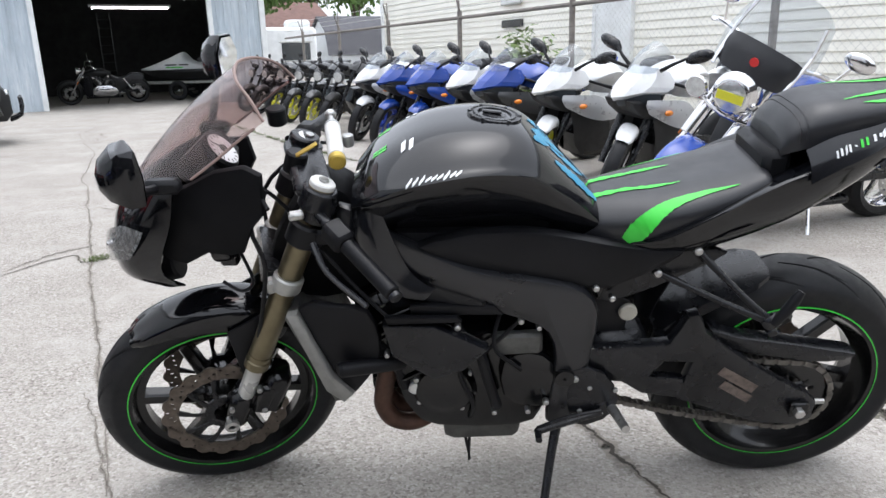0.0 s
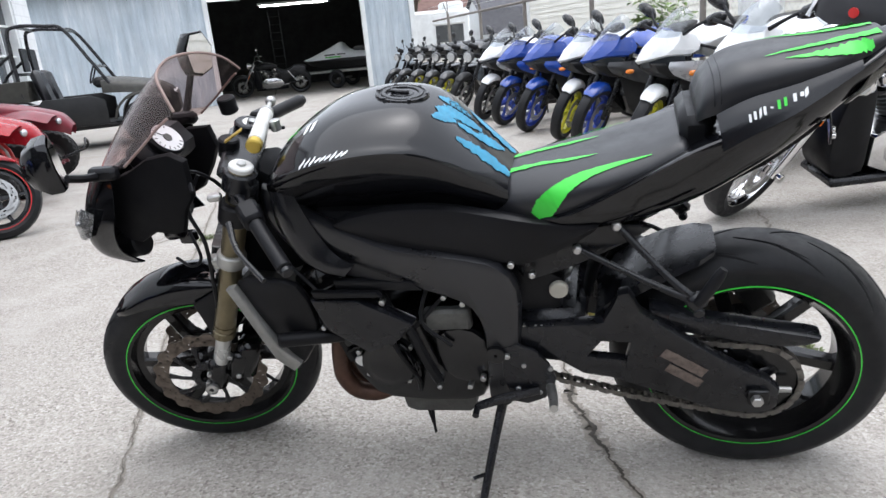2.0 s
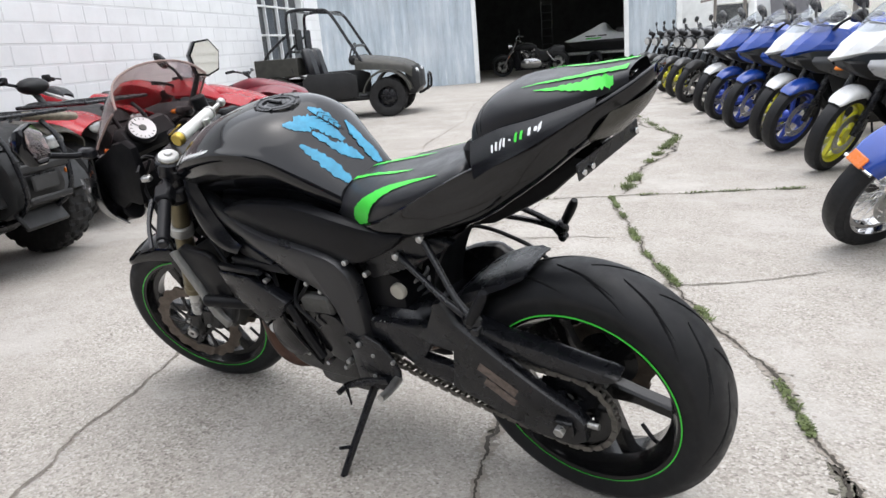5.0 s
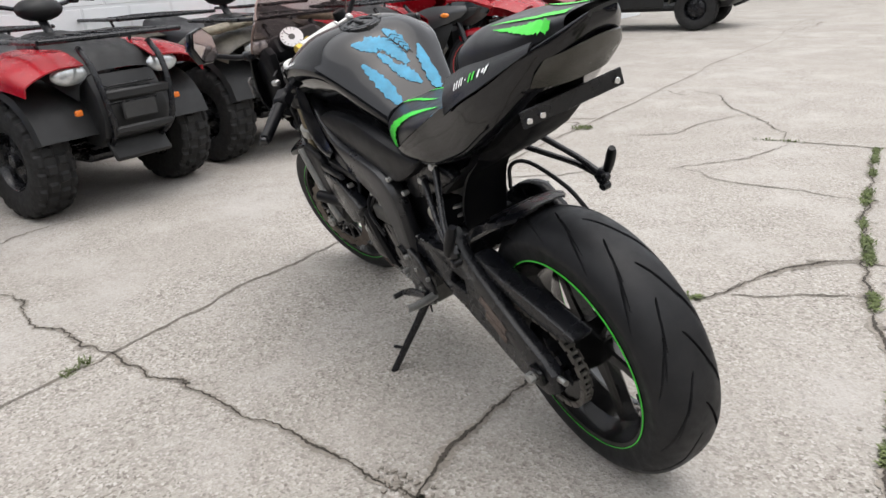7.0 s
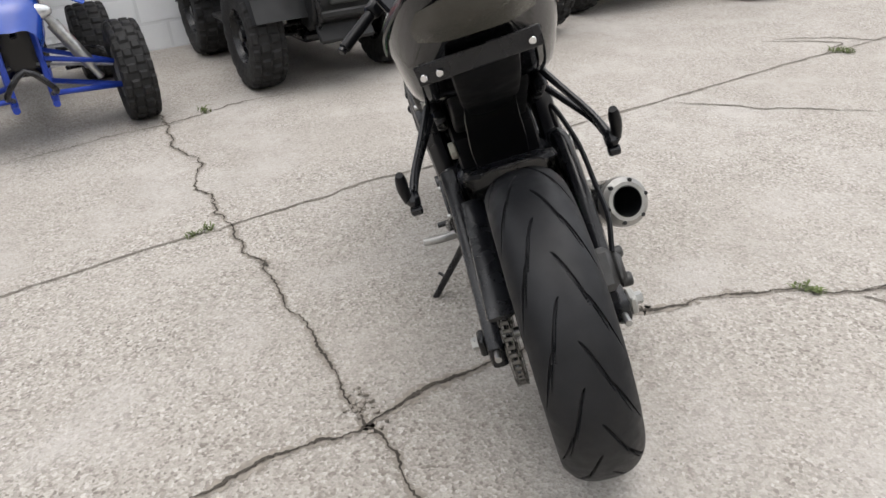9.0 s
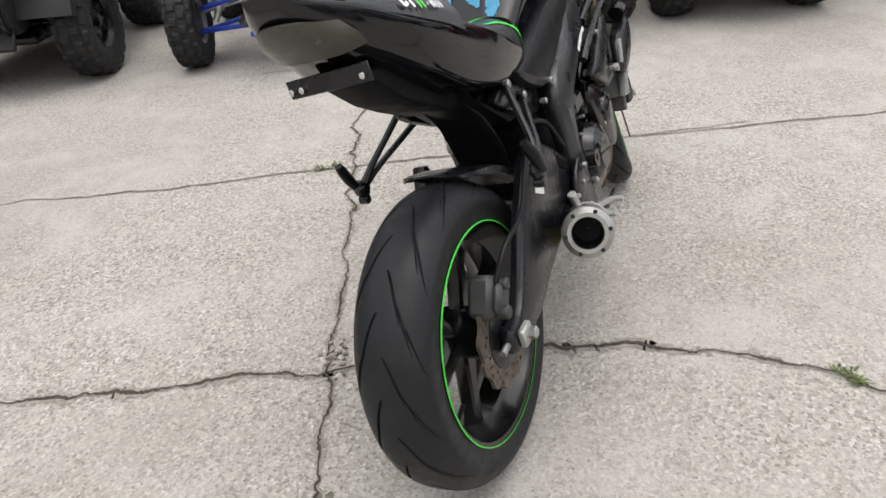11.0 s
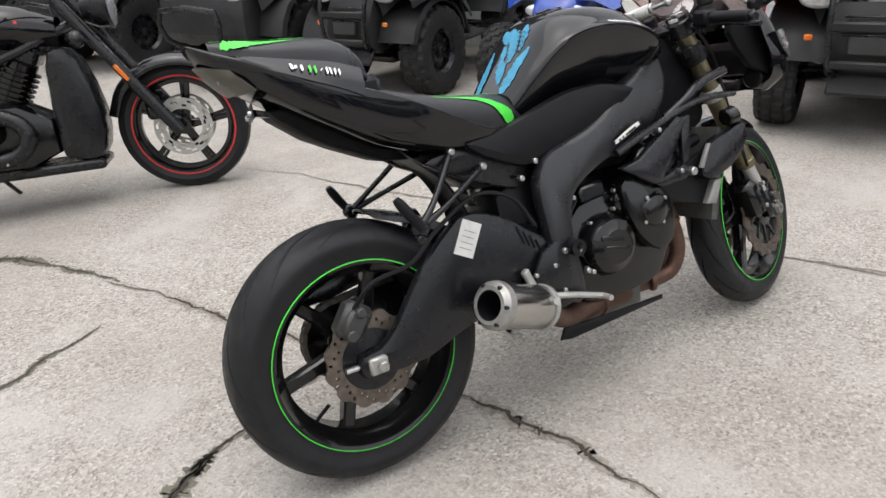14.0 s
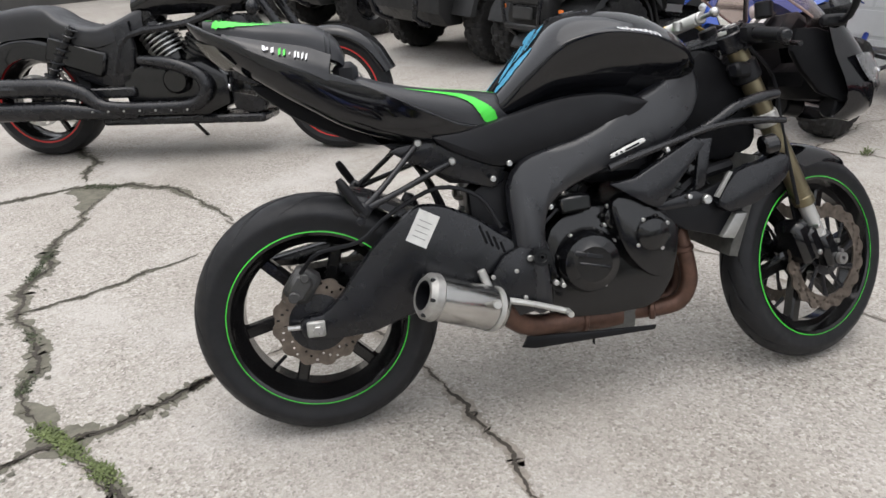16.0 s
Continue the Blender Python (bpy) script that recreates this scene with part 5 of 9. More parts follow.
bpart("fuel_tank", Geo().grid(TANK).put(TANK[0], [tuple(range(TANK.shape[1]))]).put(TANK[-1], [tuple(range(TANK.shape[1]))]), M_TANK, bike, "gloss black fuel tank")
capm = pose(0.708, 0, 1.027, 0, -9, 0) @ pose(0, 0, 0, -90, 0, 0)
fc = bpart("fuel_cap", Geo().lathe([(0.002, -0.003), (0.024, -0.003), (0.026, 0.003), (0.034, 0.003), (0.036, -0.004), (0.044, -0.004), (0.0455, -0.001), (0.048, -0.001), (0.050, -0.004), (0.056, -0.003), (0.058, 0.004), (0.058, 0.012), (0.002, 0.012)], (0, 0, 0), 40), M_SATIN, bike, "black filler cap", capm)
bpart("cap_lever", Geo().box((0.006, -0.006, 0), (0.042, 0.006, 0.014), None, 0.003), M_SATIN, fc)
for k in range(6):
    bpart("bolt", Geo().cyl((0.053 * math.cos(k * 1.047), 0.0, 0.053 * math.sin(k * 1.047)), (0.053 * math.cos(k * 1.047), -0.0055, 0.053 * math.sin(k * 1.047)), 0.004, 8), M_SATIN, fc)

# decals on the tank, drawn as plain marks
for s in (1, -1):

    def tv(v):
        return v if s > 0 else 1 - v

    for u, w in ((0.300, 0.056), (0.320, 0.050), (0.340, 0.056), (0.360, 0.030), (0.377, 0.034), (0.394, 0.034), (0.412, 0.052), (0.430, 0.036), (0.446, 0.034)):
        v = 0.790 - 0.05 * (u - 0.300)
        bpart("tank_mark", ribbon(TANK, [(u - 0.010, v + w * 0.6, 0.0008), (u - 0.005, v + w * 0.2, 0.0026), (u + 0.003, v - w * 0.2, 0.0026), (u + 0.009, v - w * 0.6, 0.0008)], 0.0014, mirror=s < 0), M_WHITE, bike, "white slanted tank mark")
    for v in (0.570, 0.588):
        bpart("tank_mark", strip(TANK, [(0.155, tv(v + 0.008), 0.005), (0.215, tv(v), 0.006)], 0.0012, 2), M_GREEN, bike, "small green tank mark")
    for u in (0.272, 0.298):
        bpart("tank_mark", strip(TANK, [(u, tv(0.624), 0.024), (u + 0.014, tv(0.614), 0.024)], 0.0012, 2), M_WHITE, bike)
STROKES = (
    [(0.700, 0.605, 0.004), (0.72, 0.585, 0.013), (0.745, 0.56, 0.014), (0.772, 0.542, 0.006)],
    [(0.705, 0.555, 0.010), (0.735, 0.525, 0.020), (0.755, 0.50, 0.023), (0.78, 0.485, 0.020), (0.81, 0.472, 0.017), (0.86, 0.455, 0.008)],
    [(0.690, 0.470, 0.005), (0.72, 0.455, 0.014), (0.751, 0.44, 0.015), (0.81, 0.420, 0.005)],
    [(0.782, 0.548, 0.006), (0.815, 0.532, 0.012), (0.845, 0.520, 0.005)],
    [(0.838, 0.537, 0.006), (0.865, 0.515, 0.015), (0.885, 0.495, 0.020), (0.92, 0.470, 0.015), (0.956, 0.444, 0.005)],
    [(0.79, 0.636, 0.004), (0.83, 0.632, 0.012), (0.86, 0.630, 0.016), (0.93, 0.636, 0.017), (0.98, 0.64, 0.015), (0.998, 0.64, 0.008)],
    [(0.79, 0.364, 0.004), (0.83, 0.368, 0.012), (0.86, 0.370, 0.016), (0.93, 0.364, 0.017), (0.98, 0.36, 0.015), (0.998, 0.36, 0.008)],
)
for k, path in enumerate(STROKES):
    bpart("tank_decal", ribbon(TANK, path, 0.0018, 0.3, k), M_BLUE, bike, "torn bright blue tank decal")
for k in range(5):
    u = 0.722 + 0.020 * k
    bpart("decal_scribble", ribbon(TANK, [(u, 0.495 - 0.010 * k, 0.0006), (u + 0.012, 0.470 - 0.010 * k, 0.0014), (u + 0.004, 0.455 - 0.008 * k, 0.0012), (u + 0.022, 0.430 - 0.006 * k, 0.0006)], 0.003), M_MATTE, bike, "dark scribble on the blue decal")

# seats
seat = stations([
    (0.535, (0, 0.838), (0.05, 0.833), (0.085, 0.812), (0.092, 0.782)),
    (0.45, (0, 0.852), (0.07, 0.847), (0.120, 0.815), (0.126, 0.768)),
    (0.33, (0, 0.866), (0.09, 0.862), (0.140, 0.835), (0.140, 0.775)),
    (0.22, (0, 0.888), (0.09, 0.884), (0.135, 0.862), (0.136, 0.802)),
    (0.15, (0, 0.908), (0.08, 0.904), (0.120, 0.888), (0.126, 0.832)),
    (0.135, (0, 0.885), (0.07, 0.882), (0.10, 0.87), (0.11, 0.835)),
])
SEAT = net(sym_cols(seat), 6, 5)
st = bpart("rider_seat", Geo().grid(SEAT).put(SEAT[0], [tuple(range(SEAT.shape[1]))]), M_VINYL, bike, "black vinyl rider seat with green claw marks")
pil = stations([
    (0.124, (0, 0.968), (0.05, 0.963), (0.080, 0.950), (0.084, 0.930)),
    (0.106, (0, 1.002), (0.055, 0.998), (0.092, 0.980), (0.098, 0.944)),
    (0.06, (0, 1.031), (0.06, 1.028), (0.099, 1.005), (0.108, 0.960)),
    (-0.01, (0, 1.041), (0.06, 1.038), (0.097, 1.019), (0.105, 0.982)),
    (-0.10, (0, 1.047), (0.05, 1.044), (0.083, 1.030), (0.091, 1.005)),
    (-0.195, (0, 1.057), (0.03, 1.055), (0.045, 1.049), (0.05, 1.032)),
])
PIL = net(sym_cols(pil), 6, 5)
ps = bpart("pillion_seat", Geo().grid(PIL).put(PIL[0], [tuple(range(PIL.shape[1]))]), M_VINYL, bike, "black vinyl pillion seat with green claw marks")
LONG = {1: [(0.222, 0.975, 0.014), (0.25, 0.92, 0.022), (0.285, 0.85, 0.021), (0.337, 0.775, 0.016), (0.404, 0.728, 0.011), (0.487, 0.712, 0.007), (0.55, 0.716, 0.004), (0.63, 0.73, 0.001)], -1: [(0.145, 0.975, 0.012), (0.17, 0.92, 0.019), (0.205, 0.85, 0.018), (0.25, 0.775, 0.014), (0.31, 0.728, 0.010), (0.38, 0.712, 0.006), (0.45, 0.716, 0.003), (0.52, 0.73, 0.001)]}
for s in (1, -1):
    bpart("claw_mark", ribbon(SEAT, LONG[s], 0.002, 0.08, 1, s < 0), M_GREEN, st)
    bpart("claw_mark", ribbon(SEAT, [(0.06, 0.605, 0.010), (0.15, 0.596, 0.009), (0.238, 0.585, 0.008), (0.328, 0.586, 0.006), (0.43, 0.583, 0.001)], 0.002, 0.4, 2, s < 0), M_GREEN, st)
    bpart("claw_mark", ribbon(PIL, [(0.56, 0.66, 0.001), (0.70, 0.63, 0.005), (0.80, 0.617, 0.008), (0.90, 0.618, 0.010), (0.985, 0.64, 0.011)], 0.002, 0.4, 3, s < 0), M_GREEN, ps)
    bpart("claw_mark", ribbon(PIL, [(0.64, 0.722, 0.001), (0.74, 0.74, 0.006), (0.80, 0.759, 0.010), (0.867, 0.79, 0.014), (0.92, 0.83, 0.015), (0.95, 0.86, 0.008)], 0.002, 0.4, 4, s < 0), M_GREEN, ps)
for u in (0.26, 0.31):
    pts = []
    for k in range(25):
        x = u * (PIL.shape[0] - 1)
        i = int(x)
        j = int(k / 24 * (PIL.shape[1] - 1))
        p = PIL[i, j] * (1 - (x - i)) + PIL[i + 1, j] * (x - i)
        pts.append(tuple(p))
    bpart("seam", Geo().tube(pts[1:-1], 0.0022, 5, 1), M_VINYL, ps)
bpart("seat_gap", Geo().box((0.125, 0, 0.905), (0.06, 0.18, 0.075), None, 0.015), M_MATTE, bike)

# tail
tail = stations([
    (0.46, (0, 0.765), (0.105, 0.772), (0.120, 0.760), (0.106, 0.742), (0.05, 0.735), (0, 0.735)),
    (0.38, (0, 0.775), (0.132, 0.786), (0.148, 0.772), (0.125, 0.740), (0.06, 0.735), (0, 0.735)),
    (0.27, (0, 0.800), (0.140, 0.834), (0.156, 0.819), (0.132, 0.748), (0.06, 0.738), (0, 0.738)),
    (0.13, (0, 0.870), (0.128, 0.899), (0.150, 0.885), (0.130, 0.795), (0.07, 0.778), (0, 0.778)),
    (0.03, (0, 0.915), (0.118, 0.937), (0.146, 0.920), (0.124, 0.848), (0.07, 0.834), (0, 0.834)),
    (-0.045, (0, 0.955), (0.106, 0.966), (0.132, 0.952), (0.112, 0.893), (0.06, 0.880), (0, 0.880)),
    (-0.13, (0, 1.000), (0.084, 1.006), (0.102, 0.996), (0.086, 0.955), (0.05, 0.938), (0, 0.935)),
    (-0.19, (0, 1.035), (0.055, 1.034), (0.068, 1.024), (0.060, 1.000), (0.04, 0.986), (0, 0.982)),
    (-0.232, (0, 1.056), (0.022, 1.055), (0.030, 1.051), (0.026, 1.042), (0.015, 1.037), (0, 1.036)),
])
TAILL = net(tail, 6, 5)
TAILR = net(flip(tail), 6, 5)
bpart("tail_cowl", Geo().grid(TAILL).grid(TAILR[:, ::-1]).put(list(TAILL[-1]) + list(TAILR[-1][::-1][1:-1]), [tuple(range(2 * TAILL.shape[1] - 2))]), M_GLOSS, bike, "gloss black pointed tail cowl")
for s in (1, -1):
    side = [[(0.094, s * 0.126, 0.958), (0.088, s * 0.147, 0.930), (0.084, s * 0.156, 0.898)], [(0.034, s * 0.115, 0.980), (0.032, s * 0.138, 0.955), (0.030, s * 0.150, 0.925)], [(-0.045, s * 0.106, 0.996), (-0.045, s * 0.124, 0.978), (-0.045, s * 0.136, 0.957)], [(-0.15, s * 0.080, 1.020), (-0.15, s * 0.088, 1.014), (-0.15, s * 0.092, 1.008)]]
    SIDE = net(side if s > 0 else [r[::-1] for r in side], 6, 5)
    sp = bpart("side_panel", Geo().grid(SIDE).join(shell(SIDE, 0.004 * s)), M_DUCT, bike, "semi-gloss black tail side panel with plain marks")
    for u, w, ma, k in ((0.285, 0.13, M_WHITE, 1), (0.310, 0.13, M_WHITE, 1), (0.335, 0.13, M_WHITE, -1), (0.355, 0.13, M_WHITE, 1), (0.385, 0.025, M_WHITE, 1), (0.415, 0.14, M_GREEN, 1), (0.440, 0.14, M_GREEN, 1), (0.475, 0.13, M_WHITE, 1), (0.500, 0.07, M_WHITE, 1), (0.515, 0.13, M_WHITE, -1)):
        u2 = 0.30 + (u - 0.285) * 1.75
        v, w2, tilt = 0.52 - 0.22 * (u2 - 0.28), w * (0.72 + 0.7 * (u2 - 0.28)), 0.03 * k * s
        bpart("panel_mark", strip(SIDE, [(u2 - 0.012, v + 0.02 - tilt, w2), (u2, v, w2 * 1.1), (u2 + 0.010, v - 0.02 + tilt, w2)], 0.0055, 2), ma, sp)
tl = [[(-0.224, 0, 1.010), (-0.200, 0, 0.975), (-0.166, 0, 0.942)], [(-0.212, 0.045, 1.005), (-0.186, 0.052, 0.972), (-0.154, 0.050, 0.941)], [(-0.168, 0.078, 0.994), (-0.152, 0.093, 0.970), (-0.128, 0.090, 0.946)]]
bpart("tail_light", shell(net(sym_rows(tl), 6, 6), 0.004), M_TAILLENS, bike, "smoked textured tail light")
pl_, pr_ = Vector((-0.105, 0.108, 0.892)), Vector((-0.143, -0.088, 0.907))
pm_ = Matrix.Translation((pl_ + pr_) / 2) @ (pl_ - pr_).to_track_quat("Y", "Z").to_matrix().to_4x4()
pb = bpart("plate_bracket", Geo().box((0, 0, 0), (0.004, (pl_ - pr_).length, 0.032), None, 0.0015), M_SATIN, bike, "bent flat black plate bracket", pm_)
for y in (0.088, 0.062, -0.085):
    bpart("screw", Geo().cyl((-0.002, y, -0.003), (-0.009, y, -0.003), 0.006, 10, 0.001), M_CHROME, pb)
bpart("bracket_arm", Geo().prism([(-0.122, 0.908), (-0.05, 0.888), (-0.05, 0.876), (-0.122, 0.893)], -0.03, 0.02, 0.003), M_SATIN, bike)
bpart("undertail", Geo().prism([(-0.105, 0.900), (-0.085, 0.876), (-0.016, 0.822), (0.043, 0.790), (0.138, 0.745), (0.26, 0.728), (0.29, 0.75), (0.15, 0.80), (0.03, 0.86), (-0.045, 0.905)], -0.058, 0.058, 0.012), M_INNER, bike, "matte black undertail pan")
inner = []
for x, z, w in ((0.215, 0.735, 0.055), (0.285, 0.670, 0.06), (0.332, 0.585, 0.065), (0.35, 0.52, 0.06)):
    inner.append([(x, -w, z), (x + 0.012, -w * 0.6, z), (x + 0.015, 0, z), (x + 0.012, w * 0.6, z), (x, w, z)])
bpart("inner_guard", shell(net(inner, 5, 4), 0.005), M_MATTE, bike, "black plastic inner guard")
bpart("subframe", Geo().prism([(0.47, 0.74), (0.20, 0.75), (0.16, 0.772), (0.24, 0.71), (0.36, 0.63), (0.46, 0.62)], -0.085, 0.085, 0.01), M_MATTE, bike, "dark subframe")
for s in (1, -1):
    bpart("subframe_cover", Geo().prism([(0.50, 0.745), (0.40, 0.752), (0.28, 0.74), (0.21, 0.725), (0.30, 0.675), (0.42, 0.625), (0.49, 0.625)], s * 0.108 - 0.012, s * 0.108 + 0.012, 0.007, 2), M_SATIN, bike)
    hub = Vector((0.131, s * 0.206, 0.603))
    for x, z in ((0.280, 0.740), (0.362, 0.690)):
        bpart("peg_bracket", Geo().tube([(x, s * 0.122, z), (x * 0.62 + hub.x * 0.38, s * 0.160, z * 0.6 + hub.z * 0.4), (x * 0.3 + hub.x * 0.7, s * 0.190, z * 0.28 + hub.z * 0.72), tuple(hub)], [0.0085, 0.0075, 0.0075, 0.010], 10), M_SATIN, bike, "black pillion peg bracket")
        bpart("bolt", Geo().cyl((x, s * 0.118, z), (x, s * 0.136, z), 0.0095, 14, 0.003), M_STEEL, bike)
    bpart("peg_mount", Geo().box(hub, (0.04, 0.026, 0.036), Matrix.Rotation(radians(35), 3, "Y"), 0.008).cyl(hub + Vector((-0.004, -0.012, -0.024)), hub + Vector((-0.004, 0.012, -0.024)), 0.011, 12, 0.003), M_SATIN, bike)
    bpart("pillion_peg", Geo().tube([hub + Vector((0, s * 0.010, 0.0)), hub + Vector((-0.022, s * 0.010, 0.033)), hub + Vector((-0.040, s * 0.006, 0.062)), hub + Vector((-0.048, s * 0.004, 0.076))], [0.010, 0.012, 0.0115, 0.008], 10), M_MATTE, bike, "folded rubber pillion peg")

# frame
def bow(x, y, z):
    k = min(1.0, max(0.0, (x - 0.72) / 0.34))
    return (x, y * (1 - 0.42 * k * k), z)


def lean_in(x, y, z):
    k = min(1.0, max(0.0, (x - 0.70) / 0.34))
    return (x, (y + 0.22 * max(0.0, z - 0.70)) * (1 - 0.20 * k * k), z)


for s in (1, -1):
    y0, y1 = sorted((s * 0.118, s * 0.168))
    left = [(1.035, 0.885), (0.985, 0.862), (0.935, 0.828), (0.879, 0.800), (0.808, 0.766), (0.743, 0.739), (0.661, 0.720), (0.582, 0.700), (0.525, 0.676), (0.490, 0.617), (0.497, 0.519), (0.510, 0.414), (0.530, 0.302), (0.596, 0.298), (0.586, 0.427), (0.584, 0.505), (0.602, 0.567), (0.655, 0.604), (0.745, 0.638), (0.851, 0.655), (0.936, 0.68), (0.99, 0.71), (1.03, 0.75), (1.055, 0.81)]
    right = [(0.999, 0.898), (0.951, 0.871), (0.891, 0.833), (0.80, 0.790), (0.743, 0.752)] + left[6:19] + [(0.90, 0.684), (0.955, 0.722), (0.992, 0.748), (1.020, 0.79), (1.030, 0.83), (1.024, 0.868)]
    bpart("frame_spar", Geo().prism(left if s > 0 else right, y0, y1, 0.018, 2, bow if s > 0 else lean_in), M_FRAME, bike, "wide satin black frame spar")
    if s > 0:
        duct = [
            [(1.012, 0.106, 0.885), (1.000, 0.132, 0.892), (0.970, 0.150, 0.898), (0.945, 0.140, 0.885)],
            [(1.020, 0.112, 0.805), (0.996, 0.150, 0.806), (0.962, 0.168, 0.808), (0.922, 0.146, 0.808)],
            [(0.996, 0.122, 0.735), (0.968, 0.160, 0.732), (0.940, 0.176, 0.738), (0.896, 0.150, 0.745)],
            [(0.945, 0.138, 0.685), (0.922, 0.166, 0.688), (0.902, 0.174, 0.698), (0.868, 0.156, 0.715)],
            [(0.880, 0.150, 0.668), (0.872, 0.166, 0.674), (0.862, 0.168, 0.684), (0.842, 0.160, 0.702)],
        ]
        bpart("duct_cover", shell(net(duct, 6, 6), 0.004), M_DUCT, bike, "smooth semi-gloss black duct cover")
    y0, y1 = sorted((s * 0.11, s * 0.150))
    bpart("side_cover", Geo().prism([(0.876, 0.800), (0.793, 0.824), (0.733, 0.829), (0.65, 0.825), (0.573, 0.809), (0.51, 0.791), (0.437, 0.772), (0.375, 0.761), (0.312, 0.753), (0.357, 0.715), (0.456, 0.672), (0.496, 0.668), (0.529, 0.676), (0.588, 0.692), (0.667, 0.712), (0.75, 0.731), (0.816, 0.758)], y0, y1, 0.014, 2), M_MATTE, bike, "matte black side cover")
    for x, y, z in ((0.50, 0.152, 0.676), (0.46, 0.14, 0.64), (0.535, 0.172, 0.44), (0.80, 0.165, 0.60), (0.60, 0.17, 0.37)):
        bpart("bolt", Geo().cyl((x, s * (y - 0.01), z), (x, s * (y + 0.008), z), 0.0075, 10, 0.002), M_STEEL, bike)
    bpart("pivot_nut", Geo().lathe([(0.004, 0.0), (0.009, 0.0), (0.012, -0.004), (0.022, -0.004), (0.022, 0.02), (0.004, 0.02)], (0.56, 0.0, 0.445), 24).moved(Matrix.Translation((0, 0.178 if s > 0 else -0.198, 0)) if s < 0 else Matrix.Translation((0, 0.160, 0))), M_ENGINE, bike)
    # swingarm
    y0, y1 = sorted((s * 0.112, s * 0.148))
    if s > 0:
        g = Geo().prism([(0.40, 0.505), (0.32, 0.512), (0.302, 0.545), (0.285, 0.582), (0.262, 0.588), (0.25, 0.568), (0.238, 0.536), (0.184, 0.490), (0.125, 0.446), (0.043, 0.389), (-0.027, 0.348), (-0.050, 0.322), (-0.046, 0.272), (-0.012, 0.252), (0.087, 0.262), (0.213, 0.315), (0.29, 0.345), (0.275, 0.40), (0.262, 0.452), (0.33, 0.456)], y0, y1, 0.010)
        g.prism([(0.575, 0.50), (0.40, 0.507), (0.31, 0.500), (0.325, 0.452), (0.355, 0.415), (0.272, 0.402), (0.268, 0.342), (0.371, 0.361), (0.42, 0.398), (0.517, 0.410), (0.575, 0.410)], y0 + 0.003, y1 - 0.003, 0.010)
    else:
        g = Geo().prism([(0.58, 0.495), (0.505, 0.482), (0.42, 0.542), (0.337, 0.583), (0.275, 0.592), (0.239, 0.575), (0.15, 0.500), (0.06, 0.385), (0.01, 0.345), (-0.033, 0.338), (-0.046, 0.312), (-0.038, 0.286), (0.01, 0.276), (0.131, 0.280), (0.219, 0.312), (0.40, 0.355), (0.58, 0.40)], y0, y1, 0.014, 2)
    bpart("swingarm", g, M_SATIN, bike, "black braced swingarm")
    bpart("axle_block", Geo().box((-0.005, s * 0.155, 0.312), (0.045, 0.016, 0.04), None, 0.004), M_ENGINE if s > 0 else M_ALU, bike, "square axle block")
    bpart("axle_nut", Geo().cyl((0, s * 0.160, 0.312), (0, s * 0.178, 0.312), 0.013, 6, 0.002), M_STEEL, bike)
    bpart("adjuster", Geo().cyl((-0.03, s * 0.13, 0.312), (-0.075, s * 0.13, 0.312), 0.007, 8), M_STEEL, bike)
bpart("swingarm_bridge", Geo().box((0.44, 0, 0.47), (0.16, 0.24, 0.10), None, 0.02), M_SATIN, bike)
bpart("swingarm_sticker", Geo().box((0.15, 0.1495, 0.40), (0.105, 0.002, 0.024), Matrix.Rotation(radians(-34), 3, "Y")).box((0.15, 0.1495, 0.365), (0.085, 0.002, 0.022), Matrix.Rotation(radians(-34), 3, "Y")), M_TAN, bike, "scuffed tan warning sticker")
wl2 = bpart("swingarm_label", Geo().box((0.275, -0.1495, 0.535), (0.055, 0.002, 0.085), Matrix.Rotation(radians(28), 3, "Y")), M_STICK, bike, "white paper label with grey print bars")
for q in (-0.024, -0.01, 0.004, 0.018):
    bpart("print_bar", Geo().box((0.275 + q * 0.47, -0.1508, 0.535 + q * 0.88), (0.034, 0.0008, 0.002), Matrix.Rotation(radians(28), 3, "Y")), M_RADEDGE, wl2)
# Thin dark bars on the arm's face draw the shade of its grooves.
for k in range(4):
    bpart("slot_shade_bar", Geo().box((0.425 + 0.016 * k, -0.1485, 0.505 - 0.012 * k), (0.006, 0.002, 0.05 - 0.007 * k), Matrix.Rotation(radians(-20), 3, "Y"), 0.0005), M_INNER, bike, "dark bar painted as the shade of a swingarm slot")
bpart("axle_rear", Geo().cyl((0, -0.165, 0.312), (0, 0.165, 0.312), 0.011), M_STEEL, bike)
hug = []
for x, z, w, d in ((0.078, 0.637, 0.066, 0.003), (0.11, 0.630, 0.090, 0.006), (0.165, 0.615, 0.101, 0.012), (0.23, 0.588, 0.104, 0.020), (0.29, 0.547, 0.103, 0.024), (0.335, 0.500, 0.096, 0.022)):
    hug.append([(x, 0, z), (x, w * 0.6, z - 0.001), (x + 0.003, w * 0.93, z - 0.007), (x + 0.006, w, z - 0.012 - d)])
bpart("rear_hugger", shell(net(sym_cols(hug), 1, 1), 0.004), M_SATIN, bike, "black angular rear hugger", smooth=14)
bpart("chain_guard", Geo().prism([(0.22, 0.525), (0.156, 0.503), (0.125, 0.496), (0.018, 0.477), (-0.07, 0.458), (-0.128, 0.444), (-0.10, 0.424), (-0.016, 0.424), (0.128, 0.455), (0.20, 0.485)], 0.070, 0.124, 0.010, 2), M_SATIN, bike, "black pointed chain guard")

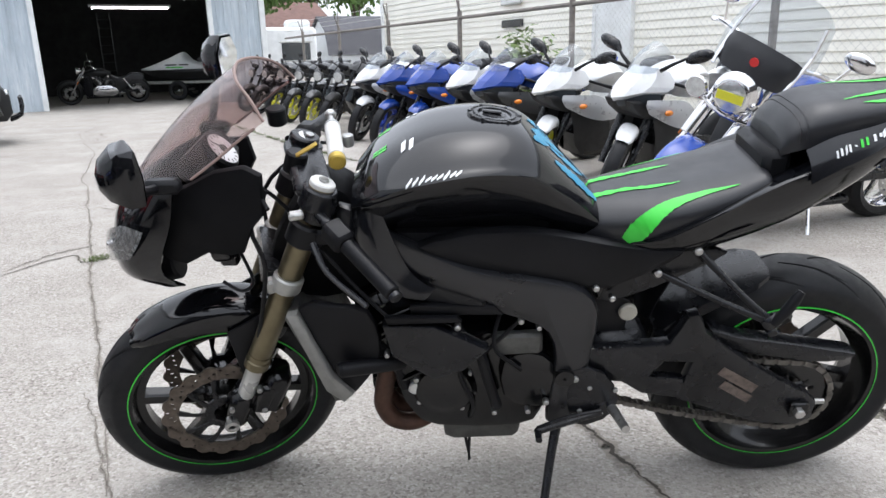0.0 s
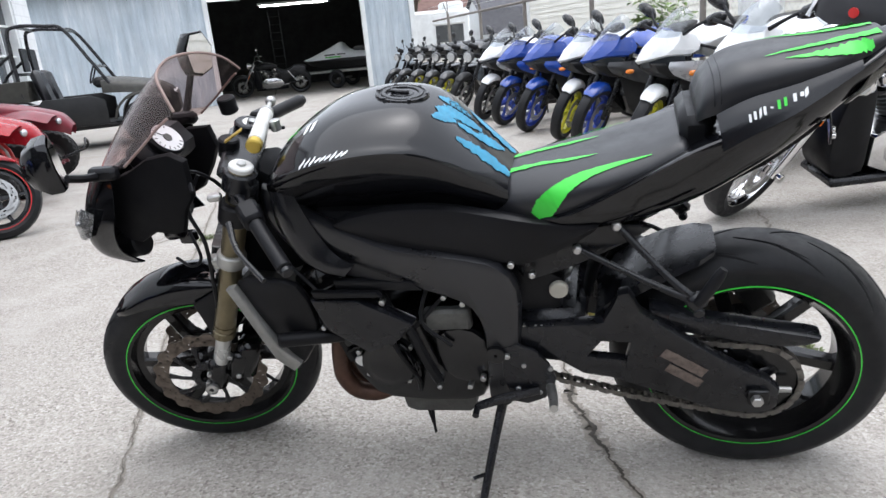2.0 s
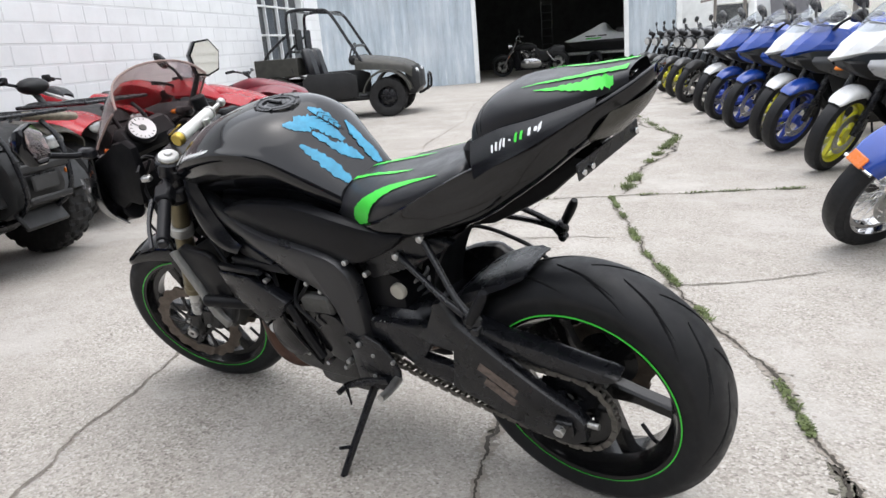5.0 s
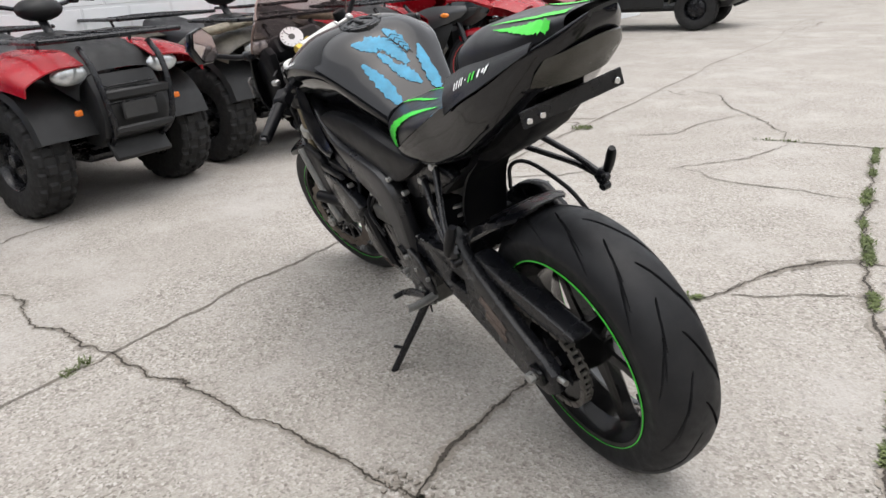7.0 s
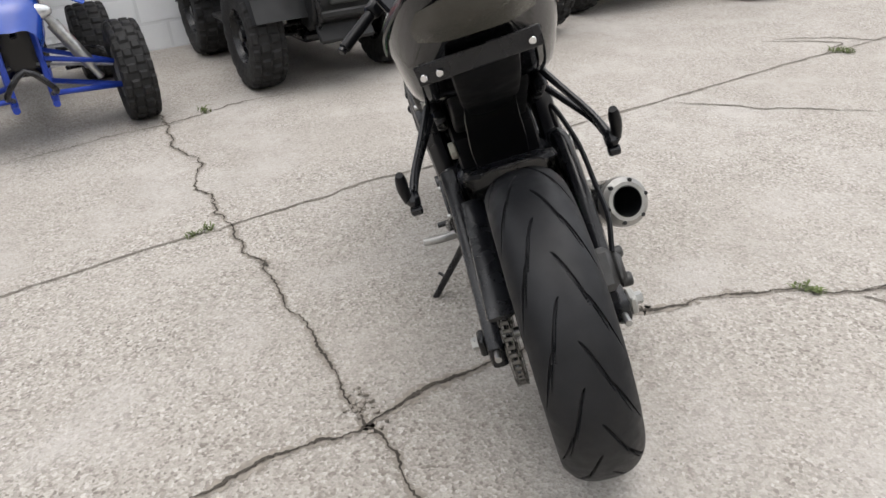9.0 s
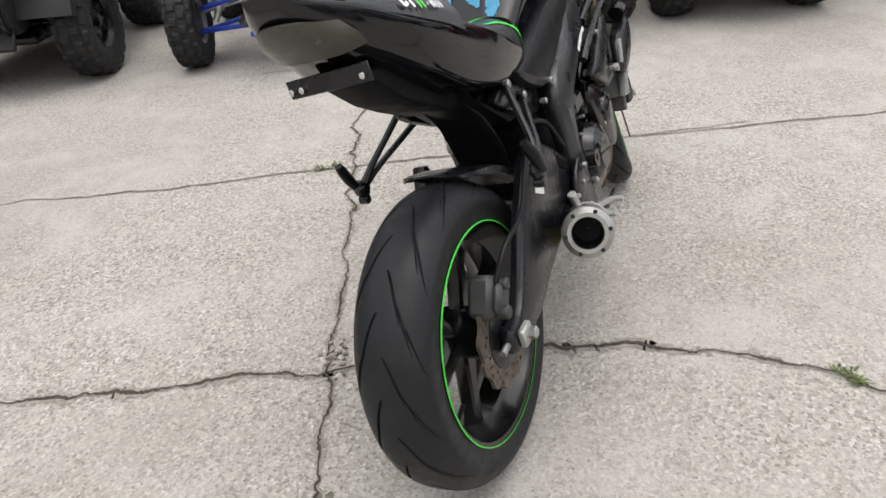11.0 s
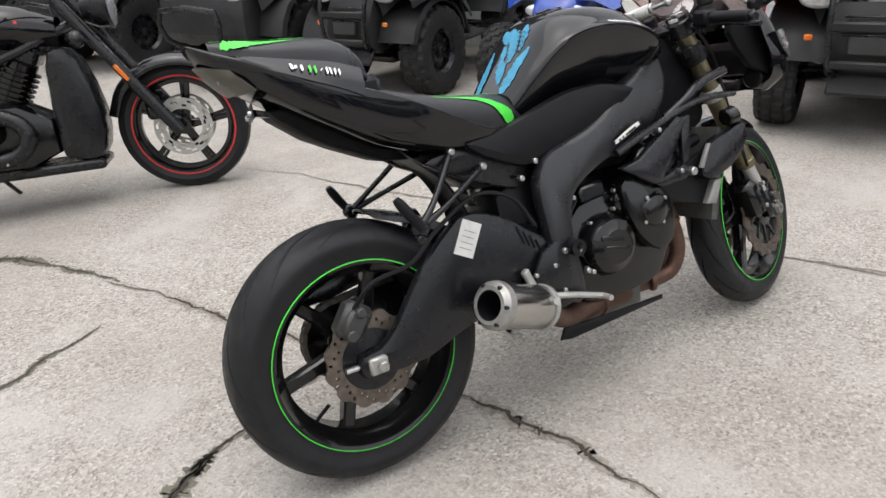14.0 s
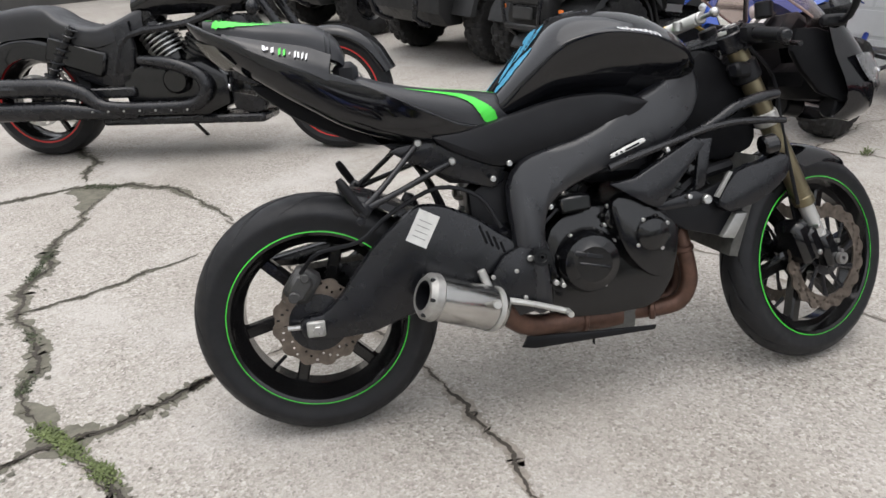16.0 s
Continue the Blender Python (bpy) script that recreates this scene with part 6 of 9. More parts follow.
# chain and sprockets
spr = bpart("rear_sprocket", holed_disc(0.05, 0.100, -0.003, 0.003, 43, 0, 0.003, 258), M_ENGINE, bike, "worn dark rear sprocket", pose(0, 0.098, 0.312))
for k in range(5):
    bpart("sprocket_arm", spoke_geo(0.03, 0.06, 0.03, 0.02, 0.012, k * 1.2566), M_SATIN, spr)
c0, r0, c1, r1 = Vector((0, 0.098, 0.312)), 0.100, Vector((0.625, 0.098, 0.425)), 0.040
ang = math.atan2(c1.z - c0.z, c1.x - c0.x)
off = math.asin((r0 - r1) / (c1 - c0).length)
a_top, a_bot = ang + math.pi / 2 - off, ang - math.pi / 2 + off
path = []
for k in range(30):
    a = a_top + (2 * math.pi - (a_top - a_bot)) * k / 29
    path.append(c0 + Vector((math.cos(a), 0, math.sin(a))) * r0)
pb0, pb1 = path[-1], c1 + Vector((math.cos(a_bot), 0, math.sin(a_bot))) * r1
for k in range(1, 30):
    t = k / 30
    path.append(pb0.lerp(pb1, t) - Vector((0, 0, 0.018 * math.sin(math.pi * t))))
for k in range(12):
    a = a_bot + (a_top - a_bot) * k / 11
    path.append(c1 + Vector((math.cos(a), 0, math.sin(a))) * r1)
pt0, pt1 = path[-1], path[0]
for k in range(1, 30):
    path.append(pt0.lerp(pt1, k / 30))
pp = np.array([tuple(p) for p in path] + [tuple(path[0])])
seg = np.cumsum([0] + [np.linalg.norm(pp[i + 1] - pp[i]) for i in range(len(pp) - 1)])
nl = int(seg[-1] / 0.0159) // 2 * 2
g = Geo()
for k in range(nl):
    a, b2 = seg[-1] * k / nl, seg[-1] * (k + 1) / nl
    pa = Vector([np.interp(a, seg, pp[:, i]) for i in range(3)])
    pc = Vector([np.interp(b2, seg, pp[:, i]) for i in range(3)])
    d = pc - pa
    m = Matrix.Rotation(-math.atan2(d.z, d.x), 3, "Y")
    w = 0.011 if k % 2 else 0.007
    for s in (-1, 1):
        g.box((pa + pc) / 2 + Vector((0, s * w, 0)), (0.024, 0.002, 0.013), m, 0.0)
    g.cyl(pa + Vector((0, -0.007, 0)), pa + Vector((0, 0.007, 0)), 0.005, 6)
raw("drive_chain", g, M_CHAIN, bike, "dirty drive chain", False)

# engine
# Two dark blocks added to close see-through gaps inside the frame.
bpart("frame_core_filler", Geo().prism([(0.52, 0.66), (0.60, 0.80), (0.92, 0.82), (1.0, 0.72), (0.93, 0.63), (0.60, 0.60)], -0.112, 0.112, 0.02), M_MATTE, bike)
bpart("pivot_core", Geo().prism([(0.42, 0.40), (0.40, 0.60), (0.50, 0.66), (0.60, 0.60), (0.60, 0.36)], -0.10, 0.10, 0.02), M_MATTE, bike)
bpart("crankcase", Geo().prism([(0.60, 0.30), (0.585, 0.45), (0.64, 0.53), (0.75, 0.55), (0.84, 0.50), (0.92, 0.46), (0.95, 0.38), (0.92, 0.30), (0.86, 0.255), (0.66, 0.25)], -0.125, 0.125, 0.02, 2), M_ENGINE, bike, "black engine crankcase")
bpart("cylinder_block", Geo().box((0.90, 0, 0.54), (0.17, 0.30, 0.17), Matrix.Rotation(radians(28), 3, "Y"), 0.02), M_ENGINE, bike)
for k in range(5):
    bpart("block_rib", Geo().box((0.868 + 0.024 * k, 0, 0.47 + 0.036 * k), (0.15, 0.312, 0.008), Matrix.Rotation(radians(28), 3, "Y"), 0.003), M_ENGINE, bike)
bpart("cylinder_head", Geo().box((0.955, 0, 0.62), (0.16, 0.26, 0.10), Matrix.Rotation(radians(28), 3, "Y"), 0.025), M_ENGINE, bike)
bpart("oil_pan", Geo().prism([(0.645, 0.255), (0.655, 0.20), (0.67, 0.185), (0.82, 0.182), (0.845, 0.195), (0.85, 0.255)], -0.09, 0.09, 0.01), pbr("grey_oil_pan", (0.11, 0.11, 0.105), 0.55, 0.5, var=0.3, scale=20, bmp=0.3), bike, "dull grey oil pan")


def round_cover(name, c, r, s, depth=0.03, ribs=0, ma=None):
    o = bpart(name, Geo().lathe([(0.002, depth), (r * 0.55, depth), (r * 0.62, depth * 0.9), (r * 0.85, depth * 0.75), (r * 0.97, depth * 0.35), (r, 0.0), (r, -0.03), (0.002, -0.03)], (0, 0, 0), 40), ma or M_ENGINE, bike, "", Matrix.Translation(c) @ (Matrix() if s > 0 else Matrix.Rotation(math.pi, 4, "Z")))
    for k in range(8):
        a = 2 * math.pi * k / 8 + 0.2
        bpart("bolt", Geo().cyl((r * 0.97 * math.cos(a), -0.005, r * 0.97 * math.sin(a)), (r * 0.97 * math.cos(a), 0.012, r * 0.97 * math.sin(a)), 0.006, 8, 0.0015), M_STEEL if k % 2 else M_ENGINE, o)
    return o


round_cover("generator_cover", (0.838, 0.13, 0.394), 0.076, 1)
round_cover("clutch_cover", (0.697, -0.135, 0.410), 0.084, -1, 0.052)
bpart("ignition_cover", Geo().prism([(0.758, 0.560), (0.825, 0.576), (0.905, 0.537), (0.935, 0.476), (0.922, 0.38), (0.865, 0.355), (0.80, 0.41), (0.765, 0.49)], -0.168, -0.12, 0.014, 3), M_ENGINE, bike, "black rounded ignition cover")
round_cover("starter_cover", (0.862, -0.160, 0.468), 0.048, -1, 0.02)
round_cover("timing_cover", (0.775, -0.13, 0.515), 0.035, -1, 0.02)
bpart("clutch_rib", Geo().box((0.685, -0.186, 0.435), (0.075, 0.008, 0.014), Matrix.Rotation(radians(12), 3, "Y"), 0.003).box((0.70, -0.186, 0.408), (0.085, 0.008, 0.008), Matrix.Rotation(radians(12), 3, "Y"), 0.003), M_SATIN, bike)
bpart("sprocket_cover", Geo().prism([(0.57, 0.36), (0.58, 0.47), (0.64, 0.51), (0.70, 0.48), (0.70, 0.38), (0.64, 0.34)], 0.12, 0.158, 0.012, 2), M_ENGINE, bike)
bpart("sensor_box", Geo().box((0.665, -0.145, 0.562), (0.085, 0.03, 0.045), Matrix.Rotation(radians(-4), 3, "Y"), 0.008), M_ENGINE, bike)
bpart("battery_box", Geo().box((0.665, 0.14, 0.53), (0.11, 0.03, 0.06), None, 0.008), M_RAD, bike, "grey engine side box")
bpart("throttle_body", Geo().box((0.80, 0, 0.65), (0.20, 0.24, 0.10), None, 0.03), M_MATTE, bike)
bpart("oil_filter", Geo().cyl((0.96, 0.02, 0.34), (1.02, 0.02, 0.335), 0.034, 20, 0.004), M_ENGINE, bike)
bpart("white_cap", Geo().cyl((0.905, 0.10, 0.402), (0.905, 0.150, 0.402), 0.017, 16, 0.003), M_STICK, bike, "pale round engine plug")
bpart("reservoir_cap", Geo().cyl((0.412, 0.095, 0.575), (0.412, 0.112, 0.575), 0.021, 20, 0.003), pbr("beige_cap", (0.42, 0.40, 0.34), 0.5), bike, "beige round reservoir cap")
bpart("shock_body", Geo().cyl((0.47, 0.0, 0.40), (0.42, 0.02, 0.62), 0.026, 16), M_STEEL, bike)
sp2 = [(0.465 - 0.04 * t + 0.038 * math.cos(t * 38), 0.005 + 0.02 * t + 0.038 * math.sin(t * 38), 0.42 + 0.17 * t) for t in np.linspace(0, 1, 70)]
bpart("shock_spring", Geo().tube(sp2, 0.006, 6, 1), M_STEEL, bike, "bare steel shock spring")
bpart("spring_ring", Geo().cyl((0.45, 0.06, 0.49), (0.45, 0.10, 0.49), 0.03, 20, 0.004), M_ALU, bike)
for k in range(0, 16, 2):
    x, z = 0.52 - 0.10 * k / 15, 0.50 - 0.005 * k % 0.01
    bpart("linkage_stud", Geo().cyl((x, 0.13, z), (x, 0.142, z), 0.004, 6), M_STEEL, bike)

# radiator, pipes, guards
rd = [(1.150, 0.645), (1.175, 0.635), (1.095, 0.385), (1.070, 0.39)]
# Added block that keeps the space between spar and fork dark.
bpart("fork_gap_filler", Geo().prism([(1.02, 0.895), (1.09, 0.915), (1.15, 0.86), (1.195, 0.79), (1.215, 0.71), (1.20, 0.65), (1.10, 0.62), (0.98, 0.66), (0.97, 0.76)], -0.07, 0.07, 0.025, 2), M_INNER, bike, "dark filler block added behind the fork")
bpart("radiator", Geo().prism(rd, -0.165, 0.165, 0.004), M_RAD, bike, "dusty grey radiator")
for s in (1, -1):
    y0, y1 = sorted((s * 0.166, s * 0.190))
    if s > 0:
        bpart("radiator_tank", Geo().prism([(1.163, 0.660), (1.140, 0.665), (1.086, 0.484), (1.043, 0.428), (1.069, 0.403), (1.106, 0.44)], y0, y1, 0.005), M_RADEDGE, bike, "dull alloy radiator end")
        bpart("radiator_shroud", Geo().prism([(1.140, 0.668), (1.06, 0.672), (0.992, 0.654), (0.972, 0.58), (0.982, 0.507), (1.032, 0.430), (1.058, 0.415), (1.083, 0.484)], 0.150, 0.176, 0.010, 2), M_MATTE, bike, "black radiator shroud")
        bpart("air_scoop", Geo().prism([(0.963, 0.626), (0.85, 0.620), (0.733, 0.546), (0.765, 0.510), (0.79, 0.487), (0.858, 0.462), (0.948, 0.535)], 0.148, 0.190, 0.012), M_SATIN, bike, "angular black air scoop")
        bpart("scoop_rail", Geo().prism([(0.955, 0.645), (0.80, 0.64), (0.79, 0.627), (0.95, 0.625)], 0.170, 0.186, 0.004).prism([(0.90, 0.665), (0.72, 0.655), (0.70, 0.63), (0.90, 0.64)], 0.150, 0.170, 0.004), M_MATTE, bike)
        bpart("frame_slider", Geo().tube([(0.935, 0.145, 0.492), (0.95, 0.16, 0.497), (1.060, 0.207, 0.520), (1.066, 0.210, 0.521)], [0.022, 0.019, 0.0185, 0.013], 18, 1), M_MATTE, bike, "round black crash slider")
    else:
        bpart("radiator_tank", Geo().prism([(1.040, 0.446), (1.078, 0.505), (1.111, 0.504), (1.074, 0.440)], y0, y1, 0.005), M_RADEDGE, bike, "dull alloy radiator end")
        bpart("radiator_shroud", Geo().prism([(1.025, 0.547), (1.073, 0.613), (1.138, 0.633), (1.195, 0.650), (1.220, 0.640), (1.222, 0.605), (1.195, 0.568), (1.136, 0.530), (1.065, 0.512), (1.035, 0.52)], -0.205, -0.165, 0.014, 2), M_SATIN, bike, "black radiator shroud")
        bpart("shroud_edge", Geo().prism([(1.012, 0.556), (1.052, 0.616), (1.062, 0.614), (1.024, 0.552)], -0.2085, -0.198, 0.002), M_RADEDGE, bike)
        bpart("inner_panel", Geo().prism([(0.858, 0.531), (0.98, 0.56), (1.10, 0.60), (1.11, 0.50), (1.062, 0.441), (0.95, 0.47), (0.90, 0.50)], -0.168, -0.150, 0.006), M_MATTE, bike)
        bpart("air_scoop", Geo().prism([(0.745, 0.606), (0.812, 0.617), (0.97, 0.705), (1.0, 0.690), (0.88, 0.541), (0.852, 0.543)], -0.192, -0.168, 0.006), M_SATIN, bike, "angular black air scoop")
        bpart("scoop_strut", Geo().prism([(0.985, 0.70), (1.02, 0.70), (0.998, 0.58), (0.970, 0.572)], -0.188, -0.170, 0.005), M_SATIN, bike)
        bpart("scoop_strut", Geo().prism([(0.86, 0.542), (0.972, 0.572), (1.005, 0.556), (0.978, 0.533), (0.884, 0.527)], -0.186, -0.164, 0.005), M_SATIN, bike)
        bpart("scoop_rail", Geo().tube([(0.75, -0.176, 0.645), (0.83, -0.178, 0.672), (0.932, -0.178, 0.701), (1.008, -0.18, 0.723), (1.084, -0.18, 0.734), (1.161, -0.175, 0.733), (1.231, -0.165, 0.728)], [0.010, 0.010, 0.009, 0.009, 0.009, 0.009, 0.008], 8), M_SATIN, bike)
        bpart("intake_arm", Geo().tube([(0.985, -0.13, 0.70), (1.055, -0.145, 0.738), (1.102, -0.15, 0.768), (1.165, -0.15, 0.788), (1.225, -0.145, 0.796)], [0.012, 0.013, 0.014, 0.014, 0.012], 10), M_SATIN, bike, "curved black intake arm")
        bpart("horn", Geo().cyl((1.15, -0.19, 0.668), (1.19, -0.19, 0.675), 0.026, 18, 0.005), M_ENGINE, bike)
        bpart("shroud_bolt", Geo().cyl((1.0, -0.165, 0.548), (1.0, -0.198, 0.548), 0.012, 14, 0.003), M_STEEL, bike)
bpart("frame_badge", Geo().prism([(0.764, 0.669), (0.759, 0.673), (0.760, 0.679), (0.840, 0.711), (0.847, 0.708), (0.847, 0.701)], -0.1725, -0.1675, 0.002, 2), M_STICK, bike, "small white badge with dark bars")
for x, w in ((0.772, 0.006), (0.785, 0.006), (0.814, 0.040)):
    bpart("badge_bar", Geo().box((x, -0.1732, 0.6768 + 0.385 * (x - 0.772)), (w, 0.001, 0.005), Matrix.Rotation(radians(-21.5), 3, "Y")), M_MATTE, bike)
for k, y in enumerate((-0.10, -0.035, 0.035, 0.10)):
    bpart("exhaust_header", Geo().tube([(0.945, y, 0.52), (0.965, y, 0.45), (0.985, y, 0.37), (0.992, y * 0.97, 0.31), (0.968, y * 0.9, 0.258), (0.91, y * 0.75, 0.240), (0.84, -0.03 + y * 0.35, 0.236), (0.76, -0.05 + y * 0.15, 0.235)], 0.0235, 14, 4), M_HEADER, bike, "heat-stained brown header pipe")
bpart("collector", Geo().tube([(0.80, -0.05, 0.228), (0.70, -0.075, 0.235), (0.60, -0.105, 0.238), (0.52, -0.135, 0.258), (0.46, -0.162, 0.308)], [0.045, 0.036, 0.030, 0.028, 0.030], 16, 4), M_HEADER, bike, "heat-stained brown collector pipe")
for c, d in (((0.90, -0.085, 0.243), (0.885, -0.08, 0.242)), ((0.70, -0.075, 0.235), (0.685, -0.078, 0.2355)), ((0.975, -0.098, 0.40), (0.972, -0.098, 0.415))):
    bpart("pipe_band", Geo().cyl(c, d, 0.031 if c[0] > 0.8 else 0.041, 18, 0.003), M_HEADER, bike)
M_CAP = pbr("dull_grey_cap", (0.34, 0.335, 0.32), 0.4, 0.7, var=0.25, scale=25, bmp=0.2)
ma_, mb_ = Vector((0.462, -0.170, 0.310)), Vector((0.260, -0.234, 0.391))
md = mb_ - ma_
mf = bpart("muffler", Geo().tube([ma_, ma_ + md * 0.06, ma_ + md * 0.12, ma_ + md * 0.9], [0.032, 0.050, 0.0555, 0.0555], 32, 1, False), pbr("polished_steel", (0.46, 0.455, 0.44), 0.20, 1.0, var=0.1, scale=14, bmp=0.08), bike, "short polished steel muffler with pale sticker")
pl = Matrix.Translation(ma_ + md * 0.9) @ md.to_track_quat("Y", "Z").to_matrix().to_4x4()
ec = bpart("end_cap", Geo().lathe([(0.036, 0.030), (0.045, 0.030), (0.057, 0.018), (0.059, 0.0), (0.0555, -0.004), (0.036, -0.004)], (0, 0, 0), 36), M_CAP, mf, "grey cast end cap", pl)
bpart("tail_pipe", Geo().lathe([(0.037, 0.0295), (0.034, 0.0295), (0.031, -0.10), (0.036, -0.10)], (0, 0, 0), 30).lathe([(0.001, -0.10), (0.034, -0.10), (0.034, -0.095), (0.001, -0.095)], (0, 0, 0), 24), M_MATTE, mf, "", pl)
for k in range(6):
    bpart("cap_bolt", Geo().cyl((0.049 * math.cos(k * 1.047), 0.020, 0.049 * math.sin(k * 1.047)), (0.049 * math.cos(k * 1.047), 0.031, 0.049 * math.sin(k * 1.047)), 0.005, 8, 0.001), M_SATIN, mf, "", pl)
bpart("muffler_band", Geo().tube([ma_ + md * 0.13, ma_ + md * 0.19], 0.058, 32, 1), M_ALU, mf)
stk = Geo()
for a0, a1, t0, t1 in ((-0.5, 0.0, 0.35, 0.60), (-0.9, -0.55, 0.40, 0.75)):
    rows = []
    base = md.to_track_quat("Y", "Z").to_matrix()
    for t in (t0, (t0 + t1) / 2, t1):
        c = ma_ + md * t
        rows.append([tuple(c + base @ Vector((0.0563 * math.sin(a + 2.2), 0, 0.0563 * math.cos(a + 2.2)))) for a in np.linspace(a0, a1, 8)])
    stk.grid(rows)
bpart("muffler_sticker", stk, pbr("yellow_white_sticker", (0.55, 0.50, 0.10), 0.4, var=0.5, scale=120), mf)
bpart("belly_guard", Geo().prism([(0.885, 0.212), (0.88, 0.200), (0.55, 0.185), (0.515, 0.192), (0.53, 0.222), (0.70, 0.215)], -0.135, -0.125, 0.004), M_MATTE, bike, "black belly guard plate")
for s in (1, -1):
    bpart("heel_plate", Geo().prism([(0.545, 0.46), (0.47, 0.45), (0.43, 0.37), (0.46, 0.31), (0.54, 0.30)], s * 0.165 - 0.006, s * 0.165 + 0.006, 0.004, 2), M_SATIN, bike)
    bpart("foot_peg", Geo().tube([(0.445, s * 0.165, 0.345), (0.435, s * 0.215, 0.348), (0.43, s * 0.255, 0.355)], [0.012, 0.011, 0.010], 10), M_ALU if s < 0 else M_STEEL, bike, "ribbed metal foot peg")
    bpart("foot_lever", Geo().tube([(0.47, s * 0.178, 0.34), (0.54, s * 0.19, 0.325), (0.62, s * 0.195, 0.30)], [0.009, 0.008, 0.008], 8).cyl((0.62, s * 0.19, 0.30), (0.62, s * 0.225, 0.30), 0.008, 10), M_ALU if s < 0 else M_SATIN, bike, "foot lever")
    for x, z in ((0.50, 0.41), (0.47, 0.33), (0.52, 0.34), (0.44, 0.40)):
        bpart("bolt", Geo().cyl((x, s * 0.165, z), (x, s * 0.176, z), 0.006, 8, 0.0015), M_STEEL, bike)
bpart("shift_rod", Geo().tube([(0.62, 0.185, 0.30), (0.55, 0.185, 0.33), (0.47, 0.18, 0.345)], 0.006, 8), M_SATIN, bike)
bpart("brake_cylinder", Geo().cyl((0.44, -0.17, 0.34), (0.41, -0.165, 0.42), 0.011, 12, 0.002), M_ALU, bike)
bpart("side_stand", Geo().tube([(0.565, 0.135, 0.285), (0.59, 0.20, 0.20), (0.622, 0.302, 0.075)], [0.013, 0.011, 0.010], 10).box((0.625, 0.31, 0.066), (0.05, 0.035, 0.008), Matrix.Rotation(radians(11.5), 3, "X"), 0.002).cyl((0.565, 0.12, 0.285), (0.565, 0.15, 0.285), 0.022, 16, 0.003), M_SATIN, bike, "black side stand resting on the concrete")
bpart("stand_tang", Geo().tube([(0.605, 0.25, 0.14), (0.64, 0.27, 0.14)], 0.005, 6, 1), M_SATIN, bike)
bpart("drain_hose", Geo().tube([(0.80, 0.06, 0.25), (0.79, 0.07, 0.16), (0.782, 0.075, 0.10)], [0.005, 0.0045, 0.003], 6), M_MATTE, bike)
bpart("drain_hose", Geo().tube([(0.775, 0.06, 0.25), (0.782, 0.07, 0.16), (0.785, 0.075, 0.095)], [0.005, 0.0045, 0.003], 6), M_MATTE, bike)
# hoses and cables
for name, pts, r in (
    ("brake_hose", [(-0.03, -0.135, 0.45), (0.02, -0.15, 0.50), (0.12, -0.155, 0.52), (0.20, -0.152, 0.58), (0.32, -0.14, 0.63), (0.42, -0.145, 0.60), (0.47, -0.155, 0.52)], 0.0055),
    ("brake_hose", [(1.15, -0.13, 0.92), (1.24, -0.10, 0.84), (1.26, -0.11, 0.70), (1.29, -0.13, 0.50)], 0.005),
    ("brake_hose", [(1.18, 0.10, 0.92), (1.215, 0.13, 0.85), (1.20, 0.14, 0.76), (1.235, 0.135, 0.62), (1.28, 0.12, 0.48)], 0.005),
    ("clutch_cable", [(1.165, 0.16, 0.905), (1.20, 0.10, 0.93), (1.16, 0.05, 0.86), (1.04, 0.12, 0.72), (0.92, 0.165, 0.60), (0.80, 0.17, 0.52)], 0.0045),
    ("throttle_cable", [(1.10, -0.20, 0.91), (1.16, -0.14, 0.93), (1.12, -0.06, 0.88), (1.0, -0.04, 0.80)], 0.0045),
    ("wire_loom", [(1.26, 0.10, 0.78), (1.235, 0.13, 0.72), (1.26, 0.14, 0.70), (1.30, 0.13, 0.72)], 0.004),
    ("radiator_hose", [(1.10, 0.12, 0.60), (1.02, 0.15, 0.58), (0.95, 0.14, 0.50), (0.93, 0.13, 0.40)], 0.016),
    ("radiator_hose", [(1.10, -0.12, 0.62), (1.0, -0.14, 0.60), (0.93, -0.14, 0.55)], 0.016),
    ("breather_hose", [(0.82, 0.12, 0.62), (0.78, 0.16, 0.55), (0.80, 0.165, 0.47), (0.77, 0.15, 0.35), (0.79, 0.10, 0.25)], 0.006),
    ("breather_hose", [(0.70, 0.12, 0.62), (0.72, 0.165, 0.54), (0.66, 0.17, 0.47)], 0.005),
    ("coolant_hose", [(0.85, 0.165, 0.50), (0.79, 0.168, 0.53), (0.754, 0.165, 0.521), (0.735, 0.165, 0.44), (0.714, 0.16, 0.352)], 0.013),
    ("wire_loom", [(0.66, 0.145, 0.60), (0.71, 0.155, 0.55), (0.745, 0.16, 0.515)], 0.005),
    ("gear_cable", [(0.62, -0.14, 0.55), (0.56, -0.16, 0.50), (0.50, -0.165, 0.42)], 0.005),
):
    bpart(name, Geo().tube(pts, r, 7, 4), M_MATTE, bike)
for x, y, z in ((0.62, 0.15, 0.58), (0.66, 0.15, 0.60), (0.72, 0.14, 0.32), (0.64, 0.15, 0.33), (0.90, 0.15, 0.44), (0.96, 0.165, 0.53), (0.86, 0.16, 0.53), (0.60, -0.15, 0.56), (0.78, -0.17, 0.60), (0.90, -0.16, 0.60), (0.86, -0.15, 0.46), (0.62, -0.16, 0.36), (0.95, -0.19, 0.56), (0.90, -0.18, 0.68)):
    bpart("bolt", Geo().cyl((x, y - 0.012, z), (x, y + 0.012, z), 0.0065, 8, 0.0015), M_STEEL, bike)


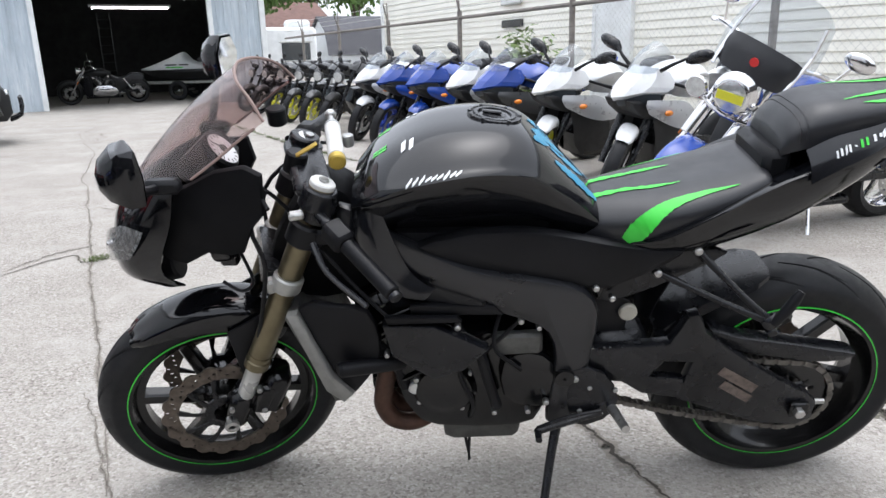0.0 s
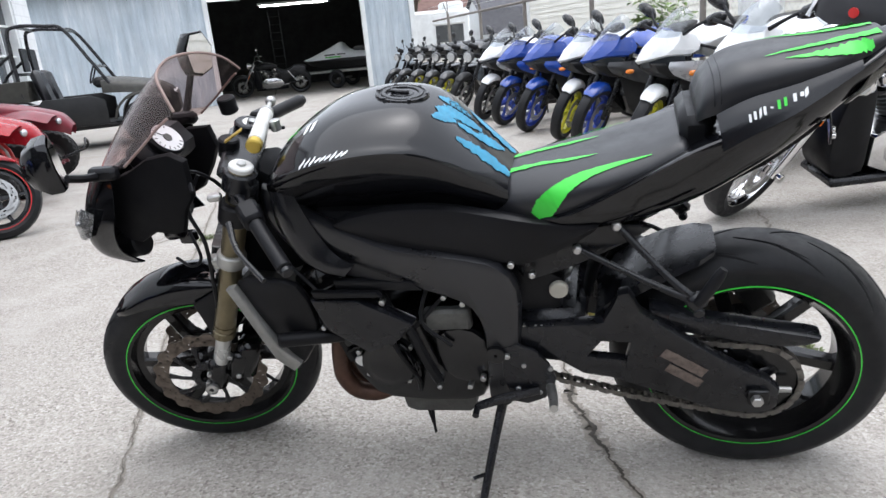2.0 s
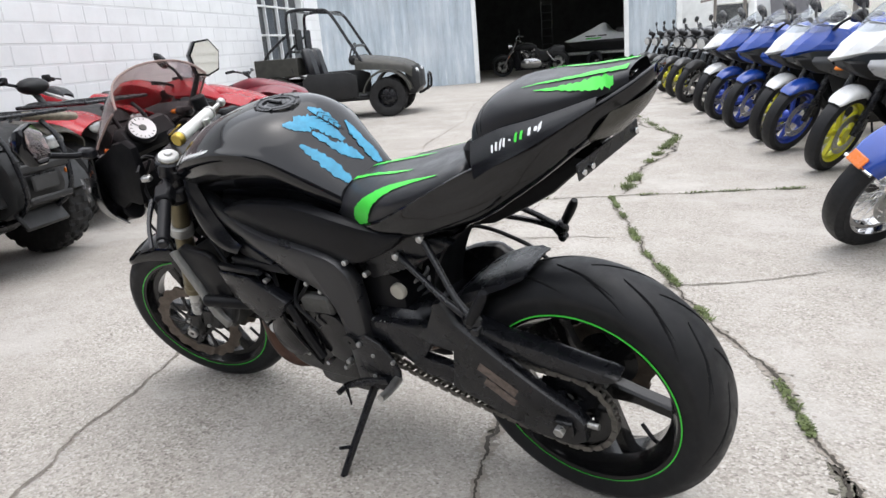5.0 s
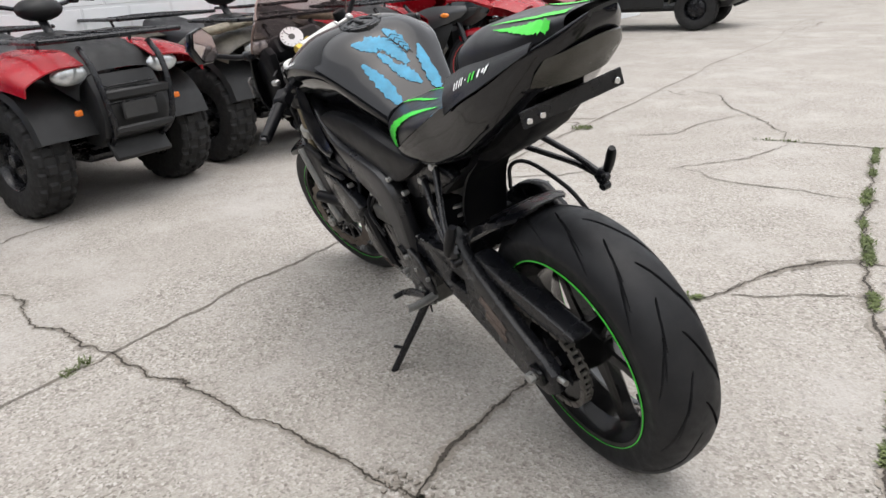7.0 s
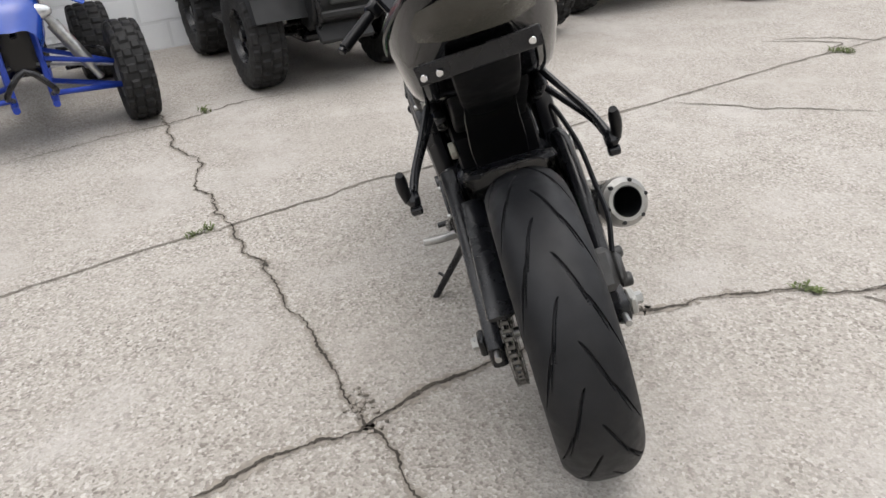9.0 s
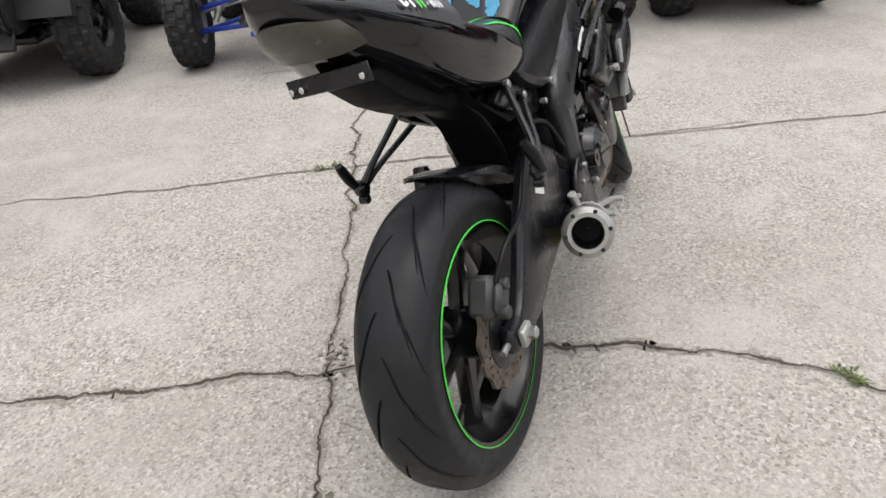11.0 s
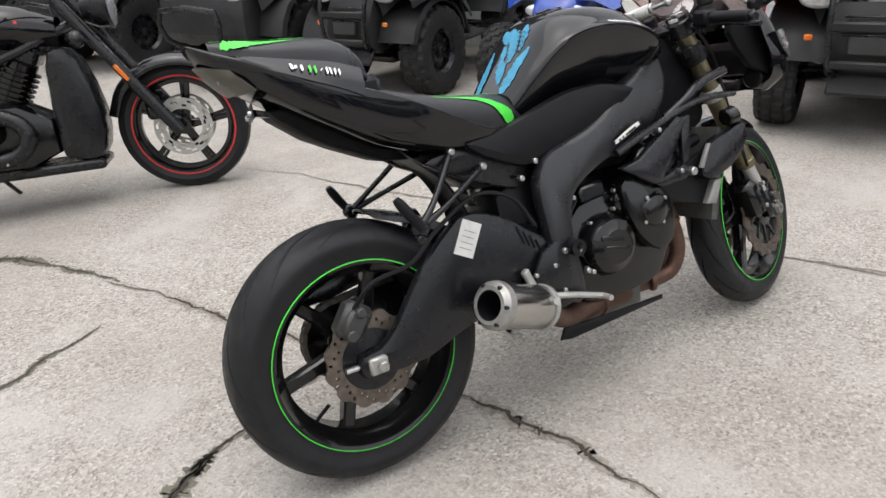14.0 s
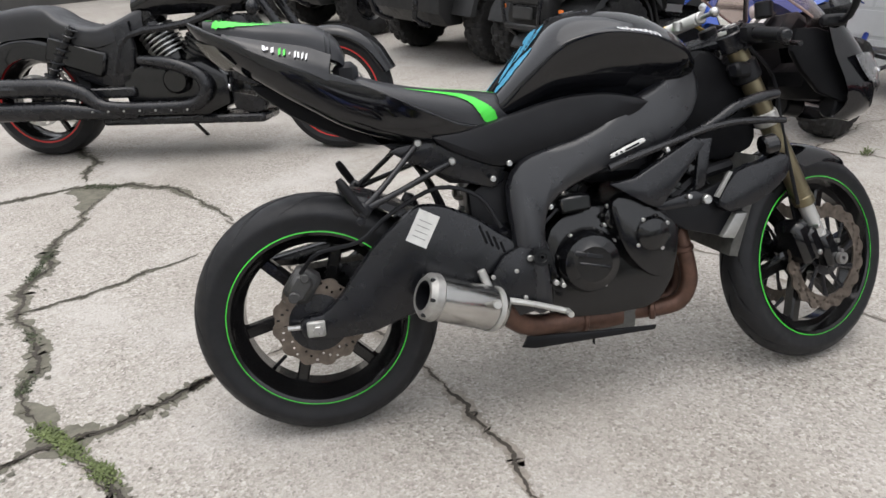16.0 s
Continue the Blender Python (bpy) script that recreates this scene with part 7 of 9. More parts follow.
# ---- other vehicles ----
M_KNOB = pbr("knobby_rubber", (0.015, 0.015, 0.0155), 0.7, var=0.35, scale=10, bmp=0.3, dust=0.025, spec=0.3)
M_BLKPLA = pbr("black_utility_plastic", (0.014, 0.0144, 0.0152), 0.48, var=0.3, bmp=0.25, dust=0.015, spec=0.35)
M_REDPLA = pbr("red_gloss_plastic", (0.33, 0.008, 0.016), 0.24, var=0.15, coat=0.15, bmp=0.05, spec=0.35)
M_MAROON = pbr("faded_maroon_plastic", (0.17, 0.014, 0.026), 0.34, var=0.2, coat=0.2, bmp=0.05)
M_BLUEPLA = pbr("blue_gloss_plastic", (0.012, 0.055, 0.32), 0.22, var=0.12, coat=0.4, bmp=0.05)
M_BLUEARM = pbr("blue_painted_steel", (0.02, 0.06, 0.42), 0.35, 0.2, var=0.15)
M_WHITEPLA = pbr("white_gloss_plastic", (0.72, 0.73, 0.74), 0.3, var=0.06, coat=0.4, bmp=0.04)
M_SILVER = pbr("silver_paint", (0.45, 0.46, 0.48), 0.3, 0.3, var=0.08, coat=0.4, bmp=0.04)
M_GREYPLA = pbr("dark_grey_paint", (0.045, 0.047, 0.05), 0.32, 0.1, var=0.2, coat=0.3, bmp=0.05)
M_YELLOWRIM = pbr("yellow_wheel_paint", (0.62, 0.60, 0.02), 0.35, var=0.1, coat=0.3)
M_BLUERIM = pbr("blue_wheel_paint", (0.02, 0.06, 0.40), 0.35, 0.2, var=0.1, coat=0.3)
M_REDLINE = pbr("red_pinstripe", (0.55, 0.02, 0.02), 0.4, var=0.1)
M_CAMO = pbr("camouflage_plastic", (0.045, 0.04, 0.03), 0.5, var=0.75, scale=14, bmp=0.1)
M_TANRACK = pbr("sun_bleached_camo", (0.20, 0.175, 0.13), 0.6, var=0.5, scale=22, bmp=0.1)
M_GREYRIM = pbr("grey_wheel", (0.20, 0.20, 0.20), 0.4, 0.6, var=0.2)
M_OLIVE = pbr("olive_camo_panel", (0.028, 0.027, 0.021), 0.5, var=0.6, scale=9, bmp=0.1)
M_CLEARSCREEN = clear("tinted_clear_screen", (0.90, 0.92, 0.94), 0.04, 0.07)
M_ORANGE = pbr("orange_reflector", (0.70, 0.16, 0.01), 0.25, var=0.1, coat=0.5, bmp=0)
M_HEADL = pbr("headlamp_glass", (0.55, 0.57, 0.58), 0.1, 0.6, var=0.25, scale=40, bmp=0.1)


def road_tyre(R, half, lip, n=40):
    prof = [(lip, -half * 0.8), (lip + (R - lip) * 0.45, -half), (R - (R - lip) * 0.12, -half * 0.72), (R, -half * 0.25), (R, half * 0.25), (R - (R - lip) * 0.12, half * 0.72), (lip + (R - lip) * 0.45, half), (lip, half * 0.8)]
    return Geo().lathe(prof, (0, 0, 0), n)


def wheel(parent, x, z, R, half, lip, m_rim, spokes=5, disc=True, tm=None, stripe=None, y=0.0, dm=None, name="wheel"):
    """A road wheel under a thing: tyre, rim, spokes and disc."""
    mm = (tm or Matrix()) @ pose(x, y, z)
    w = part(name, road_tyre(R, half, lip), M_TYRE, parent, "black road tyre", mm)
    part("rim", rim_geo(lip, half * 0.8, 40), m_rim, w)
    for k in range(spokes):
        part("spoke", spoke_geo(0.03, lip - 0.02, 0.045, 0.028, 0.03, 2 * math.pi * k / spokes, 0.1), m_rim, w)
    part("hub", Geo().lathe([(0.005, -half - 0.01), (0.04, -half - 0.01), (0.04, half + 0.01), (0.005, half + 0.01)], (0, 0, 0), 20), m_rim, w)
    if disc:
        for s in (-1, 1):
            part("brake_disc", holed_disc(0.09, 0.145, s * (half + 0.008) - 0.002, s * (half + 0.008) + 0.002, 0, 30, 0, 60), dm or M_STEEL, w)
    if stripe:
        for s in (-1, 1):
            part("rim_stripe", Geo().lathe([(lip + 0.004, s * half * 0.82), (lip + 0.012, s * half * 0.82), (lip + 0.012, s * half * 0.86), (lip + 0.004, s * half * 0.86)], (0, 0, 0), 48), stripe, w)
    return w


FAIR = [
    [(1.34, 0.16, 0.80), (1.36, 0.175, 0.76), (1.30, 0.165, 0.70)],
    [(1.18, 0.205, 0.80), (1.16, 0.225, 0.72), (1.10, 0.215, 0.62)],
    [(1.00, 0.215, 0.79), (0.96, 0.235, 0.69), (0.92, 0.225, 0.58)],
    [(0.84, 0.195, 0.74), (0.78, 0.215, 0.66), (0.76, 0.205, 0.57)],
    [(0.72, 0.165, 0.68), (0.66, 0.185, 0.63), (0.64, 0.175, 0.57)],
]
BELLY = [
    [(1.22, 0.15, 0.66), (1.17, 0.165, 0.52), (1.08, 0.12, 0.36)],
    [(1.00, 0.195, 0.60), (0.96, 0.185, 0.44), (0.92, 0.12, 0.24)],
    [(0.76, 0.185, 0.58), (0.70, 0.175, 0.40), (0.66, 0.11, 0.23)],
]
NOSE = [
    [(1.29, 0, 1.005), (1.37, 0, 0.945), (1.46, 0, 0.872), (1.535, 0, 0.800), (1.505, 0, 0.780)],
    [(1.27, 0.055, 1.005), (1.34, 0.078, 0.945), (1.42, 0.078, 0.880), (1.475, 0.060, 0.815), (1.45, 0.055, 0.797)],
    [(1.20, 0.115, 1.0), (1.25, 0.15, 0.935), (1.31, 0.158, 0.885), (1.37, 0.145, 0.848), (1.35, 0.135, 0.832)],
    [(1.08, 0.135, 0.975), (1.06, 0.185, 0.91), (1.09, 0.205, 0.872), (1.15, 0.20, 0.850), (1.14, 0.18, 0.832)],
]
BUBBLE = [
    [(1.37, 0, 0.965), (1.29, 0, 1.06), (1.21, 0, 1.13), (1.13, 0, 1.175)],
    [(1.33, 0.075, 0.965), (1.26, 0.085, 1.045), (1.18, 0.085, 1.11), (1.11, 0.075, 1.15)],
    [(1.24, 0.125, 0.975), (1.19, 0.13, 1.025), (1.13, 0.125, 1.07), (1.07, 0.11, 1.10)],
]


def sport_bike(label, m, body, second, rim, group, stripe=None, steer=12, lean=-9, fork=None, naked=False):
    """A parked sports motorcycle with full fairing, or a naked one."""
    b = thing("parked_motorcycle", label, "motorcycle", m @ pose(0, 0, 0, lean, 0, 0), group)
    sm = Matrix.Translation(PIV) @ Matrix.Rotation(radians(steer), 4, AX) @ Matrix.Translation(-PIV)
    wheel(b, 0, 0.30, 0.302, 0.075, 0.222, rim, 5, False, None, stripe, 0, None, "rear_wheel")
    wheel(b, 1.40, 0.295, 0.296, 0.056, 0.220, rim, 5, True, sm, stripe, 0, None, "front_wheel")
    for s in (-1, 1):
        base = Vector((1.385, s * 0.10, 0.295))
        part("fork_leg", Geo().cyl(base, base + AX * 0.22, 0.024, 12).cyl(base + AX * 0.2, base + AX * 0.72, 0.028, 12), fork or M_SATIN, b, "", sm)
        part("brake_caliper", Geo().box((1.29, s * 0.085, 0.36), (0.06, 0.06, 0.11), None, 0.012), M_ENGINE, b, "", sm)
        part("handlebar", Geo().tube([(1.12, s * 0.10, 0.93), (1.08, s * 0.25, 0.93), (1.0, s * 0.36, 0.92)], [0.012, 0.012, 0.017], 8), M_MATTE, b, "", sm)
    part("front_mudguard", shell(net(sym_cols(fen), 2, 2), 0.003), body, b, "", sm)
    part("fuel_tank", Geo().grid(net(sym_cols(tank), 3, 3)), body, b)
    part("rider_seat", Geo().grid(net(sym_cols(seat), 3, 3)), M_VINYL, b)
    part("tail_cowl", Geo().grid(net(tail, 3, 3)).grid(net(flip(tail), 3, 3)[:, ::-1]), body, b)
    part("pillion_seat", Geo().grid(net(sym_cols(pil), 3, 3)), M_VINYL, b)
    part("engine", Geo().prism([(0.58, 0.30), (0.57, 0.62), (0.80, 0.68), (1.05, 0.66), (1.08, 0.45), (0.95, 0.25), (0.66, 0.22)], -0.14, 0.14, 0.03), M_ENGINE, b)
    part("swingarm", Geo().prism([(0.58, 0.48), (0.30, 0.45), (0.0, 0.36), (-0.05, 0.29), (0.10, 0.27), (0.58, 0.36)], 0.09, 0.125, 0.01).prism([(0.58, 0.48), (0.30, 0.45), (0.0, 0.36), (-0.05, 0.29), (0.10, 0.27), (0.58, 0.36)], -0.125, -0.09, 0.01), M_SATIN, b)
    part("muffler", Geo().tube([(0.62, -0.14, 0.25), (0.40, -0.17, 0.29), (0.10, -0.19, 0.38)], [0.03, 0.055, 0.05], 14), M_MATTE, b)
    part("side_stand", Geo().tube([(0.56, 0.13, 0.28), (0.60, 0.28, 0.045)], 0.011, 6, 1), M_SATIN, b)
    if naked:
        part("headlight", Geo().lathe([(0.005, -0.06), (0.06, -0.05), (0.085, 0.0), (0.088, 0.03), (0.07, 0.05), (0.005, 0.055)], (0, 0, 0), 20), M_GREYPLA, b, "", sm @ pose(1.33, 0, 0.86, 0, 0, -90))
        part("headlight_glass", Geo().lathe([(0.002, 0.052), (0.07, 0.05), (0.07, 0.056), (0.002, 0.06)], (0, 0, 0), 20), M_HEADL, b, "", sm @ pose(1.33, 0, 0.86, 0, 0, -90))
        part("instrument", Geo().box((1.26, 0, 1.0), (0.08, 0.16, 0.08), None, 0.02), M_MATTE, b, "", sm)
    else:
        part("front_cowl", shell(np.array(sym_rows(NOSE), float) * (1, 0.86, 1), 0.004), body, b, "", None, 14)
        part("lower_nose", Geo().prism([(1.46, 0.785), (1.41, 0.72), (1.30, 0.66), (1.15, 0.64), (1.15, 0.80), (1.30, 0.80)], -0.13, 0.13, 0.03), M_BLKPLA, b)
        part("windscreen", shell(net(sym_rows(BUBBLE), 3, 3) * (1, 0.88, 1), 0.003), M_CLEARSCREEN, b, "tinted windscreen")
        for s in (-1, 1):
            for nm, rows_, ma in (("side_fairing", FAIR, second), ("belly_fairing", BELLY, M_BLKPLA)):
                ff = [r[::-1] for r in rows_] if s > 0 else flip(rows_)
                part(nm, shell(net(ff, 4, 4), 0.005), ma, b)
            lens = [[(1.50, s * 0.02, 0.785), (1.47, s * 0.02, 0.745)], [(1.445, s * 0.075, 0.80), (1.42, s * 0.075, 0.75)], [(1.345, s * 0.138, 0.835), (1.33, s * 0.14, 0.765)], [(1.20, s * 0.175, 0.835), (1.19, s * 0.18, 0.79)]]
            part("headlight", Geo().grid(net([[(x + 0.006, y * 0.92, z) for x, y, z in r] for r in lens], 3, 3)), M_WINGLASS, b, "narrow dark headlight")
    for s in (-1, 1):
        x0, z0 = (1.36, 0.975) if not naked else (1.06, 0.95)
        if naked:
            part("mirror_arm", Geo().tube([(1.06, s * 0.20, 0.95), (1.05, s * 0.27, 1.04), (1.05, s * 0.31, 1.09)], 0.007, 6), M_MATTE, b)
            part("mirror", Geo().ball((0, 0, 0), 0.075, (0.25, 1.0, 0.6), 10, 6), M_SATIN, b, "black oval mirror", pose(1.05, s * 0.33, 1.12, -s * 20, 0, 0))
        else:
            part("mirror_arm", Geo().tube([(1.21, s * 0.13, 0.99), (1.20, s * 0.22, 1.05), (1.17, s * 0.29, 1.095)], [0.016, 0.012, 0.010], 6), M_MATTE, b)
            rows_ = [[(dx, y * sc, z * sc) for y, z in cr_closed([(-0.10, -0.03), (-0.05, 0.035), (0.06, 0.045), (0.115, 0.02), (0.10, -0.02), (0.0, -0.045)], 2)] for dx, sc in ((-0.022, 0.95), (-0.012, 1.0), (0.012, 0.85), (0.030, 0.35))]
            part("mirror", Geo().grid(rows_, close_v=True).put(rows_[0], [tuple(range(12))]).put(rows_[-1], [tuple(range(12))]), M_SATIN, b, "black pointed mirror", pose(1.16, s * 0.36, 1.115, s * 14, 0, 0) @ Matrix.Scale(s, 4, (0, 1, 0)))
        part("indicator", Geo().ball((1.17 if not naked else 1.22, s * 0.235, 0.715 if not naked else 0.80), 0.035, (1.3, 0.6, 0.6), 10, 6), M_AMBER if not naked else M_MATTE, b, "amber indicator" if not naked else "")
    return b


def knobby(R, half, lip, lugs=20):
    """A knobby tyre as one skin, its lugs raised from the carcass."""
    na = lugs * 8
    tt = np.linspace(-1, 1, 33)
    at = np.abs(tt)
    y = half * np.clip(np.where(at < 0.6, tt / 0.6 * 0.94, np.sign(tt) * (0.94 + 0.06 * np.sin((at - 0.6) / 0.4 * 3.14)) * (1 - 0.12 * np.clip((at - 0.8) / 0.2, 0, 1))), -1, 1)
    r = np.where(at < 0.6, R * (0.965 - 0.05 * (at / 0.6) ** 3), R * 0.915 - (R * 0.915 - lip) * np.clip((at - 0.6) / 0.4, 0, 1) ** 1.1)
    g = np.zeros((na, 33, 3))
    for i in range(na):
        a = 2 * math.pi * i / na
        ph = i % 8
        lift = np.zeros(33)
        for lo, hi, on in ((-0.72, -0.40, (0, 1, 2, 3, 4)), (-0.32, -0.04, (4, 5, 6, 7)), (0.04, 0.32, (0, 1, 2, 3)), (0.40, 0.72, (4, 5, 6, 7, 0))):
            if ph in on:
                lift[(tt >= lo) & (tt <= hi)] = R * 0.045
        rr = r + lift
        g[i, :, 0], g[i, :, 1], g[i, :, 2] = rr * math.cos(a), y, rr * math.sin(a)
    return Geo().grid(g, close_u=True)


def quad_wheel(parent, x, y, R, half, rim, steer=0.0, lip=None, name="wheel"):
    lip = lip or R * 0.5
    s = 1 if y > 0 else -1
    w = part(name, knobby(R, half, lip), M_KNOB, parent, "chunky knobby tyre", pose(x, y, R * 1.008, 0, 0, steer), 25)
    part("rim", Geo().lathe([(lip, -half * 0.85), (lip * 0.9, -half * 0.6), (lip * 0.86, half * 0.6), (lip, half * 0.85), (lip * 1.01, half * 0.85), (lip * 1.01, -half * 0.85)], (0, 0, 0), 30), rim, w)
    part("wheel_face", Geo().lathe([(0.02, s * half * 0.42), (lip * 0.45, s * half * 0.5), (lip * 0.85, s * half * 0.3), (lip * 0.85, s * half * 0.2), (0.02, s * half * 0.3)], (0, 0, 0), 24), rim, w)
    for k in range(5):
        a = k * 1.2566
        part("rim_slot", Geo().box((lip * 0.62 * math.cos(a), s * half * 0.47, lip * 0.62 * math.sin(a)), (lip * 0.3, 0.02, lip * 0.2), Matrix.Rotation(-a, 3, "Y"), 0.006), M_MATTE, w)
    part("hub_cap", Geo().cyl((0, s * half * 0.4, 0), (0, s * half * 0.75, 0), 0.035, 14, 0.004), M_SATIN, w)
    return w


def arch(xc, zc, r, a0, a1, y0, y1, n=10, lipd=0.03):
    """A curved mudguard over a wheel."""
    rows = []
    for k in range(n + 1):
        a = radians(a0 + (a1 - a0) * k / n)
        c, s = math.cos(a), math.sin(a)
        rows.append([(xc + r * c, y0, zc + r * s), (xc + (r + 0.012) * c, (y0 + y1) / 2, zc + (r + 0.012) * s), (xc + r * c, y1, zc + r * s), (xc + (r - lipd) * c, y1 + (0.01 if y1 > y0 else -0.01), zc + (r - lipd) * s)])
    if y1 < y0:
        rows = [r[::-1] for r in rows]
    return shell(rows, 0.006)


def utility_quad(label, m, body, rack=None, group="quad bikes along the wall", tan=False):
    """A utility quad with racks; the front axle is at x = 0, the nose points along x."""
    q = thing("quad_bike", label, "quad bike", m, group)
    for x, hw, half, nm in ((0.0, 0.43, 0.105, "front_wheel"), (-1.25, 0.41, 0.13, "rear_wheel")):
        for s in (-1, 1):
            quad_wheel(q, x, s * hw, 0.315, half, M_SATIN, 0, None, nm)
    hood = [[(0.34, 0, 0.74), (0.34, 0.13, 0.735), (0.335, 0.22, 0.70), (0.33, 0.25, 0.60)], [(0.22, 0, 0.84), (0.22, 0.15, 0.835), (0.21, 0.27, 0.80), (0.20, 0.30, 0.68)], [(-0.05, 0, 0.90), (-0.05, 0.16, 0.89), (-0.05, 0.25, 0.86), (-0.05, 0.26, 0.72)], [(-0.32, 0, 0.93), (-0.32, 0.13, 0.92), (-0.32, 0.18, 0.87), (-0.32, 0.18, 0.70)]]
    part("hood", Geo().grid(net(sym_cols(hood), 4, 4)), M_BLKPLA, q)
    for s in (-1, 1):
        flare = [[(0.36, s * 0.20, 0.78), (0.37, s * 0.36, 0.775), (0.36, s * 0.50, 0.72), (0.35, s * 0.52, 0.66)], [(0.18, s * 0.20, 0.845), (0.18, s * 0.38, 0.84), (0.18, s * 0.54, 0.785), (0.18, s * 0.56, 0.70)], [(-0.12, s * 0.20, 0.86), (-0.14, s * 0.38, 0.845), (-0.16, s * 0.54, 0.76), (-0.17, s * 0.56, 0.66)], [(-0.30, s * 0.18, 0.80), (-0.36, s * 0.36, 0.70), (-0.40, s * 0.50, 0.58), (-0.41, s * 0.53, 0.50)]]
        fl = net(flare if s < 0 else [r[::-1] for r in flare], 4, 4)
        part("front_fender", shell(fl, 0.008), body, q, "glossy front fender")
        part("inner_fender", arch(0.0, 0.33, 0.36, 15, 165, s * 0.20, s * 0.50), M_BLKPLA, q)
        rear = [[(-0.80, s * 0.16, 0.80), (-0.80, s * 0.34, 0.80), (-0.78, s * 0.50, 0.74), (-0.77, s * 0.52, 0.66)], [(-1.10, s * 0.14, 0.86), (-1.10, s * 0.36, 0.86), (-1.10, s * 0.54, 0.80), (-1.10, s * 0.56, 0.70)], [(-1.50, s * 0.14, 0.86), (-1.50, s * 0.36, 0.86), (-1.50, s * 0.53, 0.80), (-1.50, s * 0.55, 0.70)], [(-1.70, s * 0.14, 0.80), (-1.71, s * 0.34, 0.79), (-1.71, s * 0.48, 0.72), (-1.71, s * 0.50, 0.62)]]
        part("rear_fender", shell(net(rear if s < 0 else [r[::-1] for r in rear], 4, 4), 0.008), body, q, "glossy rear fender")
        part("rear_flap", arch(-1.25, 0.33, 0.38, 20, 178, s * 0.20, s * 0.52), M_BLKPLA, q)
        part("footwell", Geo().box((-0.62, s * 0.33, 0.33), (0.46, 0.26, 0.03), None, 0.01).box((-0.40, s * 0.36, 0.50), (0.03, 0.24, 0.30), Matrix.Rotation(radians(25), 3, "Y"), 0.01), M_BLKPLA, q)
        part("headlight", Geo().ball((0.325, s * 0.27, 0.735), 0.085, (0.45, 1.15, 0.62), 16, 10), M_HEADL, q, "clear oval headlight")
        part("side_reflector", Geo().box((0.37, s * 0.29, 0.55), (0.02, 0.04, 0.03), None, 0.005), M_ORANGE, q, "orange reflector")
        part("shock", Geo().cyl((0.05, s * 0.26, 0.36), (0.02, s * 0.20, 0.64), 0.03, 12).cyl((0.04, s * 0.24, 0.44), (0.025, s * 0.212, 0.58), 0.036, 12), M_STEEL, q)
        part("control_arm", Geo().tube([(0.08, s * 0.12, 0.30), (0.0, s * 0.34, 0.29)], 0.016, 6, 1).tube([(-0.12, s * 0.12, 0.30), (0.0, s * 0.34, 0.29)], 0.016, 6, 1), M_SATIN, q)
        part("handlebar_grip", Geo().cyl((-0.40, s * 0.28, 1.10), (-0.44, s * 0.40, 1.09), 0.017, 10), M_MATTE, q)
        part("lever", Geo().tube([(-0.36, s * 0.26, 1.10), (-0.34, s * 0.36, 1.085)], 0.006, 6, 1), M_SATIN, q)
        part("switch_pod", Geo().box((-0.38, s * 0.24, 1.10), (0.06, 0.05, 0.06), None, 0.01), M_MATTE, q)
    part("handlebar", Geo().tube([(-0.40, -0.30, 1.10), (-0.37, -0.12, 1.06), (-0.36, 0, 1.03), (-0.37, 0.12, 1.06), (-0.40, 0.30, 1.10)], 0.012, 8), M_SATIN, q)
    part("dash_pod", Geo().ball((-0.33, 0, 1.05), 0.12, (0.9, 1.1, 0.55), 14, 8), M_BLKPLA, q, "black instrument pod")
    part("steering_post", Geo().cyl((-0.15, 0, 0.75), (-0.36, 0, 1.04), 0.025, 10), M_SATIN, q)
    part("seat", Geo().grid(net(sym_cols([[(-0.42, 0, 0.84), (-0.42, 0.10, 0.83), (-0.42, 0.14, 0.76)], [(-0.60, 0, 0.82), (-0.60, 0.14, 0.81), (-0.60, 0.17, 0.73)], [(-0.90, 0, 0.87), (-0.90, 0.17, 0.86), (-0.90, 0.20, 0.78)], [(-1.12, 0, 0.92), (-1.12, 0.15, 0.91), (-1.12, 0.18, 0.82)]]), 4, 4)), M_VINYL, q)
    part("engine", Geo().box((-0.55, 0, 0.46), (0.62, 0.34, 0.36), None, 0.05), M_ENGINE, q)
    part("chassis", Geo().box((-0.60, 0, 0.27), (1.5, 0.36, 0.06), None, 0.02), M_SATIN, q)
    part("front_axle", Geo().cyl((0.0, -0.36, 0.31), (0.0, 0.36, 0.31), 0.022, 10), M_SATIN, q)
    part("rear_axle", Geo().cyl((-1.25, -0.36, 0.31), (-1.25, 0.36, 0.31), 0.03, 10), M_SATIN, q)
    part("nose_panel", Geo().prism([(0.34, 0.72), (0.40, 0.62), (0.43, 0.50), (0.40, 0.40), (0.30, 0.34), (0.20, 0.36), (0.22, 0.66)], -0.20, 0.20, 0.03), M_BLKPLA, q)
    g = Geo()
    for k in range(6):
        g.box((0.405, 0, 0.66 - 0.022 * k), (0.02, 0.28, 0.009), None, 0.002)
    part("grille", g, M_SATIN, q)
    part("skid_plate", Geo().box((0.37, 0, 0.34), (0.03, 0.34, 0.16), Matrix.Rotation(radians(-35), 3, "Y"), 0.01), M_BLKPLA, q)
    for s in (-1, 1):
        part("bumper", Geo().tube([(0.34, s * 0.14, 0.34), (0.46, s * 0.17, 0.44), (0.47, s * 0.19, 0.60), (0.43, s * 0.20, 0.76), (0.34, s * 0.20, 0.86)], 0.016, 8), M_SATIN, q, "black tube bumper")
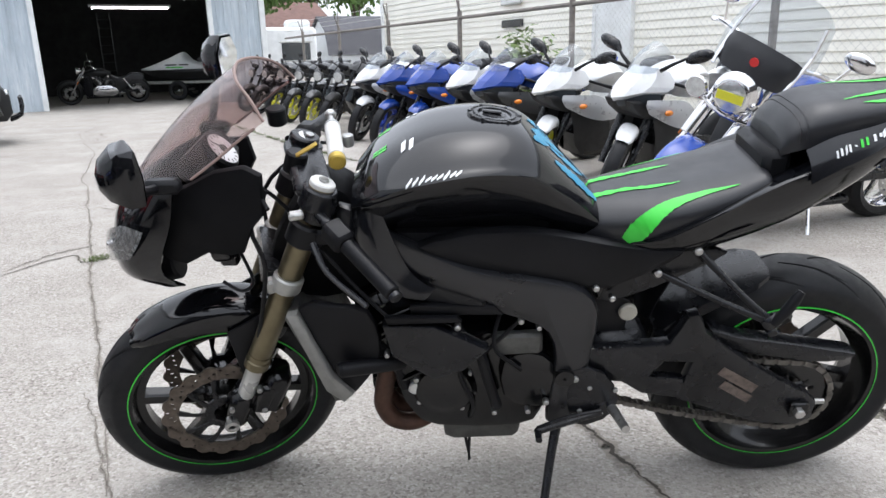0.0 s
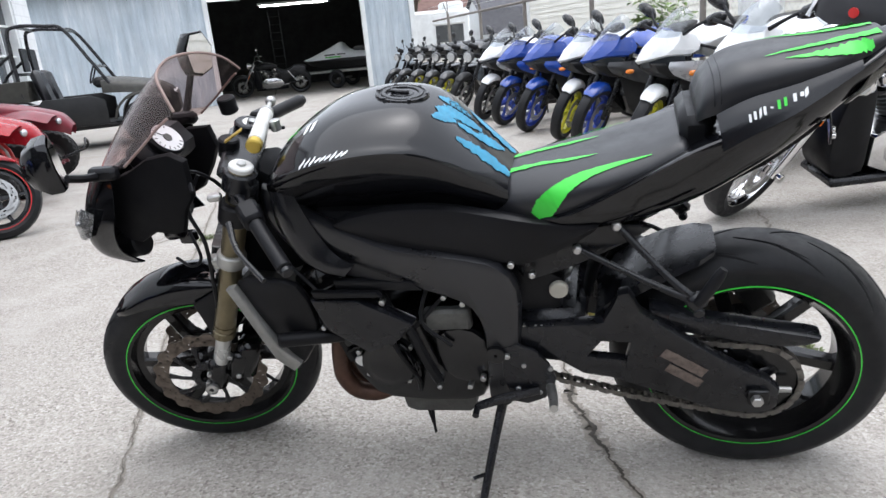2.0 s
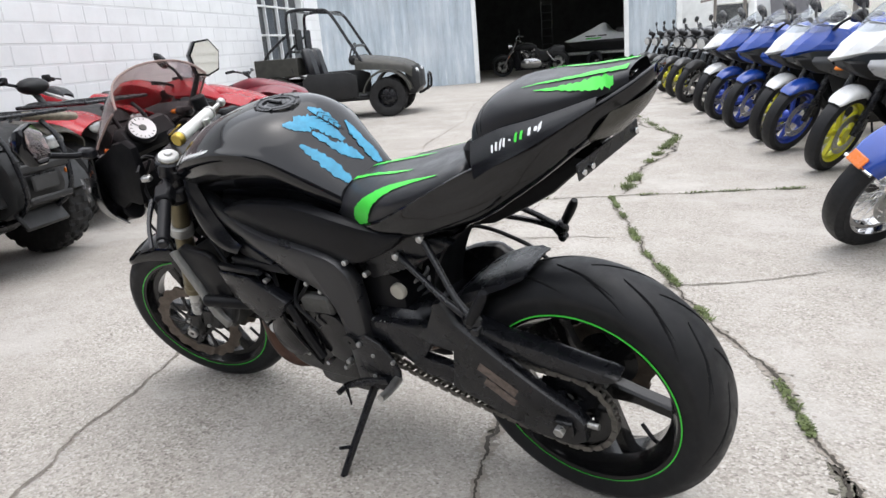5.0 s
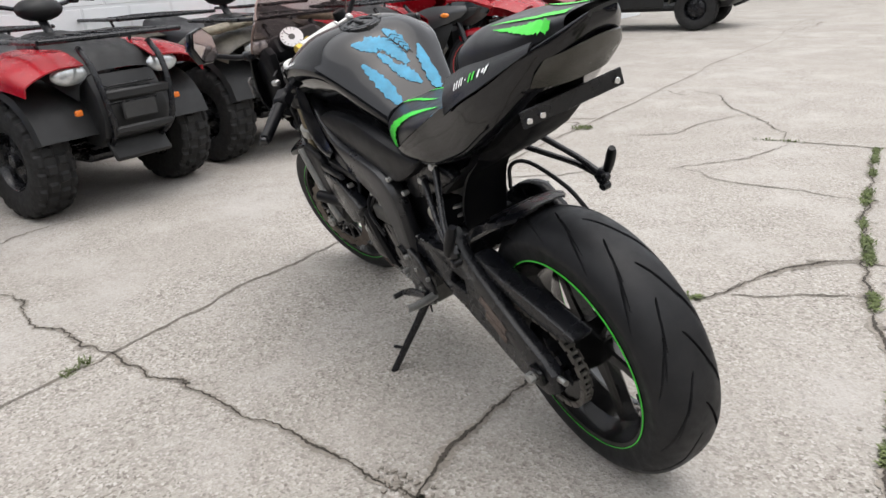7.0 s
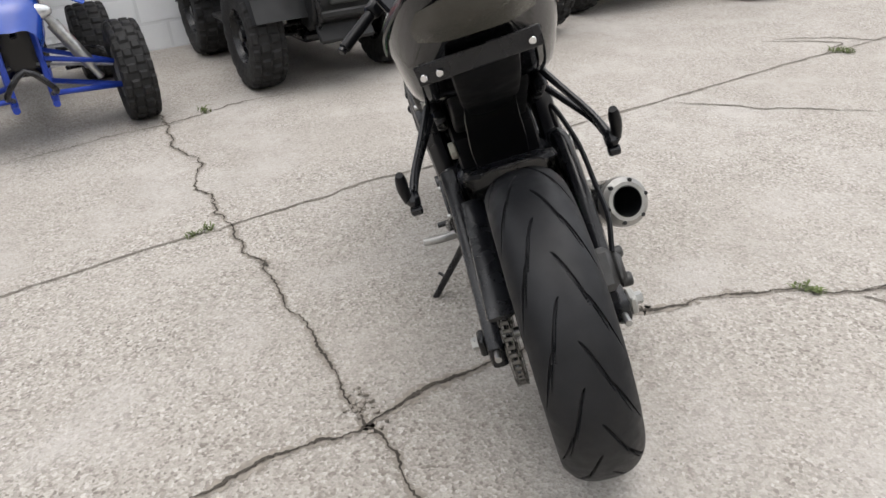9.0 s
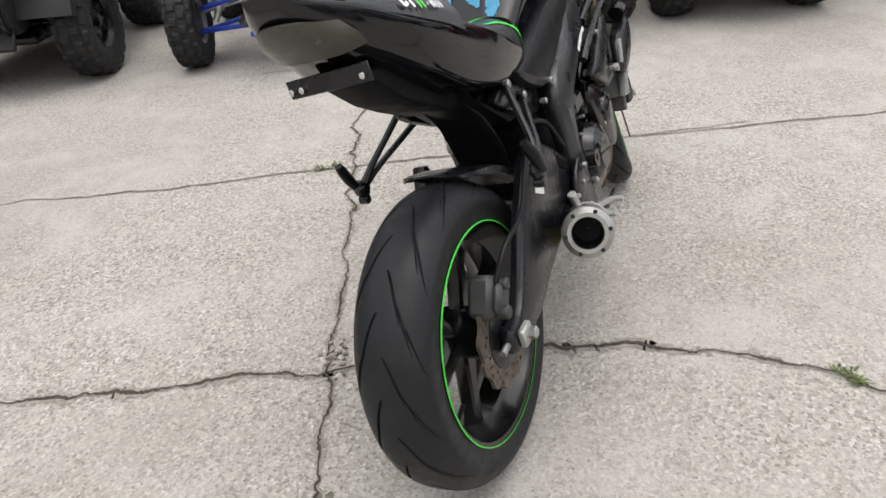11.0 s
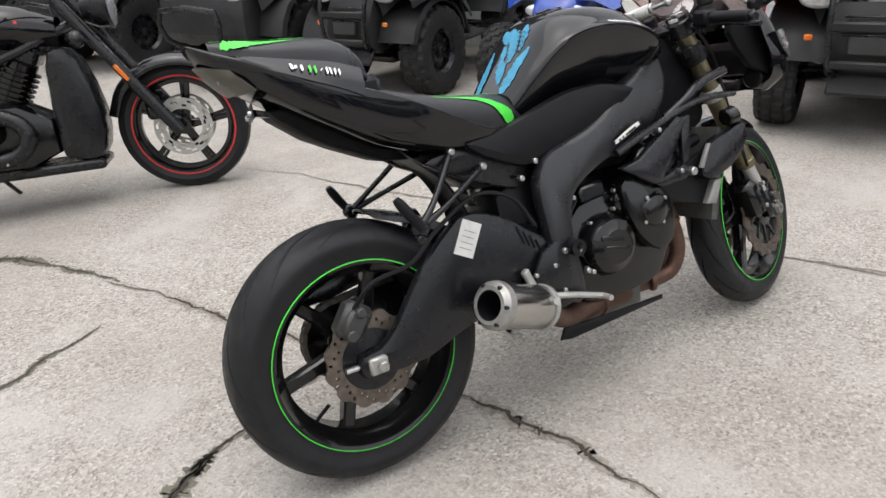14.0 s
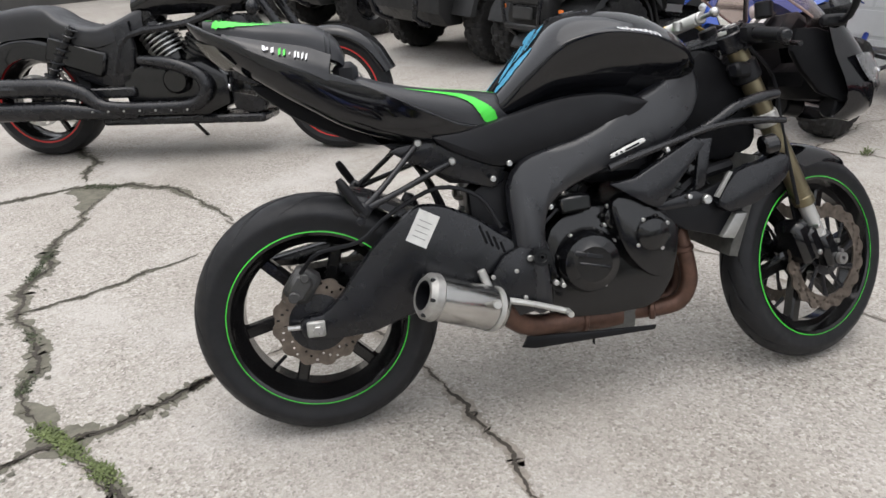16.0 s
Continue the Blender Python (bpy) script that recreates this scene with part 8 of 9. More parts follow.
    part("bumper_plate", Geo().box((0.465, 0, 0.62), (0.025, 0.40, 0.05), None, 0.01).box((0.475, 0, 0.44), (0.025, 0.34, 0.04), None, 0.01), M_BLKPLA, q)
    # A solid near-black block draws the shade of the winch recess.
    part("winch_recess_shade", Geo().box((0.455, 0, 0.53), (0.02, 0.20, 0.09), None, 0.015), M_DARKIN, q)
    for nm, x0, x1, z, hw in (("front_rack", 0.36, -0.22, 0.905, 0.40), ("rear_rack", -1.02, -1.70, 0.93, 0.42)):
        g = Geo().tube([(x0, -hw, z), (x0, hw, z)], 0.013, 7, 1).tube([(x1, -hw * 0.9, z), (x1, hw * 0.9, z)], 0.013, 7, 1)
        for s in (-1, 1):
            g.tube([(x0, s * hw, z), (x1, s * hw * 0.9, z)], 0.013, 7, 1)
            g.tube([((x0 + x1) / 2, s * hw * 0.7, z), ((x0 + x1) / 2, s * hw * 0.6, z - 0.12)], 0.011, 6, 1)
        for k in range(1, 6):
            y = -hw + 2 * hw * k / 6
            g.tube([(x0, y, z), (x1, y * 0.9, z)], 0.009, 6, 1)
        part(nm, g, rack or M_SATIN, q, "black tube cargo rack")
    if tan:
        for s in (-1, 1):
            part("rack_cover", Geo().box((0.24, s * 0.40, 0.87), (0.10, 0.42, 0.05), Matrix.Rotation(radians(-6 * s), 3, "X"), 0.02), M_TANRACK, q, "sun-bleached camouflage fender edge")
    return q


def sport_quad(label, m, body, arms, group="quad bikes along the wall", second=None):
    """A low sport quad with open wishbones; front axle at x = 0."""
    q = thing("sport_quad", label, "quad bike", m, group)
    for s in (-1, 1):
        quad_wheel(q, 0, s * 0.50, 0.265, 0.085, M_GREYRIM, 0, 0.13, "front_wheel")
        quad_wheel(q, -1.22, s * 0.45, 0.245, 0.12, M_GREYRIM, 0, 0.115, "rear_wheel")
        part("upper_wishbone", Geo().tube([(0.12, s * 0.10, 0.42), (0.0, s * 0.42, 0.33)], 0.013, 7, 1).tube([(-0.16, s * 0.10, 0.42), (0.0, s * 0.42, 0.33)], 0.013, 7, 1), arms, q, "painted steel wishbone")
        part("lower_wishbone", Geo().tube([(0.14, s * 0.10, 0.25), (0.0, s * 0.44, 0.20)], 0.014, 7, 1).tube([(-0.18, s * 0.10, 0.25), (0.0, s * 0.44, 0.20)], 0.014, 7, 1), arms, q, "painted steel wishbone")
        part("shock", Geo().cyl((0.02, s * 0.34, 0.26), (-0.02, s * 0.16, 0.62), 0.02, 10).cyl((0.01, s * 0.31, 0.33), (-0.012, s * 0.19, 0.56), 0.034, 12), M_STEEL, q, "coil-over shock")
        part("tie_rod", Geo().tube([(-0.10, s * 0.06, 0.36), (-0.06, s * 0.42, 0.30)], 0.008, 6, 1), M_STEEL, q)
        flare = [[(0.30, s * 0.08, 0.72), (0.28, s * 0.22, 0.72), (0.24, s * 0.34, 0.66)], [(0.05, s * 0.12, 0.80), (0.02, s * 0.28, 0.80), (0.0, s * 0.45, 0.74)], [(-0.28, s * 0.12, 0.80), (-0.30, s * 0.26, 0.76), (-0.32, s * 0.42, 0.66)]]
        part("front_fender", shell(net(flare if s < 0 else [r[::-1] for r in flare], 5, 5), 0.006), body, q, "glossy front fender")
        rear = [[(-0.80, s * 0.12, 0.74), (-0.80, s * 0.26, 0.72), (-0.78, s * 0.36, 0.62)], [(-1.10, s * 0.10, 0.84), (-1.10, s * 0.32, 0.84), (-1.10, s * 0.48, 0.74)], [(-1.45, s * 0.08, 0.90), (-1.47, s * 0.26, 0.90), (-1.48, s * 0.40, 0.82)]]
        part("rear_fender", shell(net(rear if s < 0 else [r[::-1] for r in rear], 5, 5), 0.006), body, q, "glossy rear fender")
        part("headlight", Geo().ball((0.30, s * 0.13, 0.66), 0.06, (0.5, 1.1, 0.6), 12, 8), M_HEADL, q)
        part("handlebar_grip", Geo().cyl((-0.42, s * 0.27, 1.0), (-0.46, s * 0.39, 0.99), 0.017, 10), M_MATTE, q)
        part("nerf_bar", Geo().tube([(-0.28, s * 0.20, 0.28), (-0.40, s * 0.44, 0.27), (-0.80, s * 0.44, 0.27), (-0.92, s * 0.20, 0.28)], 0.013, 7), M_SATIN, q)
    nose = [[(0.42, 0, 0.60), (0.41, 0.06, 0.60), (0.40, 0.10, 0.56), (0.38, 0.10, 0.50)], [(0.30, 0, 0.74), (0.30, 0.10, 0.73), (0.28, 0.15, 0.68), (0.26, 0.14, 0.56)], [(0.0, 0, 0.84), (0.0, 0.12, 0.83), (-0.02, 0.17, 0.78), (-0.03, 0.15, 0.62)], [(-0.30, 0, 0.90), (-0.30, 0.12, 0.89), (-0.32, 0.16, 0.82), (-0.33, 0.14, 0.64)], [(-0.52, 0, 0.86), (-0.52, 0.10, 0.85), (-0.53, 0.13, 0.78), (-0.53, 0.12, 0.62)]]
    part("nose_cowl", Geo().grid(net(sym_cols(nose), 4, 4)), body, q)
    part("seat", Geo().grid(net(sym_cols([[(-0.50, 0, 0.86), (-0.50, 0.09, 0.85), (-0.50, 0.12, 0.76)], [(-0.80, 0, 0.80), (-0.80, 0.11, 0.79), (-0.80, 0.14, 0.70)], [(-1.20, 0, 0.86), (-1.20, 0.11, 0.85), (-1.20, 0.13, 0.78)], [(-1.48, 0, 0.92), (-1.48, 0.08, 0.91), (-1.48, 0.10, 0.86)]]), 4, 4)), M_VINYL, q)
    part("handlebar", Geo().tube([(-0.42, -0.29, 1.0), (-0.38, -0.12, 0.97), (-0.37, 0, 0.93), (-0.38, 0.12, 0.97), (-0.42, 0.29, 1.0)], 0.012, 8).cyl((-0.38, -0.08, 0.97), (-0.38, 0.08, 0.97), 0.02, 10), M_SATIN, q)
    part("engine", Geo().box((-0.55, 0, 0.45), (0.55, 0.28, 0.38), None, 0.05), M_ENGINE, q)
    part("frame", Geo().tube([(0.25, 0.09, 0.22), (-0.9, 0.12, 0.22), (-1.2, 0.08, 0.34)], 0.018, 7).tube([(0.25, -0.09, 0.22), (-0.9, -0.12, 0.22), (-1.2, -0.08, 0.34)], 0.018, 7).tube([(0.15, 0.09, 0.22), (0.0, 0.09, 0.62), (-0.5, 0.10, 0.70)], 0.016, 7).tube([(0.15, -0.09, 0.22), (0.0, -0.09, 0.62), (-0.5, -0.10, 0.70)], 0.016, 7), arms, q)
    part("bumper", Geo().tube([(0.20, -0.09, 0.26), (0.46, -0.10, 0.34), (0.48, 0, 0.44), (0.46, 0.10, 0.34), (0.20, 0.09, 0.26)], 0.014, 8), M_SATIN, q)
    part("rear_axle", Geo().cyl((-1.22, -0.4, 0.245), (-1.22, 0.4, 0.245), 0.022, 10), M_STEEL, q)
    part("steering_post", Geo().cyl((-0.12, 0, 0.5), (-0.37, 0, 0.95), 0.018, 8), M_SATIN, q)
    return q


def side_by_side(label, m, body, group="utility vehicles along the wall"):
    """A two-seat utility vehicle with an open roll cage; front axle at x = 0."""
    q = thing("utility_vehicle", label, "utility vehicle", m, group)
    for x, nm in ((0, "front_wheel"), (-1.95, "rear_wheel")):
        for s in (-1, 1):
            quad_wheel(q, x, s * 0.60, 0.33, 0.115, M_SATIN, 0, 0.17, nm)
    hood = [[(0.46, 0, 0.82), (0.46, 0.34, 0.81), (0.44, 0.52, 0.76), (0.43, 0.56, 0.62)], [(0.25, 0, 0.93), (0.25, 0.38, 0.92), (0.24, 0.60, 0.87), (0.24, 0.66, 0.74)], [(-0.20, 0, 1.02), (-0.20, 0.40, 1.01), (-0.22, 0.62, 0.95), (-0.24, 0.68, 0.80)], [(-0.52, 0, 1.05), (-0.52, 0.40, 1.04), (-0.52, 0.62, 0.98), (-0.52, 0.66, 0.82)]]
    part("hood", Geo().grid(net(sym_cols(hood), 4, 4)), body, q)
    part("front_panel", Geo().prism([(0.44, 0.82), (0.54, 0.70), (0.55, 0.45), (0.46, 0.34), (0.30, 0.34), (0.30, 0.80)], -0.48, 0.48, 0.03), M_BLKPLA, q)
    part("bumper", Geo().tube([(0.50, -0.28, 0.34), (0.66, -0.30, 0.42), (0.68, -0.30, 0.64), (0.66, 0.30, 0.64), (0.66, 0.30, 0.42), (0.50, 0.28, 0.34)], 0.022, 8, 2), M_SATIN, q, "black tube bumper")
    for s in (-1, 1):
        part("headlight", Geo().ball((0.50, s * 0.38, 0.72), 0.08, (0.5, 1.3, 0.7), 12, 8), M_HEADL, q)
        part("front_fender", arch(0, 0.36, 0.42, 10, 172, s * 0.42, s * 0.72), body, q)
        part("rear_fender", arch(-1.95, 0.36, 0.42, 8, 175, s * 0.42, s * 0.72), body, q)
        part("door_panel", Geo().prism([(-0.50, 0.36), (-0.50, 0.72), (-0.70, 0.80), (-1.35, 0.80), (-1.45, 0.70), (-1.45, 0.36)], s * 0.66 - 0.02, s * 0.66 + 0.02, 0.015), M_BLKPLA, q)
        part("seat_base", Geo().box((-1.12, s * 0.30, 0.66), (0.46, 0.46, 0.16), None, 0.05), M_VINYL, q)
        part("seat_back", Geo().box((-1.36, s * 0.30, 0.96), (0.14, 0.44, 0.58), Matrix.Rotation(radians(-12), 3, "Y"), 0.06), M_VINYL, q)
        g = Geo().tube([(-0.40, s * 0.62, 0.95), (-0.62, s * 0.60, 1.35), (-0.88, s * 0.56, 1.78), (-1.10, s * 0.55, 1.84), (-1.50, s * 0.55, 1.86), (-1.62, s * 0.58, 1.70), (-1.60, s * 0.63, 0.85)], 0.026, 9, 4)
        g.tube([(-1.60, s * 0.60, 1.50), (-2.0, s * 0.60, 1.20), (-2.15, s * 0.58, 0.95)], 0.022, 8, 3)
        part("roll_cage", g, M_SATIN, q, "black tube roll cage side")
        part("headrest_net", Geo().box((-1.52, s * 0.30, 1.40), (0.03, 0.40, 0.34), None, 0.02), M_MATTE, q)
    for x, y, z in ((-0.88, 0.56, 1.78), (-1.50, 0.55, 1.86), (-1.60, 0.62, 1.2), (-0.55, 0.6, 1.22)):
        part("cage_cross", Geo().tube([(x, -y, z), (x, y, z)], 0.023, 8, 1), M_SATIN, q)
    part("floor_pan", Geo().box((-1.0, 0, 0.34), (2.2, 1.2, 0.08), None, 0.03), M_BLKPLA, q)
    part("dashboard", Geo().box((-0.55, 0, 0.98), (0.18, 1.15, 0.16), None, 0.05), M_BLKPLA, q)
    part("steering_wheel", Geo().tube([(-0.72 + 0.06 * math.sin(a), 0.30 + 0.17 * math.cos(a), 1.12 + 0.15 * math.sin(a)) for a in np.linspace(0, 2 * math.pi, 20)], 0.014, 6, 1), M_MATTE, q)
    part("cargo_bed", Geo().box((-1.98, 0, 0.82), (0.95, 1.30, 0.05), None, 0.01).box((-1.98, 0.63, 0.96), (0.95, 0.04, 0.28), None, 0.01).box((-1.98, -0.63, 0.96), (0.95, 0.04, 0.28), None, 0.01).box((-1.52, 0, 0.96), (0.04, 1.26, 0.28), None, 0.01).box((-2.44, 0, 0.96), (0.04, 1.26, 0.28), None, 0.01), body, q)
    part("engine", Geo().box((-1.75, 0, 0.55), (0.7, 0.6, 0.36), None, 0.05), M_ENGINE, q)
    return q


def cruiser(label, m, chrome, paint, lean=-8, steer=14, fender=None, screen_on=False, stripe=None, spoked=False):
    """A long V-twin cruiser; rear contact at the origin, 1.72 m wheelbase."""
    c = thing("cruiser_motorcycle", label, "motorcycle", m @ pose(0, 0, 0, lean, 0, 0))
    rim = M_CHROME if spoked else M_RIM
    dark = M_CHROME if chrome else M_SATIN
    ax = Vector((-math.sin(radians(33)), 0, math.cos(radians(33))))
    pv = Vector((1.86, 0, 0))
    sm = Matrix.Translation(pv) @ Matrix.Rotation(radians(steer), 4, ax) @ Matrix.Translation(-pv)
    wheel(c, 0, 0.325, 0.327, 0.105, 0.235, rim, 5, True, None, stripe, 0, None, "rear_wheel")
    fwh = wheel(c, 1.72, 0.325, 0.326, 0.062, 0.245, rim, 0 if spoked else 5, True, sm, stripe, 0, M_ALU, "front_wheel")
    if spoked:
        g = Geo()
        for k in range(36):
            a = 2 * math.pi * k / 36
            s = 1 if k % 2 else -1
            g.tube([(0.04 * math.cos(a + 0.5 * s), s * 0.03, 0.04 * math.sin(a + 0.5 * s)), (0.235 * math.cos(a), 0, 0.235 * math.sin(a))], 0.0022, 4, 1)
        part("wire_spokes", g, M_CHROME, fwh, "thin chrome wire spokes")
    else:
        for k in range(5):
            part("spoke", spoke_geo(0.03, 0.235, 0.022, 0.018, 0.02, 2 * math.pi * k / 5 + 0.22), rim, fwh)
    for s in (-1, 1):
        base = Vector((1.70, s * 0.11, 0.325))
        part("fork_leg", Geo().cyl(base - ax * 0.02, base + ax * 0.30, 0.032, 14, 0.004), M_CHROME if chrome else M_SATIN, c, "", sm)
        part("fork_tube", Geo().cyl(base + ax * 0.30, base + ax * 0.78, 0.026, 14), M_CHROME if chrome else M_SATIN, c, "", sm)
        part("handlebar", Geo().tube([(1.26, s * 0.06, 1.02), (1.22, s * 0.20, 1.12), (1.10, s * 0.36, 1.10), (1.02, s * 0.44, 1.06)], [0.014, 0.014, 0.014, 0.018], 9), dark, c, "", sm)
        part("mirror", Geo().ball((1.14, s * 0.40, 1.26), 0.075, (0.3, 1.1, 0.65), 12, 8).tube([(1.12, s * 0.34, 1.10), (1.13, s * 0.38, 1.22)], 0.007, 6, 1), dark, c, "", sm)
        part("fork_reflector", Geo().box(base + ax * 0.36 + Vector((0.0, s * 0.036, 0)), (0.02, 0.006, 0.09), Matrix.Rotation(radians(-33), 3, "Y"), 0.003), M_ORANGE, c, "orange fork reflector", sm)
        part("rear_shock", Geo().cyl((0.12, s * 0.17, 0.42), (0.32, s * 0.17, 0.72), 0.022, 10).tube([(0.13 + 0.19 * t + 0.034 * math.cos(t * 50) * 0.83, s * 0.17 + 0.034 * math.sin(t * 50), 0.44 + 0.27 * t - 0.034 * math.cos(t * 50) * 0.55) for t in np.linspace(0, 1, 80)], 0.006, 6, 1), dark, c)
        part("brake_caliper", Geo().box((1.60, s * 0.085, 0.44), (0.07, 0.05, 0.12), None, 0.014), dark, c, "", sm)
    ff = []
    for a, w in ((44 if screen_on else 20, 0.07), (60 if screen_on else 50, 0.085), (80, 0.09), (110, 0.09), (140, 0.085), (165, 0.07)):
        ca, sa = math.cos(radians(a)), math.sin(radians(a))
        ff.append([(1.72 + (0.36 - d) * ca, w * y, 0.325 + (0.36 - d) * sa) for y, d in ((0, 0), (0.7, 0.006), (1.0, 0.035), (1.02, 0.09 if chrome else 0.05))])
    part("front_fender", shell(net(sym_cols(ff), 3, 3), 0.004), fender or paint, c, "", sm)
    rf = []
    for a, w in ((60, 0.11), (95, 0.125), (130, 0.125), (165, 0.11)):
        ca, sa = math.cos(radians(a)), math.sin(radians(a))
        rf.append([((0.37 - d) * ca, w * y, 0.33 + (0.37 - d) * sa) for y, d in ((0, 0), (0.7, 0.008), (1.0, 0.05), (1.02, 0.14))])
    part("rear_fender", shell(net(sym_cols(rf), 4, 3), 0.004), paint, c)
    tk = [[(1.24, 0, 0.90), (1.24, 0.07, 0.89), (1.24, 0.10, 0.83), (1.24, 0.06, 0.77)], [(1.05, 0, 0.97), (1.05, 0.11, 0.95), (1.05, 0.16, 0.86), (1.05, 0.10, 0.77)], [(0.82, 0, 0.96), (0.82, 0.11, 0.94), (0.82, 0.15, 0.86), (0.82, 0.09, 0.77)], [(0.62, 0, 0.86), (0.62, 0.07, 0.85), (0.62, 0.09, 0.80), (0.62, 0.06, 0.75)]]
    part("fuel_tank", Geo().grid(net(sym_cols(tk), 4, 4)), paint, c)
    if stripe:
        part("tank_stripe", strip(net(sym_cols(tk), 4, 4), [(0.25, 0.78, 0.012), (0.5, 0.80, 0.012), (0.75, 0.80, 0.008)], 0.002, 2), stripe, c)
        part("tank_stripe", strip(net(sym_cols(tk), 4, 4), [(0.25, 0.22, 0.012), (0.5, 0.20, 0.012), (0.75, 0.20, 0.008)], 0.002, 2), stripe, c)
    part("seat", Geo().grid(net(sym_cols([[(0.68, 0, 0.82), (0.68, 0.08, 0.81), (0.68, 0.10, 0.76), (0.68, 0.102, 0.70)], [(0.45, 0, 0.72), (0.45, 0.15, 0.71), (0.45, 0.17, 0.66), (0.45, 0.168, 0.61)], [(0.24, 0, 0.76), (0.24, 0.14, 0.75), (0.24, 0.16, 0.70), (0.24, 0.158, 0.64)], [(0.10, 0, 0.84), (0.10, 0.10, 0.83), (0.10, 0.13, 0.78), (0.10, 0.135, 0.67)], [(-0.18, 0, 0.81), (-0.18, 0.09, 0.80), (-0.18, 0.12, 0.75), (-0.18, 0.125, 0.65)], [(-0.215, 0, 0.74), (-0.215, 0.05, 0.735), (-0.215, 0.08, 0.71), (-0.215, 0.09, 0.66)]]), 4, 4)), M_VINYL, c)
    part("crankcase", Geo().prism([(0.55, 0.26), (0.52, 0.46), (0.70, 0.52), (1.00, 0.52), (1.14, 0.44), (1.14, 0.28), (1.0, 0.22), (0.62, 0.22)], -0.15, 0.15, 0.03), dark if chrome else M_ENGINE, c)
    for a in (-30, 30):
        d = Vector((math.sin(radians(a)), 0, math.cos(radians(a))))
        p = Vector((0.86 + (0.05 if a > 0 else -0.05), 0, 0.50))
        cy = part("cylinder", Geo().cyl(p, p + d * 0.26, 0.085, 18, 0.01), M_ENGINE, c)
        for k in range(7):
            part("cooling_fin", Geo().cyl(p + d * (0.05 + 0.026 * k), p + d * (0.058 + 0.026 * k), 0.108, 18), M_STEEL if chrome or a < 0 else M_ENGINE, cy)
        part("cylinder_head", Geo().box(p + d * 0.29, (0.17, 0.19, 0.09), Matrix.Rotation(radians(a), 3, "Y"), 0.02), dark, cy)
    part("air_cover", Geo().cyl((0.86, -0.15, 0.42), (0.86, -0.20, 0.42), 0.075, 24, 0.015), dark if chrome else M_ENGINE, c)
    part("primary_cover", Geo().prism([(0.52, 0.28), (0.50, 0.42), (0.62, 0.48), (0.98, 0.46), (1.06, 0.36), (0.98, 0.27)], 0.14, 0.19, 0.02, 2), dark if chrome else M_ENGINE, c)
    part("radiator_cover", Geo().prism([(1.18, 0.24), (1.14, 0.30), (1.16, 0.68), (1.22, 0.76), (1.30, 0.70), (1.36, 0.45), (1.34, 0.27), (1.28, 0.22)], -0.14, 0.14, 0.03, 2), M_SATIN if not chrome else M_MATTE, c)
    part("exhaust_pipe", Geo().tube([(0.66, -0.15, 0.53), (0.85, -0.20, 0.51), (1.00, -0.21, 0.45), (1.035, -0.215, 0.37), (0.97, -0.215, 0.295), (0.80, -0.215, 0.278), (0.46, -0.215, 0.288), (0.33, -0.215, 0.365), (0.17, -0.22, 0.40), (-0.25, -0.225, 0.40)], [0.03, 0.036, 0.038, 0.038, 0.036, 0.036, 0.036, 0.044, 0.054, 0.054], 14, 4), dark, c, "curved exhaust pipe and upper muffler")
    part("exhaust_pipe", Geo().tube([(0.62, -0.19, 0.25), (0.42, -0.21, 0.258), (0.26, -0.22, 0.272), (0.16, -0.225, 0.275), (-0.25, -0.225, 0.275)], [0.03, 0.036, 0.050, 0.054, 0.054], 14, 3), dark, c, "lower straight muffler")
    part("heat_shield", Geo().tube([(0.02, -0.262, 0.40), (-0.10, -0.265, 0.40), (-0.2, -0.265, 0.40)], [0.012, 0.020, 0.012], 8), dark, c)
    for k in range(8):
        part("pipe_bolt", Geo().cyl((0.30 + 0.09 * k, -0.25, 0.268), (0.30 + 0.09 * k, -0.258, 0.268), 0.006, 8), M_STEEL, c)
    part("lower_rail", Geo().box((0.85, 0, 0.20), (0.95, 0.30, 0.05), None, 0.015), M_SATIN, c)
    part("frame_tube", Geo().tube([(1.30, 0.05, 0.86), (0.95, 0.13, 0.72), (0.60, 0.14, 0.66), (0.50, 0.14, 0.45)], 0.02, 8).tube([(1.30, -0.05, 0.86), (0.95, -0.13, 0.72), (0.60, -0.14, 0.66), (0.50, -0.14, 0.45)], 0.02, 8), M_SATIN, c)
    for s in (-1, 1):
        part("side_cover", Geo().prism([(0.62, 0.74), (0.40, 0.66), (0.16, 0.70), (0.18, 0.52), (0.40, 0.40), (0.60, 0.42)], s * 0.13 - 0.02, s * 0.13 + 0.02, 0.015, 2), M_SATIN if not chrome else paint, c)
    part("belt_cover", Geo().box((0.30, -0.16, 0.56), (0.34, 0.03, 0.14), Matrix.Rotation(radians(18), 3, "Y"), 0.02), M_ENGINE, c)
    part("swingarm", Geo().box((0.30, 0.15, 0.36), (0.62, 0.04, 0.06), None, 0.012).box((0.30, -0.15, 0.36), (0.62, 0.04, 0.06), None, 0.012), M_SATIN, c)
    part("side_stand", Geo().tube([(0.72, 0.15, 0.22), (0.80, 0.30, 0.042)], 0.011, 6, 1), dark, c)
    part("headlight", Geo().lathe([(0.004, -0.10), (0.06, -0.08), (0.09, -0.02), (0.098, 0.04), (0.085, 0.05), (0.004, 0.05)], (0, 0, 0), 28), M_CHROME if chrome else M_SATIN, c, "round headlight", sm @ pose(1.45, 0, 0.92, 0, 0, -90))
    part("headlight_glass", Geo().lathe([(0.003, 0.062), (0.05, 0.06), (0.085, 0.05), (0.003, 0.048)], (0, 0, 0), 28), M_HEADL, c, "", sm @ pose(1.45, 0, 0.92, 0, 0, -90))
